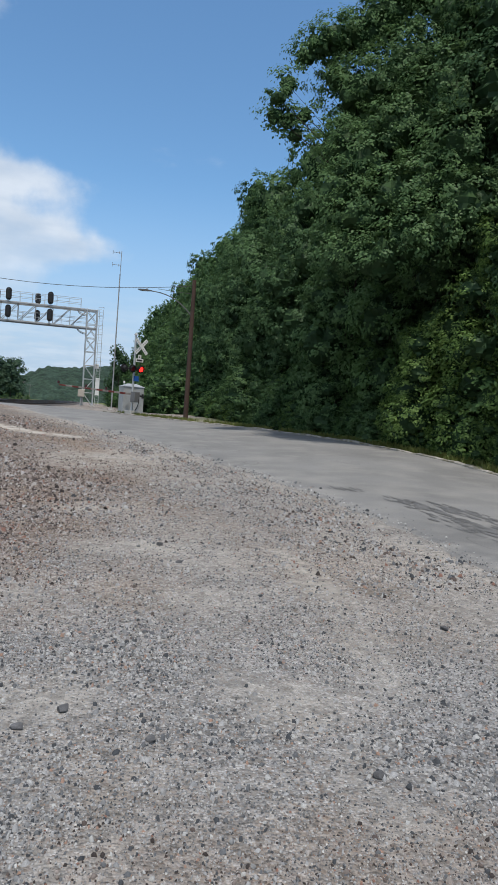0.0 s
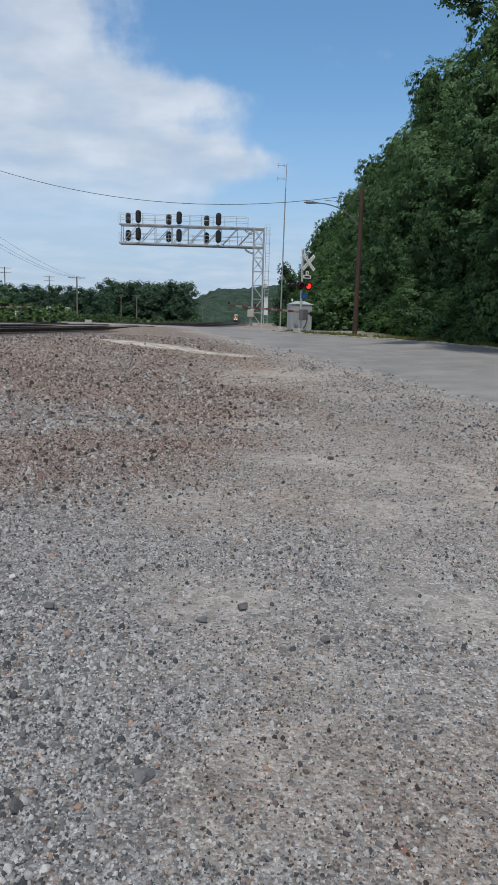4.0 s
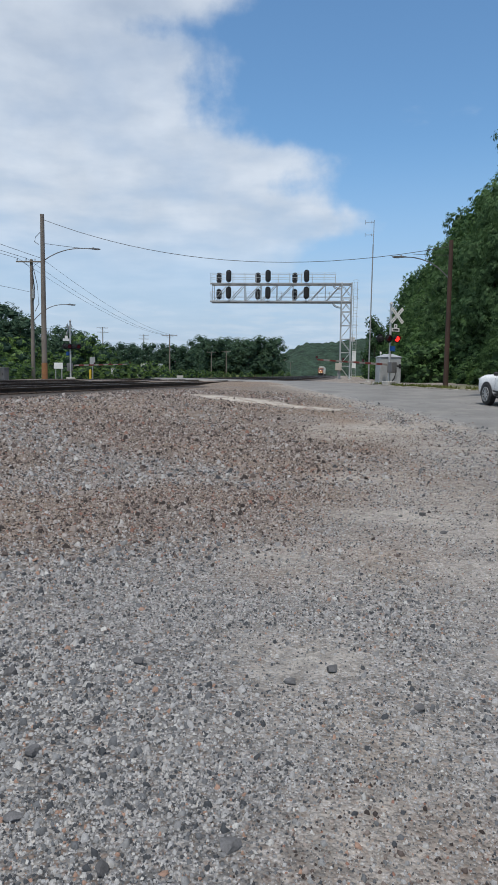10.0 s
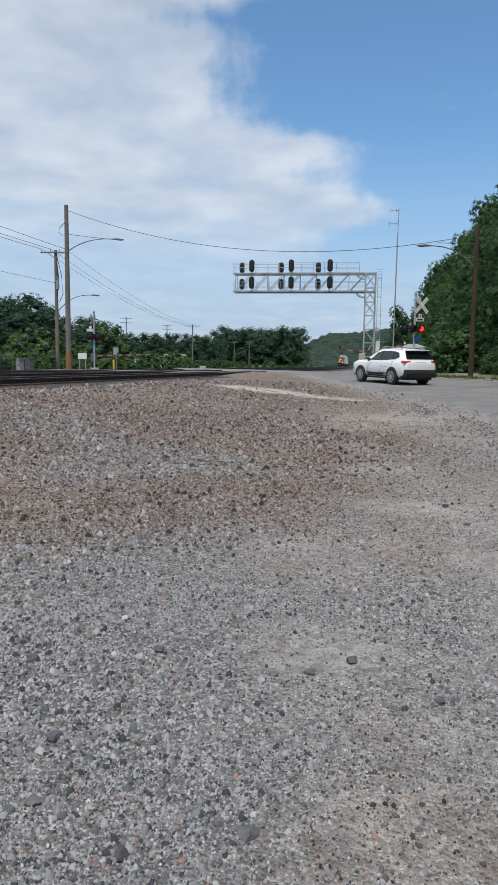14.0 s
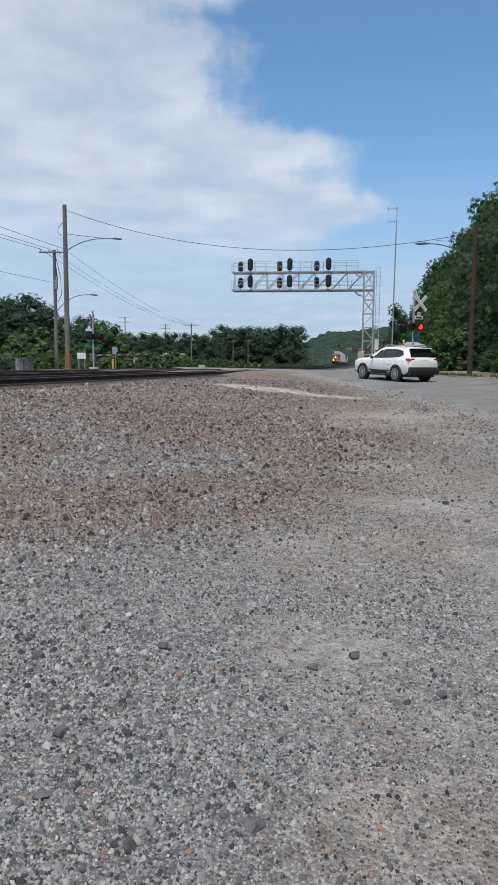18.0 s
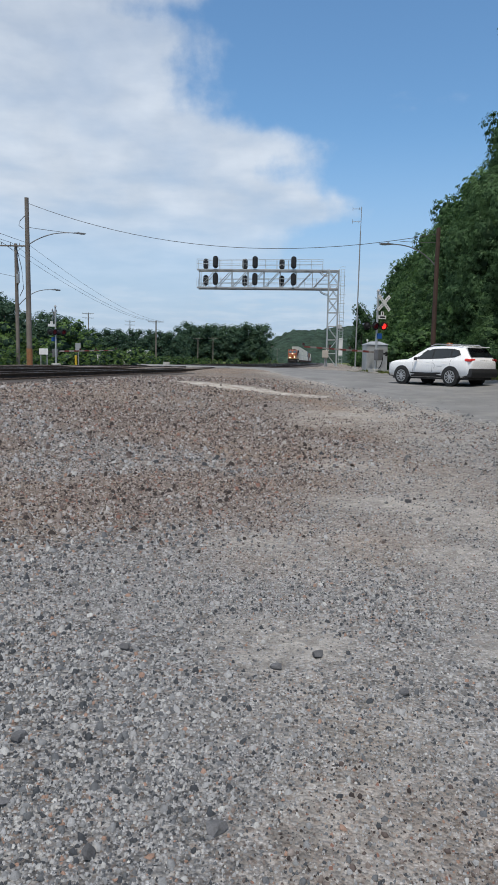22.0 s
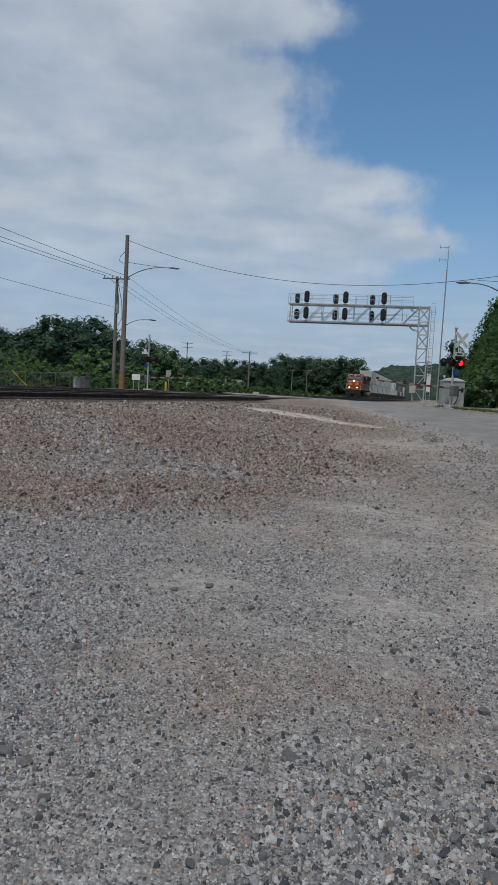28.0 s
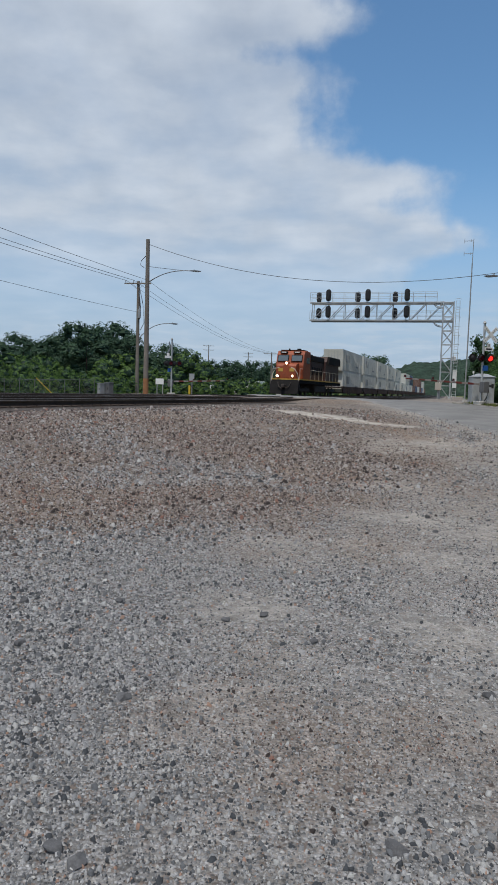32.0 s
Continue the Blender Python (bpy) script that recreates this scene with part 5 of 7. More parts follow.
def plant(proto, x, y, scale, turn, label="", z=None, wide=1.0, group=""):
    ob = copy_thing(proto, pose(x, y, ground_z(x, y) - 0.1 if z is None else z, 0, 0, turn))
    ob.scale = (scale * wide, scale * wide, scale)
    if label or group:
        tagged(ob, label, group=group)
    return ob


# how high the woods stand against the sky, as slopes over the eye, by bearing from the lot
SKYLINE = [(-2, 0.03), (1.5, 0.05), (3.06, 0.07), (3.6, 0.088), (4.6, 0.088), (5.3, 0.088), (6.2, 0.11), (7.8, 0.143), (8.15, 0.171), (8.4, 0.19), (9.0, 0.216), (10.5, 0.239), (12.0, 0.257), (13.5, 0.272), (15.8, 0.297), (17.0, 0.35), (19.5, 0.36), (20.5, 0.40), (26, 0.5), (31, 0.62), (40, 0.75), (60, 0.8)]


def from_lot(az, slope, r, base=(0, 0, 0)):
    """A place by bearing, slope and range from the lot, about a base."""
    return (r * math.sin(radians(az)) - base[0], r * math.cos(radians(az)) - base[1], 1.5 + slope * r - base[2])


def build_woods():
    tall = [tree(11, 10, 3.3, 0.12, LEAF_DARK, 18, 36, 34, 0.34, 0.165, "tall broadleaf tree in full dark green leaf on the bluff"),
            tree(23, 10, 3.0, 0.10, LEAF_MID, 17, 36, 34, 0.34, 0.165, "tall broadleaf tree in full green leaf on the bluff"),
            tree(37, 10, 3.6, 0.12, LEAF_DEEP, 19, 36, 34, 0.35, 0.17, "tall spreading tree in full dark leaf on the bluff")]
    distant = [tree(41, 10, 3.2, 0.08, LEAF_DARK, 13, 26, 22, 0.40, 0.26, "broadleaf tree in dark leaf beside the tracks", inner_n=25),
               tree(43, 10, 3.4, 0.08, LEAF_MID, 13, 26, 22, 0.40, 0.26, "broadleaf tree in green leaf beside the tracks", inner_n=25)]
    bushes = [tree(51, 3, 1.7, 0.08, LEAF_MID, 12, 22, 24, 0.22, 0.1, "dense green bush of vines on the roadside bank", "bush", 0.05, inner_n=26),
              tree(62, 3, 1.6, 0.06, LEAF_BRIGHT, 12, 22, 24, 0.22, 0.1, "bright green bush of vines on the roadside bank", "bush", 0.05, inner_n=26),
              tree(73, 3, 1.9, 0.07, LEAF_DARK, 12, 22, 24, 0.22, 0.1, "dark green bush of vines on the roadside bank", "bush", 0.05, inner_n=26)]
    scrub = [tree(81, 3, 1.9, 0.03, LEAF_MID, 9, 11, 15, 0.32, 0.22, "green scrub beside the tracks", "bush", 0.05)]
    rng = random.Random(5)
    used = set()

    def put(protos, x, y, scale, turn, wide=1.0, group=""):
        p = protos[rng.randrange(len(protos))]
        if id(p) not in used:
            used.add(id(p))
            p.matrix_basis = pose(x, y, ground_z(x, y) - 0.1, 0, 0, turn)
            p.scale = (scale * wide, scale * wide, scale)
            tagged(p, group=group)
            return p
        return plant(p, x, y, scale, turn, wide=wide, group=group)

    def room(x, y):
        az = math.degrees(math.atan2(x, y))
        return 1.5 + table(SKYLINE, az) * math.hypot(x, y) - ground_z(x, y)

    # rows of trees up the bluff
    for row, (off, gap) in enumerate(((4.2, 4.0), (7.6, 4.6), (12.0, 7.0))):
        y = 3.0
        while y < 150:
            x = bank_x(y) + off * (1 + 0.25 * smooth(46, 120, y)) + rng.uniform(-0.9, 0.9)
            h = room(x, y) * rng.uniform(0.98, 1.14)
            if h > 2.2 and not (row == 2 and y < 80):
                h = min(h, 15 if row else 10)
                put((tall if y < 26 else tall[::2]) if y < 52 else distant, x, y, h / 10, rng.uniform(0, 360), wide=max(0.75, min(1.35, 9 / h)), group="trees on the bluff")
            y += gap * rng.uniform(0.8, 1.2) * (1 + 0.5 * smooth(60, 140, y))
    # rounded crowns that stand out along the edge of the woods
    for az, r, slope, wide in ((12.6, 51, 0.215, 0.8), (14.0, 49, 0.245, 0.8), (11.6, 56, 0.19, 0.75), (15.8, 46, 0.268, 0.8), (10.6, 63, 0.16, 0.8), (9.6, 73, 0.135, 0.85), (8.4, 85, 0.112, 0.9), (4.6, 112, 0.084, 0.7), (17.2, 43, 0.292, 0.85), (19.6, 39, 0.34, 0.8)):
        x, y = r * math.sin(radians(az)), r * math.cos(radians(az))
        put(tall[::2] if y < 65 else distant, x, y, (1.5 + slope * r - ground_z(x, y)) / 10, az * 77, wide=wide, group="trees on the bluff")
    # vines and bushes on the bank
    for off, gap, lo, hi in ((1.25, 1.2, 0.26, 0.46), (2.3, 1.7, 0.6, 1.0), (3.7, 3.4, 1.0, 1.7)):
        y = 5.0
        while y < 95:
            x = bank_x(y) + off + rng.uniform(-0.3, 0.35)
            s = rng.uniform(lo, hi)
            near = bushes if not 13 < y < 21 or off > 3 else bushes[1:2] + bushes[:1] + bushes[1:2]
            put(near if y < 44 else scrub, x, y, min(s, max(0.25, room(x, y) / 3)), rng.uniform(0, 360), wide=1.12, group="bushes on the bank")
            y += gap * rng.uniform(0.8, 1.25) * (1 + 1.0 * smooth(40, 90, y))
    y = 47.0
    while y < 105:
        put(scrub, bank_x(y) - 0.4 + rng.uniform(-0.4, 0.5), y, rng.uniform(0.5, 0.95), rng.uniform(0, 360), wide=1.15, group="bushes on the bank")
        y += rng.uniform(1.8, 3.0)
    # the great tree whose branch hangs out over the road
    at = (14.2, 24.5, ground_z(14.2, 24.5))
    branch = []
    spots = ((15.9, 0.425, 26.6, 0.55), (16.0, 0.45, 26.4, 0.5), (16.7, 0.47, 26.8, 0.6), (16.9, 0.42, 26.8, 0.6), (17.6, 0.40, 27.0, 0.5), (18.3, 0.43, 27.0, 0.5), (18.0, 0.51, 27.2, 0.6), (19.0, 0.525, 27.4, 0.9), (20.6, 0.535, 27.6, 1.1), (22.4, 0.54, 27.8, 1.2), (24.2, 0.56, 28, 1.4),
             (20.8, 0.48, 28, 0.9), (22.4, 0.46, 27, 1.4), (24.6, 0.47, 27, 1.6), (21.4, 0.39, 26, 1.1), (23.2, 0.36, 25.5, 1.5), (21.6, 0.32, 25, 1.2), (25.6, 0.40, 26, 1.7), (26.4, 0.5, 27, 1.7), (23.4, 0.29, 24.5, 1.3), (26, 0.31, 24.5, 1.6), (27.5, 0.42, 26, 1.6),
             (25.4, 0.6, 28, 1.5), (27.6, 0.6, 28, 1.7), (29.6, 0.56, 27, 1.8), (29.6, 0.46, 26, 1.8), (28.6, 0.33, 25, 1.6), (30.8, 0.38, 25, 1.7), (31.2, 0.64, 28, 2.0), (33.4, 0.55, 27, 2.0), (33.2, 0.44, 26, 1.8), (27.5, 0.25, 24, 1.5), (25.2, 0.23, 24, 1.3), (29.6, 0.27, 24, 1.6), (22.6, 0.23, 24.5, 1.2), (31.5, 0.3, 24, 1.6))
    for az, slope, r, size in spots:
        branch.append(from_lot(az, slope, r, at) + (size,))
    big = tree(91, 12, 3.0, 0.25, LEAF_DARK, 6, 46, 48, 0.36, 0.125, "great old tree with a branch hanging out over the road", trunk=0.26, extra=branch)
    big.matrix_basis = pose(*at)
    big2 = tree(97, 19, 5.6, 0.15, LEAF_DEEP, 40, 46, 44, 0.44, 0.15, "great tree in heavy leaf on the bluff above the road", trunk=0.3)
    big2.matrix_basis = pose(18.0, 20.0, ground_z(18, 20), 0, 0, 40)
    big3 = tree(98, 15, 5.2, 0.12, LEAF_DARK, 32, 46, 42, 0.44, 0.15, "tall tree in dark leaf on the steep bank", trunk=0.26)
    big3.matrix_basis = pose(17.5, 28.0, ground_z(17.5, 28), 0, 0, 100)
    for x, y, h, wide in ((13.0, 17.9, 8.0, 2.1), (12.7, 21.0, 4.6, 1.9), (13.2, 14.4, 6.8, 2.1), (12.9, 10.5, 6.0, 2.0)):
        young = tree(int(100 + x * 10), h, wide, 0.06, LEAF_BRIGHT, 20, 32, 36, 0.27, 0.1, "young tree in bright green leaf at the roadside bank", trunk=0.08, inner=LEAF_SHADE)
        young.matrix_basis = pose(x, y, ground_z(x, y), 0, 0, x * 40)


build_woods()


def build_far_woods():
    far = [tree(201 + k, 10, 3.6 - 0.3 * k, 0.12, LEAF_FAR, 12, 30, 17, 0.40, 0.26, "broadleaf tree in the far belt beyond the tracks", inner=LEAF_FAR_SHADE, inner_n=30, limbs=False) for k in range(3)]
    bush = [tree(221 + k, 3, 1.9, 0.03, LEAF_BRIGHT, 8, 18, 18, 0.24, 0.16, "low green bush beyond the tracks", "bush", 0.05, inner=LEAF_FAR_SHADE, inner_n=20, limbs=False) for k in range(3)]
    rng = random.Random(9)
    used = set()

    def put(protos, az, r, h, base, group):
        x, y = r * math.sin(radians(az)), r * math.cos(radians(az))
        p = protos[rng.randrange(len(protos))]
        s = h / base
        turn = rng.uniform(0, 360)
        wide = rng.uniform(0.9, 1.25)
        if id(p) not in used:
            used.add(id(p))
            p.matrix_basis = pose(x, y, ground_z(x, y) - 0.1, 0, 0, turn)
            p.scale = (s * wide, s * wide, s)
            tagged(p, group=group)
            return
        plant(p, x, y, s, turn, wide=wide, group=group)

    # bearing, range, height of the belt's top
    for a0, a1, gap, r0, r1, slope in ((-46, -34, 2.4, 92, 108, 0.07), (-34, -29.5, 1.5, 98, 112, 0.084), (-30, -23.3, 1.2, 98, 112, 0.104), (-24, -18.5, 1.1, 112, 130, 0.070),
                                       (-19, -10, 0.75, 165, 185, 0.047), (-10.2, -3.3, 0.62, 235, 262, 0.058), (-14, -4.5, 0.8, 275, 320, 0.036)):
        for row in range(2):
            az = a0 + row * gap * 0.5
            while az < a1:
                r = rng.uniform(r0, r1) + row * 14
                h = (slope * rng.uniform(0.68, 1.0)) * r + 0.75
                put(far, az, r, h, 10, "trees beyond the tracks")
                az += gap * rng.uniform(0.75, 1.25)
    # brush along the fence and the field's edge
    for a0, a1, gap, r0, r1, lo, hi in ((-50, -26.5, 0.9, 51, 55, 1.3, 2.1), (-50, -27, 1.6, 60, 74, 1.8, 3.4), (-26.5, -12, 0.8, 58, 66, 1.3, 2.1), (-13.6, -12.9, 0.45, 133, 136, 2.6, 3.2), (-20.5, -8, 0.9, 112, 125, 1.0, 2.0), (-12, -2, 0.55, 190, 215, 1.2, 2.2), (-50, -28, 2.0, 84, 92, 3.5, 5.5), (-26, -18, 1.6, 88, 96, 3.5, 6.5)):
        az = a0
        while az < a1:
            put(bush, az, rng.uniform(r0, r1), rng.uniform(lo, hi), 3, "bushes beyond the tracks")
            az += gap * rng.uniform(0.7, 1.3)


build_far_woods()


def build_hill():
    """The wooded hill that closes the valley: a canopy of rounded crowns."""
    rows, cols = 60, 300
    verts = []
    for i in range(rows + 1):
        for j in range(cols + 1):
            deg = -9 + 34 * j / cols
            az = radians(deg)
            r = 560 + 420 * i / rows
            top = table([(-9, 0.0), (-4.5, 0.008), (-3.4, 0.021), (-2.7, 0.029), (-2.3, 0.034), (-1.6, 0.0405), (-0.9, 0.0445), (-0.1, 0.043), (0.8, 0.0455), (1.5, 0.0455), (4, 0.052), (10, 0.06), (25, 0.06)], deg)
            x, y = r * math.sin(az), r * math.cos(az)
            z = -3 + (top * 760 + 3) * math.sin(math.pi * min(1, i / rows + 0.02))
            crowns = 5.0 * abs(noise.noise((x / 9, y / 14, 3))) + 2.2 * noise.noise((x / 26, y / 40, 8))
            verts.append((x, y, z + (crowns if z > 0 else 0)))
    n = cols + 1
    faces = [(i * n + j, i * n + j + 1, (i + 1) * n + j + 1, (i + 1) * n + j) for i in range(rows) for j in range(cols)]
    hill_mat = material("hill_woods", (0.040, 0.066, 0.046), 0.95, vary=0.5, scale=0.11, fine=0.45, bump=1.0, depth=3.0, spec=0.1)
    tagged(new("backdrop", from_lists("backdrop", verts, faces, hill_mat, True)), "low hill covered in hazy green woods, closing the valley", "hill", kind="structure")


build_hill()


def build_roadside_grass():
    """Grass and weeds on the strip between the kerb and the bank, and in the field by the tracks."""
    rng = np.random.default_rng(77)
    base = []
    for _ in range(9000):
        y = rng.uniform(5, 42)
        x = edge_x(RIGHT_EDGE, y) + 0.22 + abs(rng.normal(0, 0.4))
        if noise.noise((x * 1.2, y * 0.8, 9)) > -0.25:
            base.append((x, y, ground_z(x, y), rng.uniform(0.07, 0.24)))
    base = np.array(base)
    n = len(base)
    a = rng.uniform(0, 2 * math.pi, n)
    side = np.stack([np.cos(a), np.sin(a), np.zeros(n)], 1) * base[:, 3:] * 0.13
    bend = rng.normal(0, 0.35, (n, 3)) * base[:, 3:]
    bend[:, 2] = base[:, 3]
    p = base[:, :3]
    v = np.stack([p - side, p + side, p + bend * 0.6 + side * 0.7, p + bend], 1).reshape(-1, 3)
    tagged(new("roadside_grass", leaf_mesh("roadside_grass", v, np.arange(n * 4).reshape(-1, 4), GRASS)), "dry yellow-green grass along the kerb", "grass", kind="stuff")


build_roadside_grass()


# ---- the freight train ----
ORANGE_DIRTY = material("sooty_orange", (0.062, 0.024, 0.018), 0.6, vary=0.3, scale=1.0, fine=20, bump=0.03, stain=(0.06, 0.03, 0.022), stain_at=(0.45, 0.8))
ORANGE = material("loco_orange", (0.30, 0.062, 0.018), 0.5, vary=0.14, scale=1.2, fine=25, bump=0.03, stain=(0.14, 0.045, 0.022), stain_at=(0.55, 0.85))
LOCO_BLACK = material("loco_black", (0.014, 0.013, 0.013), 0.85, vary=0.3, scale=1.5, fine=25, bump=0.03, spec=0.2)
LOCO_GRIME = material("loco_grime", (0.045, 0.035, 0.03), 0.8, vary=0.35, scale=2, fine=25, bump=0.1)
LOCO_GLASS = material("loco_glass", (0.10, 0.13, 0.15), 0.12, vary=0.1, bump=0, spec=0.8)
GOLD = material("gold_stripe", (0.55, 0.33, 0.06), 0.55, vary=0.15, bump=0.02)
RAILING = material("pale_railing", (0.55, 0.50, 0.40), 0.55, vary=0.15, bump=0.02)
HEADLIGHT = glow_material("lit_headlight", (1.0, 0.80, 0.48), 14.0)
BOX_WHITE = material("container_white", (0.60, 0.595, 0.535), 0.55, vary=0.12, scale=0.7, fine=12, bump=0.03, each=0.14, stain=(0.42, 0.39, 0.33), stain_at=(0.6, 0.9))
BOX_BROWN = material("container_brown", (0.16, 0.085, 0.06), 0.6, vary=0.2, scale=0.7, fine=12, each=0.3)
BOX_BLUE = material("container_blue", (0.07, 0.11, 0.18), 0.6, vary=0.2, scale=0.7, fine=12, each=0.3)
WELL = material("well_car_brown", (0.045, 0.026, 0.022), 0.75, vary=0.3, scale=1, fine=15)
WHEEL = material("wheel_steel", (0.06, 0.05, 0.045), 0.6, metal=0.3, vary=0.3, scale=3, fine=30)
MARK = material("container_mark", (0.27, 0.28, 0.28), 0.6, vary=0.1, bump=0)


def bogie(parent, y, axles, span_):
    bm = bmesh.new()
    for sx in (-1, 1):
        box(bm, sx * 1.05, y, 0.62, 0.16, span_ + 0.9, 0.34, bevel=0.03)
    box(bm, 0, y, 0.72, 2.1, 0.5, 0.25)
    b = part("bogie_frame", bm, LOCO_GRIME, parent)
    for k in range(axles):
        yy = y + (k / (axles - 1) - 0.5) * span_
        for sx in (-1, 1):
            bm = bmesh.new()
            tube(bm, (sx * 0.68, yy, 0.5), (sx * 0.82, yy, 0.5), 0.5, 0.48, 20)
            part("wheel", bm, WHEEL, b)


def build_loco():
    """Local -y is forward; the coupler's face is at y = 0, rail top at z = 0."""
    t = thing("locomotive", Matrix(), "orange and black diesel freight locomotive with lit headlights", "locomotive")
    bm = bmesh.new()
    box(bm, 0, 11.2, 1.42, 3.0, 20.6, 0.34, bevel=0.03)
    part("underframe", bm, LOCO_BLACK, t)
    bm = bmesh.new()
    box(bm, 0, 11.2, 1.66, 3.06, 20.4, 0.12)
    part("frame_stripe", bm, GOLD, t, "faded yellow stripe along the frame")
    bm = bmesh.new()
    box(bm, 0, 11.0, 0.78, 2.7, 5.2, 0.95, bevel=0.12)
    part("fuel_tank", bm, LOCO_GRIME, t)
    for y in (4.4, 17.8):
        bogie(t, y, 3, 3.7)
    # pilot, plough, coupler
    bm = bmesh.new()
    prism(bm, [(0.65, 0.12), (0.25, 0.16), (0.55, 1.05), (0.75, 1.6), (1.0, 1.6), (1.0, 0.12)], -1.5, 1.5)
    part("snow_plough", bm, LOCO_BLACK, t, "black snow plough")
    bm = bmesh.new()
    box(bm, 0, 0.3, 0.95, 0.35, 0.8, 0.4, bevel=0.06)
    part("coupler", bm, LOCO_GRIME, t)
    bm = bmesh.new()
    for sx in (-1, 1):
        bent_tube(bm, [(sx * 0.7, 0.62, 1.35), (sx * 0.55, 0.35, 0.9), (sx * 0.25, 0.25, 0.75), (sx * 0.12, 0.3, 0.95)], 0.045)
    part("air_hose", bm, LOCO_GRIME, t)
    # short nose and cab
    bm = bmesh.new()
    vs = prism(bm, [(1.15, 1.7), (1.15, 3.0), (1.3, 3.22), (2.7, 3.45), (2.7, 1.7)], -1.05, 1.05)
    bmesh.ops.bevel(bm, geom=list(bm.edges), offset=0.06, segments=2, profile=0.5, affect="EDGES")
    part("nose", bm, ORANGE, t, "orange locomotive nose")
    bm = bmesh.new()
    prism(bm, [(2.35, 1.7), (2.3, 3.1), (2.75, 4.35), (3.1, 4.68), (5.3, 4.68), (5.3, 1.7)], -1.5, 1.5)
    bmesh.ops.bevel(bm, geom=list(bm.edges), offset=0.09, segments=2, profile=0.5, affect="EDGES")
    part("cab", bm, ORANGE, t, "orange locomotive cab")
    bm = bmesh.new()
    box(bm, 0, 4.1, 4.74, 2.5, 1.9, 0.1, bevel=0.03)
    box(bm, 0.5, 4.2, 4.86, 0.35, 0.5, 0.2, bevel=0.03)
    tube(bm, (-0.5, 4.0, 4.78), (-0.5, 4.0, 4.98), 0.12, 0.06, 8)
    part("cab_roof_gear", bm, LOCO_BLACK, t)
    slope = math.degrees(math.atan2(0.45, 1.25))
    for sx in (-1, 1):
        bm = bmesh.new()
        box(bm, 0, 0, 0, 1.2, 0.05, 0.74, bevel=0.02)
        w = part("windscreen_frame", bm, LOCO_BLACK, t)
        w.matrix_basis = pose(sx * 0.74, 2.5, 3.86, -slope, 0, 0)
        bm = bmesh.new()
        box(bm, 0, -0.03, 0, 1.06, 0.03, 0.6)
        part("windscreen", bm, LOCO_GLASS, w, "dark cab windscreen")
        bm = bmesh.new()
        box(bm, sx * 0.72, 2.75, 4.5, 0.78, 0.3, 0.2, bevel=0.02)
        nb = part("number_board", bm, LOCO_BLACK, t)
        bm = bmesh.new()
        box(bm, sx * 0.72, 2.595, 4.5, 0.5, 0.02, 0.1)
        part("number_bar", bm, WHITE_SIGN, nb)
        bm = bmesh.new()
        box(bm, sx * 1.505, 4.2, 3.7, 0.03, 1.3, 0.65, bevel=0.01)
        part("side_window", bm, LOCO_GLASS, t)
        bm = bmesh.new()
        tube(bm, (sx * 0.78, 0.7, 1.98), (sx * 0.78, 1.0, 1.98), 0.14, 0.14, 14)
        d = part("ditch_light_housing", bm, LOCO_BLACK, t)
        bm = bmesh.new()
        tube(bm, (sx * 0.78, 0.66, 1.98), (sx * 0.78, 0.7, 1.98), 0.105, None, 14)
        part("ditch_light", bm, HEADLIGHT, d, "lit ditch light")
        # step railings at the front corners
        bm = bmesh.new()
        bent_tube(bm, [(sx * 1.42, 0.78, 0.5), (sx * 1.45, 0.72, 1.6), (sx * 1.35, 0.72, 2.2), (sx * 0.95, 0.75, 2.75), (sx * 0.6, 0.78, 2.85)], 0.035)
        bent_tube(bm, [(sx * 1.45, 1.2, 1.7), (sx * 1.45, 1.2, 2.75), (sx * 1.45, 2.3, 2.75)], 0.028)
        part("handrail", bm, RAILING, t, "pale corner handrail")
        bm = bmesh.new()
        for k in range(4):
            box(bm, sx * 1.3, 1.0, 0.45 + k * 0.33, 0.42, 0.3, 0.04)
        part("steps", bm, LOCO_BLACK, t)
        bm = bmesh.new()
        for yy in np.linspace(5.8, 20.6, 9):
            tube(bm, (sx * 1.45, yy, 1.7), (sx * 1.45, yy, 2.75), 0.02, None, 5)
        tube(bm, (sx * 1.45, 5.6, 2.75), (sx * 1.45, 20.8, 2.75), 0.022, None, 5)
        part("side_railing", bm, RAILING, t)
    bm = bmesh.new()
    box(bm, 0, 1.5, 3.2, 0.46, 0.5, 0.62, bevel=0.08)
    lamp_box = part("headlight_housing", bm, ORANGE, t)
    for z in (3.05, 3.32):
        bm = bmesh.new()
        tube(bm, (0, 1.2, z), (0, 1.26, z), 0.11, None, 14)
        part("headlight", bm, HEADLIGHT, lamp_box, "lit headlight")
    bm = bmesh.new()
    box(bm, 0, 1.14, 2.5, 0.62, 0.03, 1.3, bevel=0.01)
    part("nose_door", bm, ORANGE, t)
    bm = bmesh.new()
    box(bm, -0.6, 1.135, 2.62, 0.5, 0.02, 0.34)
    box(bm, 0.6, 1.135, 2.62, 0.5, 0.02, 0.34)
    part("nose_emblem", bm, GOLD, t, "plain yellow emblem shapes on the nose")
    # long hood
    bm = bmesh.new()
    box(bm, 0, 9.4, 2.75, 2.1, 8.2, 2.1, bevel=0.05)
    part("hood", bm, ORANGE_DIRTY, t, "sooty orange engine hood")
    bm = bmesh.new()
    box(bm, 0, 9.4, 4.12, 2.3, 8.2, 0.68, bevel=0.12)
    part("hood_top", bm, LOCO_BLACK, t, "black upper hood")
    bm = bmesh.new()
    box(bm, 0, 9.0, 4.52, 1.2, 2.0, 0.22, bevel=0.05)
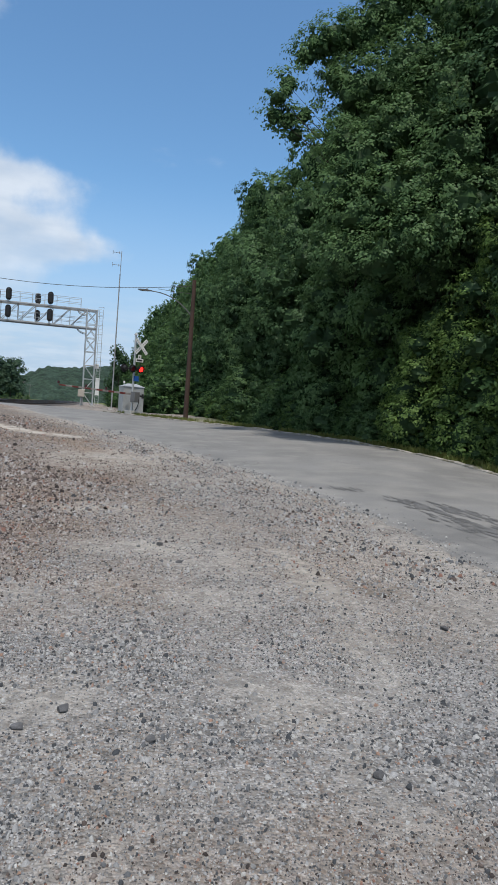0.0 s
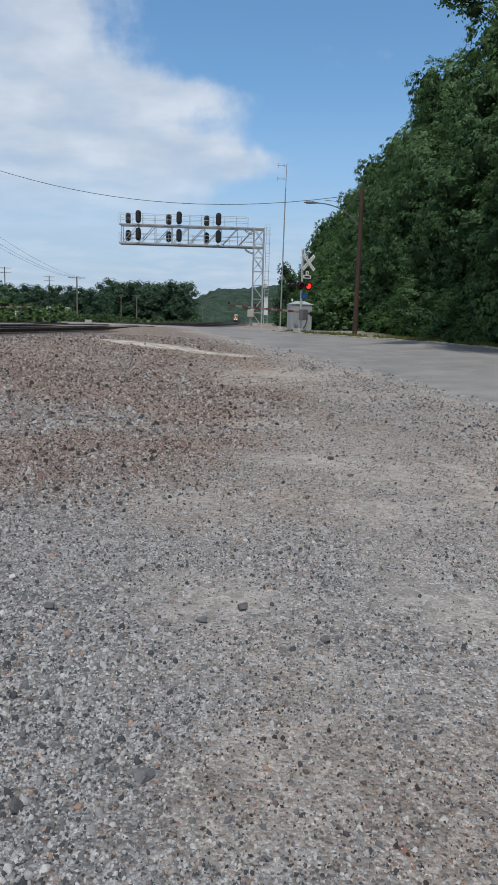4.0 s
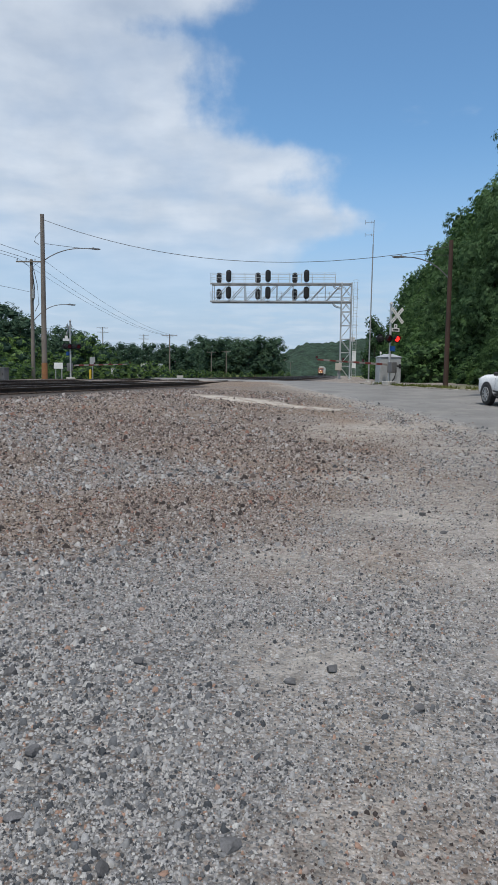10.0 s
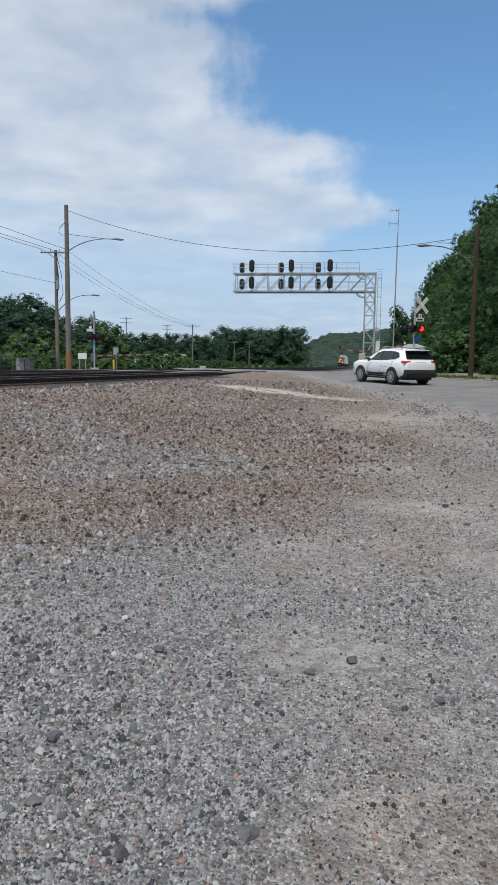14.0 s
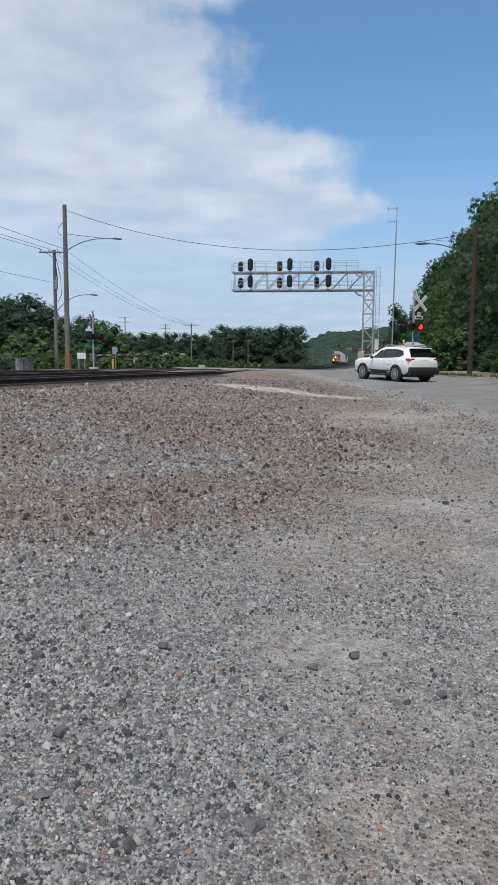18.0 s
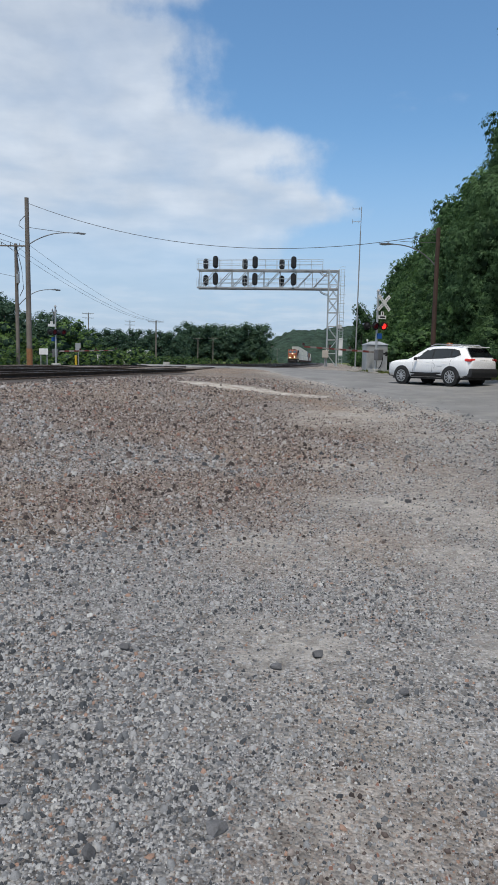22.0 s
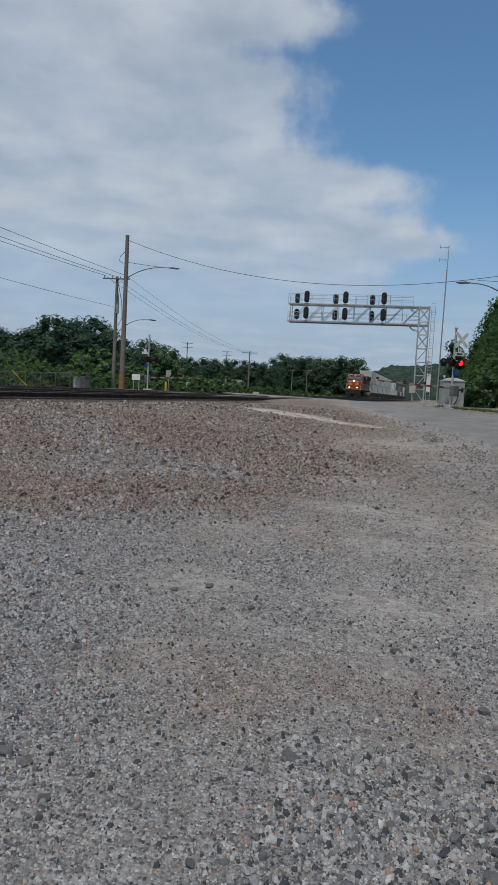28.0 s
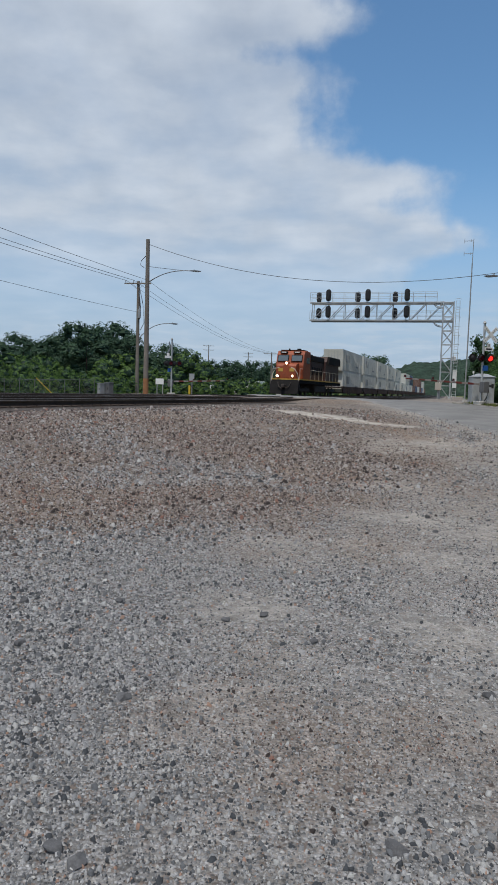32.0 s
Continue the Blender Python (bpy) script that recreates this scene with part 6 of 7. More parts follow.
    part("exhaust", bm, LOCO_BLACK, t)
    bm = bmesh.new()
    prism(bm, [(13.4, 1.7), (13.4, 4.0), (14.0, 4.0), (14.4, 4.62), (20.6, 4.62), (20.9, 4.2), (20.9, 1.7)], -1.3, 1.3)
    part("radiator_housing", bm, ORANGE_DIRTY, t)
    bm = bmesh.new()
    prism(bm, [(14.3, 3.75), (14.6, 4.66), (20.7, 4.66), (21.0, 4.3), (21.0, 3.75)], -1.5, 1.5)
    part("radiator_wings", bm, LOCO_BLACK, t, "black overhanging radiator wings")
    for sx in (-1, 1):
        for k in range(8):
            bm = bmesh.new()
            box(bm, sx * 1.065, 5.95 + k, 2.7, 0.03, 0.86, 1.7, bevel=0.01)
            part("hood_door", bm, ORANGE_DIRTY, t)
        bm = bmesh.new()
        for k in range(5):
            box(bm, sx * 1.085, 8.0 + k * 1.05, 2.75, 0.02, 0.72, 0.85)
        part("side_emblem", bm, LOCO_BLACK, t, "plain dark lettering shapes on the hood")
    return t


def container(parent_m, mat, z, length, label):
    t = thing("container", parent_m, label, "container", "stacked containers")
    w, h = 2.58, 2.85
    bm = bmesh.new()
    box(bm, 0, 0, z + h / 2, w, length, h, bevel=0.03)
    body = part("body", bm, mat, t)
    for sx in (-1, 1):
        bm = bmesh.new()
        for k in range(17):
            box(bm, sx * (w / 2 + 0.012), -length / 2 + (k + 0.5) * length / 17, z + h / 2, 0.03, 0.1, h - 0.3)
        p = part("side_ribs", bm, mat, t)
        p["kind"] = "stuff"
        for y, hz, wy, wz in [(-length * 0.33 + k * 0.95, h * 0.6, 0.62, 1.0) for k in range(3)] + [(length * 0.2, h * 0.3, 2.4, 0.25)]:
            bm = bmesh.new()
            box(bm, sx * (w / 2 + 0.03), y, z + hz, 0.01, wy, wz)
            part("side_mark", bm, MARK, t, "plain dark lettering shape")
    for sx in (-1, 1):
        for yy in (-length / 2 + 0.09, length / 2 - 0.09, -6.0, 6.0):
            bm = bmesh.new()
            box(bm, sx * (w / 2 - 0.06), yy, z + h / 2, 0.16, 0.16, h + 0.02)
            part("corner_post", bm, mat, t)
    bm = bmesh.new()
    for k in (-0.6, -0.2, 0.2, 0.6):
        tube(bm, (k, -length / 2 - 0.03, z + 0.1), (k, -length / 2 - 0.03, z + h - 0.1), 0.025, None, 5)
    part("door_bars", bm, GREY_SIGN, t)
    return t


def build_well_car():
    t = thing("well_car", Matrix(), "dark brown double-stack container well car", "railway wagon", "train of wagons")
    for sx in (-1, 1):
        bm = bmesh.new()
        prism(bm, [(-8.6, 0.95), (-7.6, 0.35), (7.6, 0.35), (8.6, 0.95), (8.6, 1.25), (-8.6, 1.25)], sx * 1.42 - 0.06, sx * 1.42 + 0.06)
        part("side_sill", bm, WELL, t)
        bm = bmesh.new()
        for k in range(15):
            box(bm, sx * 1.5, -7.35 + k * 1.05, 0.8, 0.06, 0.12, 0.85)
        p = part("sill_ribs", bm, WELL, t)
        p["kind"] = "stuff"
    bm = bmesh.new()
    box(bm, 0, 0, 0.38, 2.75, 15.4, 0.1)
    part("well_floor", bm, WELL, t)
    for s in (-1, 1):
        bm = bmesh.new()
        box(bm, 0, s * 8.4, 1.12, 2.7, 1.4, 0.2, bevel=0.03)
        part("end_platform", bm, WELL, t)
    bogie(t, 8.75, 2, 1.78)
    return t


LOCO = build_loco()
WAGON_STEP = 17.6
TRAIN = [(LOCO, 0.0)]
LOADS = [(BOX_WHITE, BOX_WHITE)] * 5 + [(BOX_WHITE, None), (BOX_WHITE, BOX_WHITE), (BOX_WHITE, BOX_BLUE), (BOX_BROWN, None), (BOX_BLUE, None), (BOX_WHITE, None), (BOX_BROWN, BOX_BROWN), (BOX_BLUE, None), (BOX_WHITE, BOX_WHITE), (BOX_BROWN, None)]
PROTO = build_well_car()
BOXES = {}
for k, load in enumerate(LOADS):
    wagon = PROTO if k == 0 else copy_thing(PROTO, Matrix())
    TRAIN.append((wagon, 22.6 + k * WAGON_STEP))
    for level, mat in enumerate(load):
        if mat is None:
            continue
        key = (mat.name, level)
        label = {"container_white": "white freight container with dark lettering shapes", "container_brown": "brown freight container with dark lettering shapes", "container_blue": "dull blue freight container with dark lettering shapes"}[mat.name]
        if key in BOXES:
            c = copy_thing(BOXES[key], Matrix())
        else:
            c = BOXES[key] = container(Matrix(), mat, 0.45 + level * 2.88, 16.1 if level else 15.2, label)
        TRAIN.append((c, 22.6 + k * WAGON_STEP))


# ---- the white car ----
CAR_WHITE = material("car_white", (0.82, 0.82, 0.82), 0.25, vary=0.03, scale=2, fine=30, bump=0, spec=0.6)
CAR_BLACK = material("car_cladding", (0.022, 0.022, 0.023), 0.6, vary=0.15, scale=4, fine=60, bump=0.03)
CAR_GLASS = material("car_glass", (0.016, 0.02, 0.023), 0.08, vary=0.1, bump=0, spec=0.7)
TAIL_RED = material("tail_lamp", (0.20, 0.012, 0.012), 0.25, vary=0.1, bump=0)
BRAKE_LIT = glow_material("lit_brake_lamp", (0.5, 0.02, 0.015), 0.25)
ALLOY = material("alloy_wheel", (0.55, 0.56, 0.57), 0.35, metal=0.8, vary=0.1, bump=0)
TYRE = material("tyre", (0.022, 0.022, 0.022), 0.85, vary=0.2, scale=8, fine=60, bump=0.2)
AMBER = material("amber_beacon", (0.30, 0.09, 0.02), 0.3, vary=0.1, bump=0)
CHROME = material("roof_rail", (0.5, 0.51, 0.52), 0.3, metal=0.8, vary=0.05, bump=0)


def build_car():
    """Local +y is forward, the middle of the rear axle on the ground is the origin."""
    t = thing("car", Matrix(), "white mid-size sport utility car with dark glass and black lower cladding", "car")
    # stations: y, half width at waist, sill, waist, top, half width at top
    st = [(-0.98, 0.70, 0.50, 0.85, 0.98, 0.66), (-0.93, 0.84, 0.42, 0.95, 1.10, 0.76), (-0.78, 0.905, 0.36, 1.02, 1.22, 0.74), (-0.60, 0.92, 0.34, 1.04, 1.46, 0.66), (-0.40, 0.925, 0.33, 1.05, 1.585, 0.645), (0.1, 0.93, 0.32, 1.05, 1.65, 0.65),
          (0.7, 0.93, 0.32, 1.04, 1.67, 0.655), (1.25, 0.93, 0.32, 1.03, 1.655, 0.65), (1.6, 0.93, 0.32, 1.02, 1.58, 0.64), (1.95, 0.93, 0.32, 1.01, 1.40, 0.66), (2.3, 0.93, 0.32, 1.0, 1.19, 0.72), (2.5, 0.93, 0.33, 0.99, 1.09, 0.78),
          (2.85, 0.925, 0.34, 0.985, 1.075, 0.79), (3.2, 0.915, 0.35, 0.965, 1.045, 0.77), (3.45, 0.89, 0.36, 0.93, 1.0, 0.73), (3.58, 0.83, 0.38, 0.88, 0.94, 0.66), (3.66, 0.72, 0.42, 0.79, 0.83, 0.56)]

    def section(y, w, lo, waist, top, wt):
        half = [(w * 0.90, lo), (w * 0.985, lo + 0.12), (w, 0.5 * (lo + waist)), (w * 0.985, waist - 0.05), (w * 0.955, waist), (wt + (w * 0.955 - wt) * 0.12, top - (top - waist) * 0.12), (wt * 0.86, top - 0.005), (0, top + 0.015)]
        return [(x, z) for x, z in half] + [(-x, z) for x, z in half[-2::-1]]

    bm = bmesh.new()
    rings = [[bm.verts.new((x, s[0], z)) for x, z in section(*s)] for s in st]
    for a, b in zip(rings, rings[1:]):
        for j in range(len(a) - 1):
            bm.faces.new((a[j], a[j + 1], b[j + 1], b[j]))
        bm.faces.new((a[-1], a[0], b[0], b[-1]))
    bm.faces.new(rings[0][::-1])
    bm.faces.new(rings[-1])
    part("body", bm, CAR_WHITE, t, "white painted body", True)

    def on_side(y, z, out=0.012):
        """A point on the flank or the window line, for the right side."""
        for s, e in zip(st, st[1:]):
            if s[0] <= y <= e[0]:
                k = (y - s[0]) / (e[0] - s[0])
                v = [s[i] + (e[i] - s[i]) * k for i in range(6)]
                sec = section(*v)[:8]
                for (x1, z1), (x2, z2) in zip(sec, sec[1:]):
                    if z1 <= z <= z2:
                        return x1 + (x2 - x1) * (z - z1) / (z2 - z1 + 1e-9) + out
                return sec[6][0] + out
        return 0.6

    def panel(name, outline, mat, out=0.012, parent=None, label="", steps=3):
        for sx in (-1, 1):
            bm = bmesh.new()
            cy, cz = sum(p[0] for p in outline) / len(outline), sum(p[1] for p in outline) / len(outline)
            n = len(outline)
            rings = []
            for f in (1.0, 0.66, 0.33):
                rings.append([bm.verts.new((sx * on_side(cy + (y - cy) * f, cz + (z - cz) * f, out), cy + (y - cy) * f, cz + (z - cz) * f)) for y, z in outline])
            mid = bm.verts.new((sx * on_side(cy, cz, out), cy, cz))
            for a, b in zip(rings, rings[1:]):
                for j in range(n):
                    bm.faces.new((a[j], a[(j + 1) % n], b[(j + 1) % n], b[j]))
            for j in range(n):
                bm.faces.new((rings[-1][j], rings[-1][(j + 1) % n], mid))
            part(name, bm, mat, parent or t, label)

    panel("window_band", [(-0.40, 1.27), (-0.12, 1.17), (0.5, 1.125), (1.2, 1.10), (2.04, 1.075), (1.82, 1.255), (1.46, 1.475), (1.0, 1.54), (0.4, 1.545), (0.0, 1.52), (-0.26, 1.46)], CAR_BLACK, 0.008, label="gloss black window surround")
    panel("front_window", [(1.06, 1.125), (1.55, 1.115), (1.93, 1.105), (1.74, 1.26), (1.42, 1.455), (1.06, 1.515)], CAR_GLASS, 0.014, label="dark tinted side window")
    panel("rear_window", [(0.10, 1.17), (0.5, 1.15), (0.98, 1.13), (0.98, 1.52), (0.5, 1.525), (0.12, 1.50)], CAR_GLASS, 0.014, label="dark tinted side window")
    panel("quarter_window", [(-0.30, 1.265), (0.03, 1.18), (0.03, 1.49), (-0.2, 1.435)], CAR_GLASS, 0.014, label="dark tinted side window")
    panel("sill_cladding", [(-0.1 + 0.62, 0.335), (2.2, 0.335), (2.2, 0.53), (1.3, 0.515), (0.5, 0.53)], CAR_BLACK, 0.02)
    panel("door_line", [(0.98, 0.55), (0.995, 0.55), (0.995, 1.05), (0.98, 1.05)], CAR_BLACK, 0.004)
    panel("rear_door_line", [(0.12, 0.62), (0.135, 0.62), (0.02, 1.08), (0.005, 1.08)], CAR_BLACK, 0.004)
    panel("front_door_line", [(2.05, 0.55), (2.065, 0.55), (2.09, 1.02), (2.075, 1.02)], CAR_BLACK, 0.004)
    panel("door_handle", [(1.1, 0.93), (1.32, 0.93), (1.32, 0.97), (1.1, 0.97)], CAR_WHITE, 0.03)
    panel("rear_door_handle", [(0.22, 0.95), (0.44, 0.95), (0.44, 0.99), (0.22, 0.99)], CAR_WHITE, 0.03)
    panel("door_mark", [(0.80, 0.80), (0.82, 0.80), (0.93, 0.92), (0.905, 0.92)], GREY_SIGN, 0.006, label="thin grey emblem stroke on the doors")
    panel("door_mark", [(0.905, 0.69), (0.93, 0.69), (0.82, 0.80), (0.80, 0.80)], GREY_SIGN, 0.006)
    panel("letter_bar", [(0.45, 0.79), (0.74, 0.79), (0.74, 0.815), (0.45, 0.815)], GREY_SIGN, 0.006)
    # screens
    bm = bmesh.new()
    vs = [bm.verts.new(p) for p in ((-0.72, -0.86, 1.19), (0.72, -0.86, 1.19), (0.61, -0.56, 1.57), (-0.61, -0.56, 1.57))]
    bm.faces.new(vs)
    bmesh.ops.solidify(bm, geom=list(bm.faces), thickness=0.03)
    part("rear_screen", bm, CAR_GLASS, t, "dark rear window")
    bm = bmesh.new()
    vs = [bm.verts.new(p) for p in ((-0.72, 2.34, 1.16), (0.72, 2.34, 1.16), (0.58, 1.62, 1.59), (-0.58, 1.62, 1.59))]
    bm.faces.new(vs)
    bmesh.ops.solidify(bm, geom=list(bm.faces), thickness=0.03)
    part("windscreen", bm, CAR_GLASS, t)
    bm = bmesh.new()
    box(bm, 0, -0.62, 1.60, 1.16, 0.30, 0.035, bevel=0.012)
    part("roof_spoiler", bm, CAR_WHITE, t)
    # bumpers and lamps
    bm = bmesh.new()
    prism(bm, [(-0.55, 0.34), (-1.0, 0.36), (-1.05, 0.55), (-1.0, 0.72), (-0.6, 0.72)], -0.86, 0.86)
    bmesh.ops.bevel(bm, geom=list(bm.edges), offset=0.035, segments=2, profile=0.5, affect="EDGES")
    part("rear_bumper", bm, CAR_BLACK, t, "black rear bumper")
    bm = bmesh.new()
    prism(bm, [(3.3, 0.30), (3.66, 0.34), (3.70, 0.48), (3.62, 0.56), (3.3, 0.56)], -0.74, 0.74)
    bmesh.ops.bevel(bm, geom=list(bm.edges), offset=0.03, segments=2, profile=0.5, affect="EDGES")
    part("front_bumper", bm, CAR_BLACK, t)
    for sx in (-1, 1):
        bm = bmesh.new()
        box(bm, sx * 0.715, -0.80, 1.06, 0.36, 0.30, 0.12, Matrix(), 0.035)
        part("tail_lamp", bm, BRAKE_LIT if sx < 0 else TAIL_RED, t, "red tail lamp")
        bm = bmesh.new()
        box(bm, sx * 0.70, 3.50, 0.885, 0.3, 0.2, 0.075, Matrix(), 0.02)
        part("headlamp", bm, LENS_GREY, t)
        bm = bmesh.new()
        box(bm, sx * 1.0, 1.86, 1.11, 0.17, 0.1, 0.14, Matrix(), 0.03)
        part("wing_mirror", bm, CAR_BLACK, t)
        bm = bmesh.new()
        bent_tube(bm, [(sx * 0.6, -0.35, 1.62), (sx * 0.6, -0.2, 1.70), (sx * 0.6, 1.1, 1.735), (sx * 0.6, 1.35, 1.66)], 0.022)
        part("roof_rail", bm, CHROME, t)
        for y in (0.0, 2.7):
            bm = bmesh.new()
            pts = [(0.455 * math.cos(a), 0.36 + 0.455 * math.sin(a)) for a in np.linspace(-0.12, math.pi + 0.12, 15)]
            inn = [(0.33 * math.cos(a), 0.36 + 0.33 * math.sin(a)) for a in np.linspace(math.pi + 0.12, -0.12, 15)]
            loop = [(y + a, b) for a, b in pts + inn]
            prism(bm, loop, sx * 0.78, sx * 0.952)
            part("wheel_arch", bm, CAR_BLACK, t, "black wheel-arch cladding")
            bm = bmesh.new()
            tube(bm, (sx * 0.74, y, 0.37), (sx * 0.935, y, 0.37), 0.40, None, 20)
            part("wheel_well", bm, CAR_BLACK, t)
            w = new("wheel")
            w.parent = t
            w.matrix_basis = pose(sx * 0.84, y, 0.36)
            bm = bmesh.new()
            bmesh.ops.create_cone(bm, cap_ends=True, segments=28, radius1=0.36, radius2=0.36, depth=0.235, matrix=Matrix.Rotation(radians(90), 4, "Y"))
            bmesh.ops.bevel(bm, geom=[e for e in bm.edges if len(e.link_faces) == 2 and any(len(f.verts) > 4 for f in e.link_faces)], offset=0.03, segments=2, profile=0.5, affect="EDGES")
            part("tyre", bm, TYRE, w, "black tyre")
            bm = bmesh.new()
            tube(bm, (sx * 0.10, 0, 0), (sx * 0.121, 0, 0), 0.262, 0.255, 28)
            part("rim_backing", bm, CAR_BLACK, w)
            bm = bmesh.new()
            for k in range(10):
                a = 2 * math.pi * k / 10
                m = Matrix.Rotation(a, 4, "X")
                box(bm, sx * 0.126, 0, 0.135, 0.02, 0.04, 0.22, m, 0.006)
            tube(bm, (sx * 0.115, 0, 0), (sx * 0.14, 0, 0), 0.06, None, 12)
            for k in range(28):
                a = 2 * math.pi * k / 28
                box(bm, sx * 0.124, 0, 0.248, 0.022, 0.058, 0.024, Matrix.Rotation(a, 4, "X"))
            part("rim", bm, ALLOY, w, "ten-spoke alloy rim")
    bm = bmesh.new()
    box(bm, 0, -0.955, 0.90, 0.34, 0.02, 0.16, bevel=0.005)
    plate = part("number_plate", bm, WHITE_SIGN, t)
    bm = bmesh.new()
    box(bm, 0, -0.968, 0.90, 0.24, 0.006, 0.07)
    part("plate_bar", bm, BLACK_BAR, plate)
    bm = bmesh.new()
    box(bm, 0, -0.95, 1.04, 0.5, 0.02, 0.03)
    part("tailgate_trim", bm, CHROME, t)
    bm = bmesh.new()
    box(bm, 0.05, 0.9, 1.745, 0.22, 0.2, 0.13, bevel=0.03)
    part("roof_beacon", bm, AMBER, t, "amber roof beacon")
    bm = bmesh.new()
    box(bm, 0, 1.3, 0.30, 1.5, 4.2, 0.12)
    part("underbody", bm, CAR_BLACK, t)
    return t


CAR = build_car()
CAR.scale = (0.945, 0.945, 0.945)


# ---- beyond the tracks: signs, cabinets, fence, barriers ----
def at_bearing(az, r):
    return r * math.sin(radians(az)), r * math.cos(radians(az))


def sign(az, r, z, w, h, mat, label, posts=1, turn=0.0, bars=0, post_mat=None):
    x, y = at_bearing(az, r)
    g = ground_z(x, y)
    t = thing("road_sign", pose(x, y, g, 0, 0, turn), label, "sign")
    bm = bmesh.new()
    box(bm, 0, 0, z - g, w, 0.02, h, bevel=0.004)
    panel = part("panel", bm, mat, t)
    for k in range(bars):
        bm = bmesh.new()
        box(bm, 0, -0.014, z - g + h * (0.28 - 0.56 * k / max(1, bars - 1)), w * 0.7, 0.006, h * 0.12)
        part("letter_bar", bm, BLACK_BAR, panel)
    for k in range(posts):
        bm = bmesh.new()
        px = 0 if posts == 1 else (k - 0.5) * w * 0.7
        box(bm, px, 0.04, (z - g + h / 2) / 2 - 0.1, 0.06, 0.04, z - g + h / 2 + 0.2)
        part("post", bm, post_mat or GALV_DULL, t)
    return t


sign(-21.1, 55.0, 1.93, 0.86, 0.46, WHITE_SIGN, "white board on two posts beside the crossing", 2, -20, 0)
sign(-18.45, 58.0, 2.35, 0.5, 0.68, GREY_SIGN, "grey metal sign seen from behind on a post", 1, -15)
sign(-16.8, 62.0, 1.55, 0.4, 0.5, WHITE_SIGN, "small pale sign on a short post", 1, -15, 2)
sign(-14.8, 70.0, 1.2, 0.4, 0.42, WHITE_SIGN, "small low white marker sign", 1, -12, 1)


def build_bollard(az, r, h, label):
    x, y = at_bearing(az, r)
    t = thing("bollard", pose(x, y, ground_z(x, y)), label, "bollard")
    bm = bmesh.new()
    tube(bm, (0, 0, -0.2), (0, 0, h), 0.09, None, 12)
    tube(bm, (0, 0, h), (0, 0, h + 0.05), 0.09, 0.03, 12)
    part("post", bm, YELLOW, t)


build_bollard(-18.62, 57.0, 1.1, "yellow painted steel bollard by the crossing")


def build_cabinet(az, r, w, h, mat, label, z0=0.0):
    x, y = at_bearing(az, r)
    t = thing("equipment_cabinet", pose(x, y, ground_z(x, y) + z0, 0, 0, -20), label, "cabinet")
    bm = bmesh.new()
    box(bm, 0, 0, h / 2, w, 0.45, h, bevel=0.02)
    part("body", bm, mat, t)
    bm = bmesh.new()
    box(bm, 0, 0, h + 0.02, w + 0.06, 0.52, 0.05, bevel=0.01)
    part("lid", bm, mat, t)
    bm = bmesh.new()
    box(bm, 0, -0.235, h / 2, w * 0.82, 0.02, h * 0.8, bevel=0.006)
    d = part("door", bm, mat, t)
    bm = bmesh.new()
    box(bm, w * 0.28, -0.26, h * 0.5, 0.03, 0.03, 0.14)
    part("handle", bm, BLACK, d)


build_cabinet(-25.2, 50.0, 0.46, 0.82, ARM_STEEL, "grey steel trackside cabinet near the fence")
build_cabinet(-25.85, 49.8, 0.3, 0.78, GALV_DULL, "smaller pale grey trackside cabinet near the fence")


def build_fence():
    t = thing("chain_link_fence", Matrix(), "grey chain-link fence with a leaning yellow bar", "fence")
    pts = [at_bearing(az, 49.0 + 0.25 * (az + 26)) for az in np.linspace(-44, -26.4, 16)]
    for x, y in pts:
        bm = bmesh.new()
        tube(bm, (x, y, ground_z(x, y) - 0.2), (x, y, ground_z(x, y) + 1.15), 0.024, None, 6)
        part("post", bm, ARM_STEEL, t)
    for (x0, y0), (x1, y1) in zip(pts, pts[1:]):
        z0, z1 = ground_z(x0, y0), ground_z(x1, y1)
        bm = bmesh.new()
        tube(bm, (x0, y0, z0 + 1.1), (x1, y1, z1 + 1.1), 0.014, None, 5)
        part("top_rail", bm, ARM_STEEL, t)
        bm = bmesh.new()
        for k in range(-5, 15):
            for s in (1, -1):
                a, b = k / 10, k / 10 + s * 0.32
                if min(a, b) < 0 or max(a, b) > 1:
                    continue
                bm_a = (x0 + (x1 - x0) * a, y0 + (y1 - y0) * a, z0 + 0.05)
                bm_b = (x0 + (x1 - x0) * b, y0 + (y1 - y0) * b, z1 + 1.08)
                tube(bm, bm_a, bm_b, 0.0035, None, 3, False)
        p = part("mesh_panel", bm, ARM_STEEL, t)
        p["kind"] = "stuff"
    x0, y0 = at_bearing(-31.0, 48.0)
    x1, y1 = at_bearing(-29.6, 48.0)
    bm = bmesh.new()
    tube(bm, (x0, y0, ground_z(x0, y0) + 1.2), (x1, y1, ground_z(x1, y1)), 0.03, None, 8)
    part("leaning_bar", bm, YELLOW, t, "yellow bar leaning by the fence")


build_fence()


def build_barrier(az, r, w, label):
    x, y = at_bearing(az, r)
    t = thing("concrete_barrier", pose(x, y, ground_z(x, y), 0, 0, 8), label, "barrier", "concrete barriers")
    bm = bmesh.new()
    prism(bm, [(-0.35, 0), (-0.3, 0.18), (-0.12, 0.4), (-0.08, 0.85), (0.08, 0.85), (0.12, 0.4), (0.3, 0.18), (0.35, 0)], -w / 2, w / 2)
    part("barrier_body", bm, CONCRETE, t)


build_barrier(-13.0, 96.0, 1.0, "pale concrete barrier by the far road")
build_barrier(-11.4, 99.0, 0.9, "short pale concrete barrier by the far road")


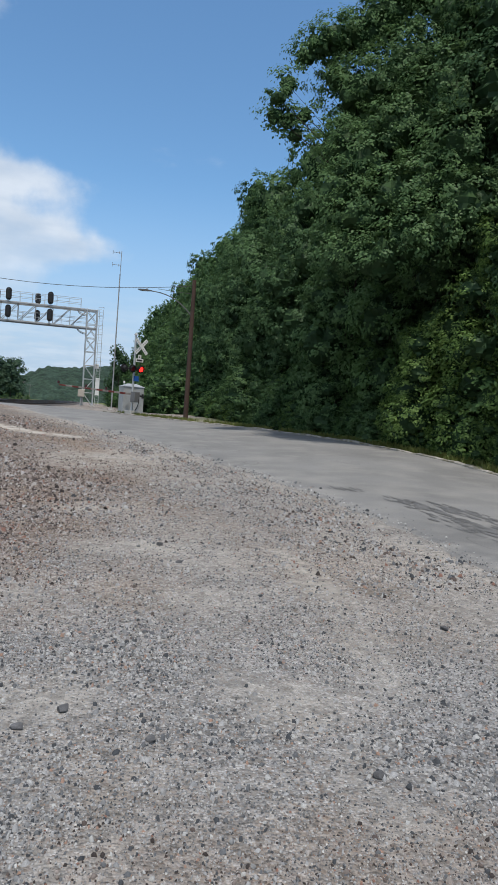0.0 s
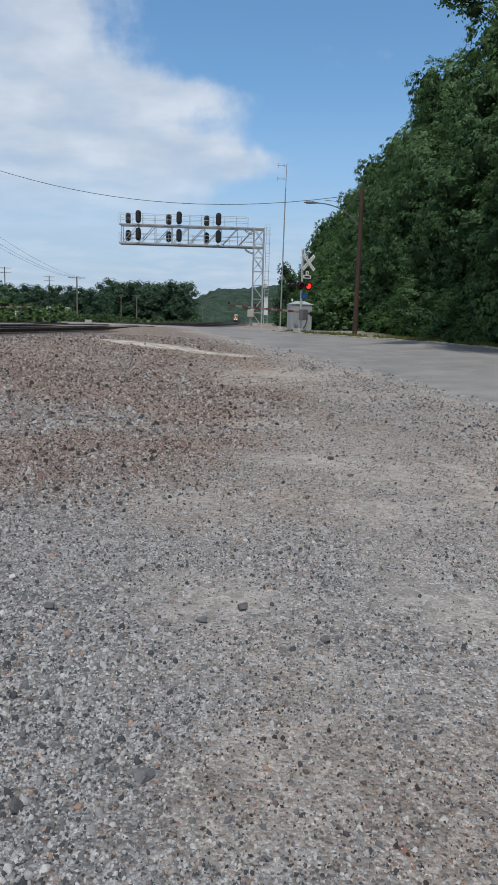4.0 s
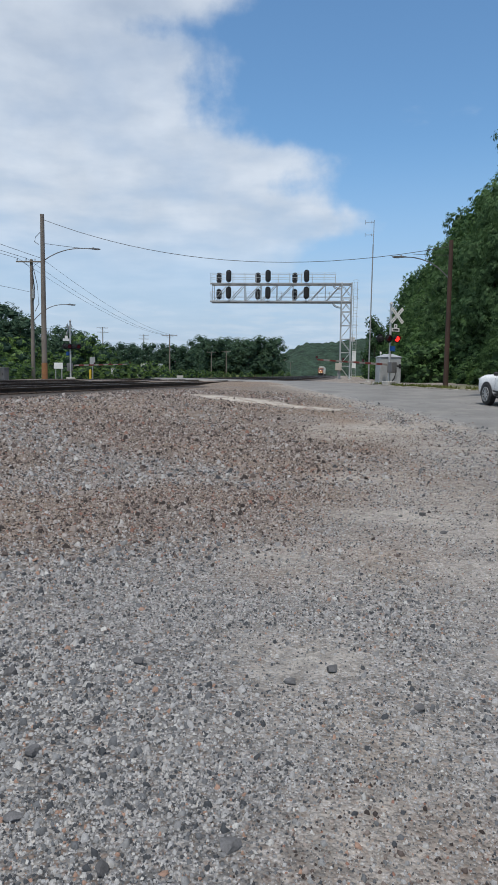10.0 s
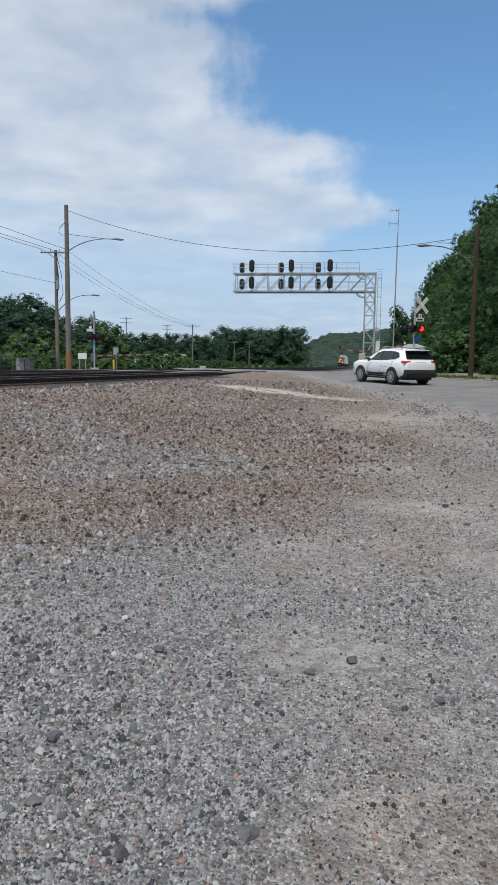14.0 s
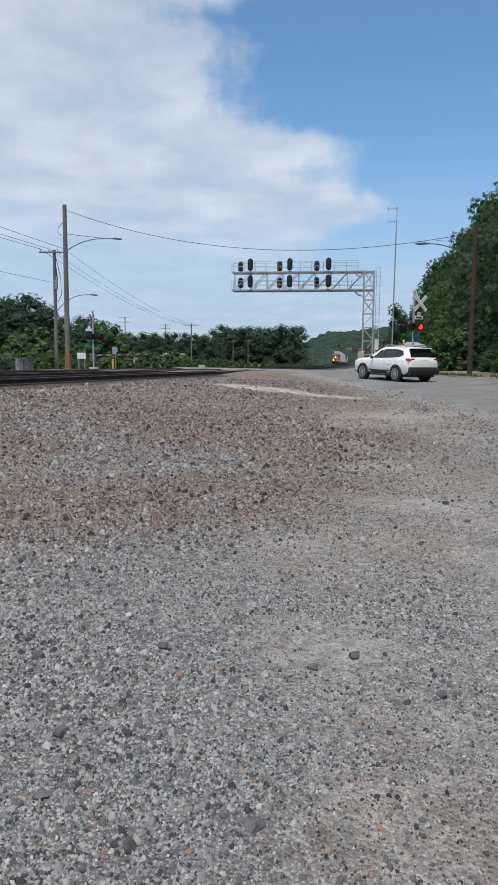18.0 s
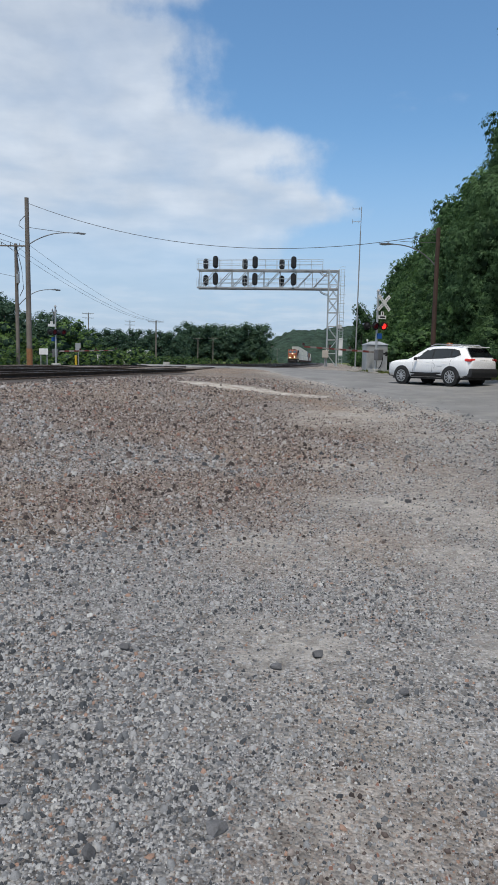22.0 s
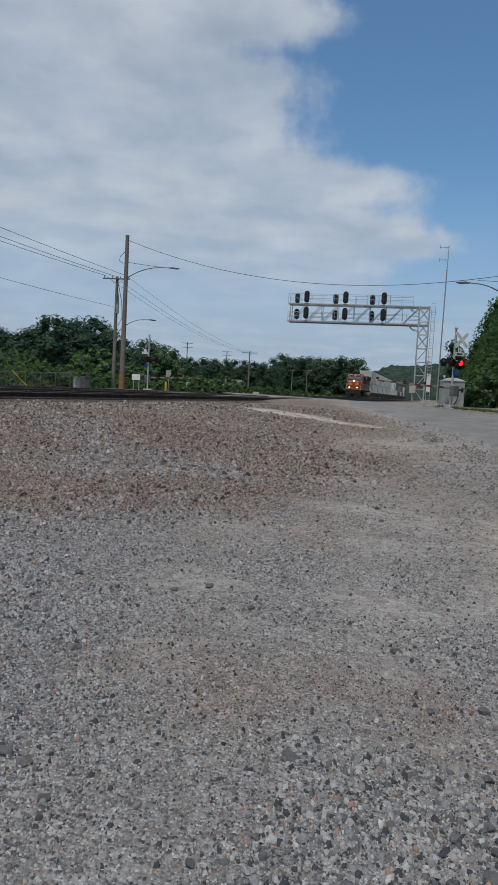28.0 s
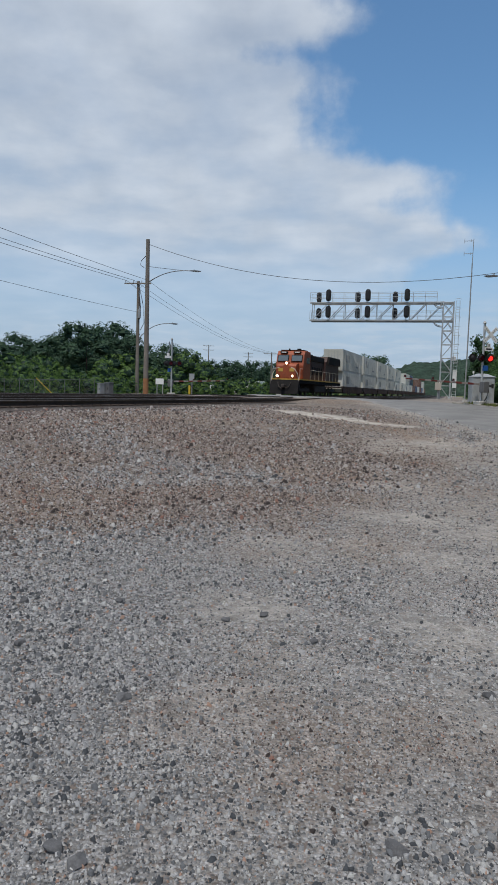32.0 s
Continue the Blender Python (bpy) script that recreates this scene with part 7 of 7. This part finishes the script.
def build_trailer():
    x, y = at_bearing(-13.7, 140)
    t = thing("box_trailer", pose(x, y, ground_z(x, y), 0, 0, -10), "white box trailer parked behind bushes", "trailer")
    bm = bmesh.new()
    box(bm, 0, 0, 2.1, 3.8, 2.4, 1.7, bevel=0.04)
    part("body", bm, WHITE_SIGN, t)
    for k in range(7):
        bm = bmesh.new()
        box(bm, -1.5 + 0.5 * k, -1.22, 2.1, 0.05, 0.04, 1.6)
        part("rib", bm, GREY_SIGN, t)
    for sx in (-1.6, 1.6):
        bm = bmesh.new()
        tube(bm, (sx, -1.15, 0.5), (sx, -0.9, 0.5), 0.5, None, 16)
        tube(bm, (sx, 0.9, 0.5), (sx, 1.15, 0.5), 0.5, None, 16)
        part("wheels", bm, TYRE, t)
    bm = bmesh.new()
    box(bm, 0, 0, 1.08, 4.2, 2.0, 0.25)
    part("chassis", bm, CAR_BLACK, t)


build_trailer()


# ---- loose stones of the lot ----
def stones_mesh(name, rng, xy, size, mat, flat=1.0, sink=0.36):
    """Broken stones: blunt lumps half sunk in the ground, one mesh."""
    n = len(xy)
    base = np.array([(1, 0, -0.45), (0, 1, -0.45), (-1, 0, -0.45), (0, -1, -0.45), (0.6, 0.1, 0.62), (-0.3, 0.5, 0.62), (-0.3, -0.5, 0.62)], float)
    v = np.tile(base, (n, 1, 1)) * rng.uniform(0.7, 1.2, (n, 7, 1)) + rng.normal(0, 0.15, (n, 7, 3))
    a = rng.uniform(0, 2 * math.pi, n)
    c, s = np.cos(a), np.sin(a)
    stretch = rng.uniform(0.65, 1.25, (n, 1))
    v[:, :, 0] *= stretch
    v[:, :, 2] *= flat * rng.uniform(0.65, 1.25, (n, 1))
    tilt = rng.normal(0, 0.3, (n, 1))
    v[:, :, 2] += v[:, :, 0] * tilt
    x, y = v[:, :, 0] * c[:, None] - v[:, :, 1] * s[:, None], v[:, :, 0] * s[:, None] + v[:, :, 1] * c[:, None]
    k = size[:, None] * 0.5
    z = np.array([ground_z(p[0], p[1]) if p[0] < edge_x(LEFT_EDGE, p[1]) - 0.15 else surface_z(p[0], p[1]) + road_crown(p[0], p[1]) - 0.012 for p in xy])
    out = np.stack([x * k + xy[:, :1], y * k + xy[:, 1:], v[:, :, 2] * k + z[:, None] + sink * size[:, None] * 0.5], 2).reshape(-1, 3)
    tri = np.array([(4, 5, 6), (0, 1, 4), (1, 5, 4), (1, 2, 5), (2, 6, 5), (2, 3, 6), (3, 0, 6), (0, 4, 6)])
    f = (np.arange(n)[:, None, None] * 7 + tri[None]).reshape(-1, 3)
    me = bpy.data.meshes.new(name)
    me.vertices.add(len(out))
    me.vertices.foreach_set("co", out.astype(np.float32).ravel())
    me.loops.add(len(f) * 3)
    me.loops.foreach_set("vertex_index", f.astype(np.int32).ravel())
    me.polygons.add(len(f))
    me.polygons.foreach_set("loop_start", np.arange(0, len(f) * 3, 3, dtype=np.int32))
    me.materials.append(mat)
    me.update(calc_edges=True)
    return me


def scatter_gravel():
    rng = np.random.default_rng(12)
    grey, grey_s, brown, brown_s = [], [], [], []
    # rings of the lot, out from its middle: inner, outer, tries, least and most size
    for r0, r1, tries, lo, hi in ((0.9, 3.2, 84000, 0.006, 0.020), (3.2, 6.0, 74000, 0.009, 0.026), (6.0, 10.0, 56000, 0.014, 0.034), (10.0, 17.0, 50000, 0.021, 0.046), (17.0, 32.0, 42000, 0.030, 0.062)):
        r = np.sqrt(rng.uniform(r0 * r0, r1 * r1, tries))
        az = np.radians(rng.uniform(-42, 44, tries))
        x, y = 0.4 + r * np.sin(az), -0.6 + r * np.cos(az)
        u, w, big = rng.uniform(0, 1, tries), rng.uniform(0, 1, tries), rng.uniform(0, 1, tries)
        for i in range(tries):
            px, py = x[i], y[i]
            if px > edge_x(LEFT_EDGE, py) + 0.9 * w[i] * w[i] - 0.25 or px < track_x(py, 1) + 1.4:
                continue
            c, d = coarse_at(px, py), dust_at(px, py)
            clump = 0.5 + 0.9 * noise.noise((px * 1.3, py * 1.3, 50)) + 0.5 * noise.noise((px * 0.4, py * 0.4, 60))
            if u[i] > (0.6 + 0.4 * c + 0.9 * (clump - 0.5) * (1 - 0.5 * c) + (0.15 if py > 6 else 0)) * (1 - 0.55 * d - 0.44 * smooth(0.75, 1.0, d)):
                continue
            s = lo + (hi - lo) * big[i] ** 2.6
            s *= (0.78 + 0.40 * c + 0.16 * c * smooth(5, 12, py)) * (1.6 if big[i] > 0.985 else 1.0)
            if w[i] < brown_at(px, py):
                brown.append((px, py)), brown_s.append(s)
            else:
                grey.append((px, py)), grey_s.append(s)
    # a bank of coarser stone at the near corner of the lot
    for _ in range(9000):
        px, py = rng.uniform(1.0, 3.2), rng.uniform(-0.3, 1.5)
        if noise.noise((px * 1.4, py * 1.4, 80)) > -0.35 + 0.3 * rng.uniform():
            grey.append((px, py)), grey_s.append(0.009 + 0.028 * rng.uniform() ** 3)
    # clods and coarser stone thrown to the side of the road
    for _ in range(6500):
        py = rng.uniform(5.2, 23)
        px = edge_x(LEFT_EDGE, py) - 0.9 + rng.normal(0, 0.5)
        if noise.noise((px * 1.5, py * 0.7, 70)) > -0.2 + 0.4 * rng.uniform():
            lot, sizes = (brown, brown_s) if rng.uniform() < 0.45 else (grey, grey_s)
            lot.append((px, py)), sizes.append(0.016 + 0.05 * rng.uniform() ** 2.5)
    tagged(new("gravel", stones_mesh("gravel", rng, np.array(grey), np.array(grey_s), GRAVEL_STONE)), "loose grey crushed stone over the lot", "gravel", kind="stuff")
    tagged(new("ballast_gravel", stones_mesh("ballast_gravel", rng, np.array(brown), np.array(brown_s), BALLAST_STONE)), "loose brown and rusty ballast stone near the tracks", "gravel", kind="stuff")


scatter_gravel()


def build_stone(x, y, size, seed, mat=None):
    rng = np.random.default_rng(seed)
    bm = bmesh.new()
    bmesh.ops.create_icosphere(bm, subdivisions=2, radius=size / 2)
    cuts = [Vector(rng.normal(0, 1, 3)).normalized() for _ in range(12)]
    for v in bm.verts:
        for c in cuts:
            d = v.co.dot(c) - size * 0.27
            if d > 0:
                v.co -= c * d * 0.97
        v.co.x *= 1.15
        v.co.z *= 0.66
    t = part("stone", bm, mat or DARK_STONE)
    t.matrix_basis = pose(x, y, ground_z(x, y) + size * 0.12, 0, 0, float(rng.uniform(0, 360)))
    tagged(t, "angular dark grey stone lying loose on the gravel", "stone", "large loose stones")


for k, (x, y, s) in enumerate(((1.14, 7.38, 0.10), (1.22, 6.57, 0.075), (-0.1, 3.25, 0.075), (0.1, 3.42, 0.085), (0.49, 3.05, 0.07), (-0.25, 2.04, 0.085), (2.9, 4.52, 0.09), (1.41, 2.6, 0.075), (1.82, 1.98, 0.07),
                              (0.9, 7.3, 0.06), (1.03, 1.30, 0.085), (1.58, 1.90, 0.050), (1.77, 1.39, 0.060), (2.09, 1.41, 0.060), (2.07, 1.30, 0.070), (1.62, 0.98, 0.060), (1.73, 1.08, 0.055), (1.75, 0.95, 0.070), (1.72, 0.82, 0.080), (1.60, 0.76, 0.060), (1.30, 0.66, 0.060), (1.82, 0.84, 0.050), (2.04, 0.86, 0.090), (2.09, 0.80, 0.110), (1.36, 1.21, 0.035), (1.98, 1.18, 0.050), (1.89, 0.76, 0.070), (1.38, 0.59, 0.050), (1.49, 1.55, 0.040), (0.84, 0.62, 0.050), (0.09, 0.96, 0.080), (0.00, 1.00, 0.080), (0.27, 0.78, 0.060), (-1.1, 2.5, 0.09), (-0.9, 3.4, 0.08), (-1.5, 3.2, 0.09), (-0.62, 1.9, 0.07), (-1.0, 2.1, 0.08))):
    build_stone(x, y, s, 300 + k)


# ---- what moves ----
def on_track(front_y, back):
    """A point on the train's track, back metres behind the front."""
    y, left = front_y, back
    while left > 0:
        d = min(4.0, left)
        y += d / math.sqrt(1 + table(BEND, y) ** 2)
        left -= d
    return Vector((track_x(y, 3), y, RAIL_TOP))


def car_pose(x, y, heading):
    """The car's pose from its near rear wheel's contact and its heading to the left of ahead."""
    h = radians(heading)
    cx, cy = x + 0.84 * math.cos(h), y + 0.84 * math.sin(h)
    fx, fy = cx - 2.7 * math.sin(h), cy + 2.7 * math.cos(h)
    z0, z1 = surface_z(cx, cy) + 0.03, surface_z(fx, fy) + 0.03
    return pose(cx, cy, z0, 0, 0, heading) @ pose(0, 0, 0, math.degrees(math.atan2(z1 - z0, 2.7)))


TRAIN_SPEED, TRAIN_END = 17.1, 67.9
CAR_ROWS = [(0.0, 7.6, -55, 0), (3.0, 7.6, -33, 0), (6.0, 7.6, -11, 0), (8.0, 7.6, 5, 0), (9.0, 7.5, 14.0, 3), (9.5, 7.1, 18.2, 7), (10.0, 6.3, 21.8, 12), (10.5, 5.33, 24.9, 17), (11.0, 4.5, 27.0, 20.5), (11.5, 3.74, 28.6, 24),
            (12.0, 3.0, 29.5, 26), (13.0, 2.29, 30.3, 28), (14.0, 2.22, 31.0, 30), (16.5, 2.24, 31.5, 31.3), (18.0, 2.5, 31.9, 33), (19.0, 2.9, 31.9, 35.8), (20.0, 3.63, 30.6, 38.5), (21.5, 5.29, 28.6, 40.5), (22.5, 6.2, 27.2, 36.8), (23.0, 6.75, 26.7, 35.5),
            (23.5, 7.4, 26.2, 34.5), (24.0, 7.95, 25.4, 33), (26.0, 9.2, 21.5, 25), (28.0, 9.4, 15, 10), (30.0, 9.4, 8, 3), (32.0, 9.4, 0, 0)]


def motions():
    for ob, back in TRAIN:
        half = 8.8 if back else 11.2
        rows = []
        for k in range(17):
            t = 2.0 * k
            front = TRAIN_END + TRAIN_SPEED * (32.0 - t)
            a = on_track(front, back + (2 if back else 0))
            b = on_track(front, back + 2 * half - (2 if back else 0))
            turn = math.degrees(math.atan2(-(b.x - a.x), b.y - a.y))
            at = on_track(front, back + (half if back else 0))
            rows.append((t, pose(at.x, at.y, at.z, 0, 0, turn)))
        walk(ob, rows)
    walk(CAR, [(t, car_pose(x, y, h)) for t, x, y, h in CAR_ROWS])
    # the wheels turn with the way the car goes, forwards or back
    turns, angle = [(0.0, 0.0)], 0.0
    for (t0, x0, y0, h0), (t1, x1, y1, h1) in zip(CAR_ROWS, CAR_ROWS[1:]):
        h = radians((h0 + h1) / 2)
        gone = math.degrees(((y1 - y0) * math.cos(h) - (x1 - x0) * math.sin(h)) / 0.36)
        steps = max(1, math.ceil(abs(gone) / 70))
        for k in range(1, steps + 1):
            turns.append((t0 + (t1 - t0) * k / steps, angle + gone * k / steps))
        angle += gone
    for ob in CAR.children:
        if ob.name.split(".")[0] == "wheel":
            x, y, z = ob.matrix_basis.translation
            walk(ob, [(t, pose(x, y, z, -a)) for t, a in turns])


motions()
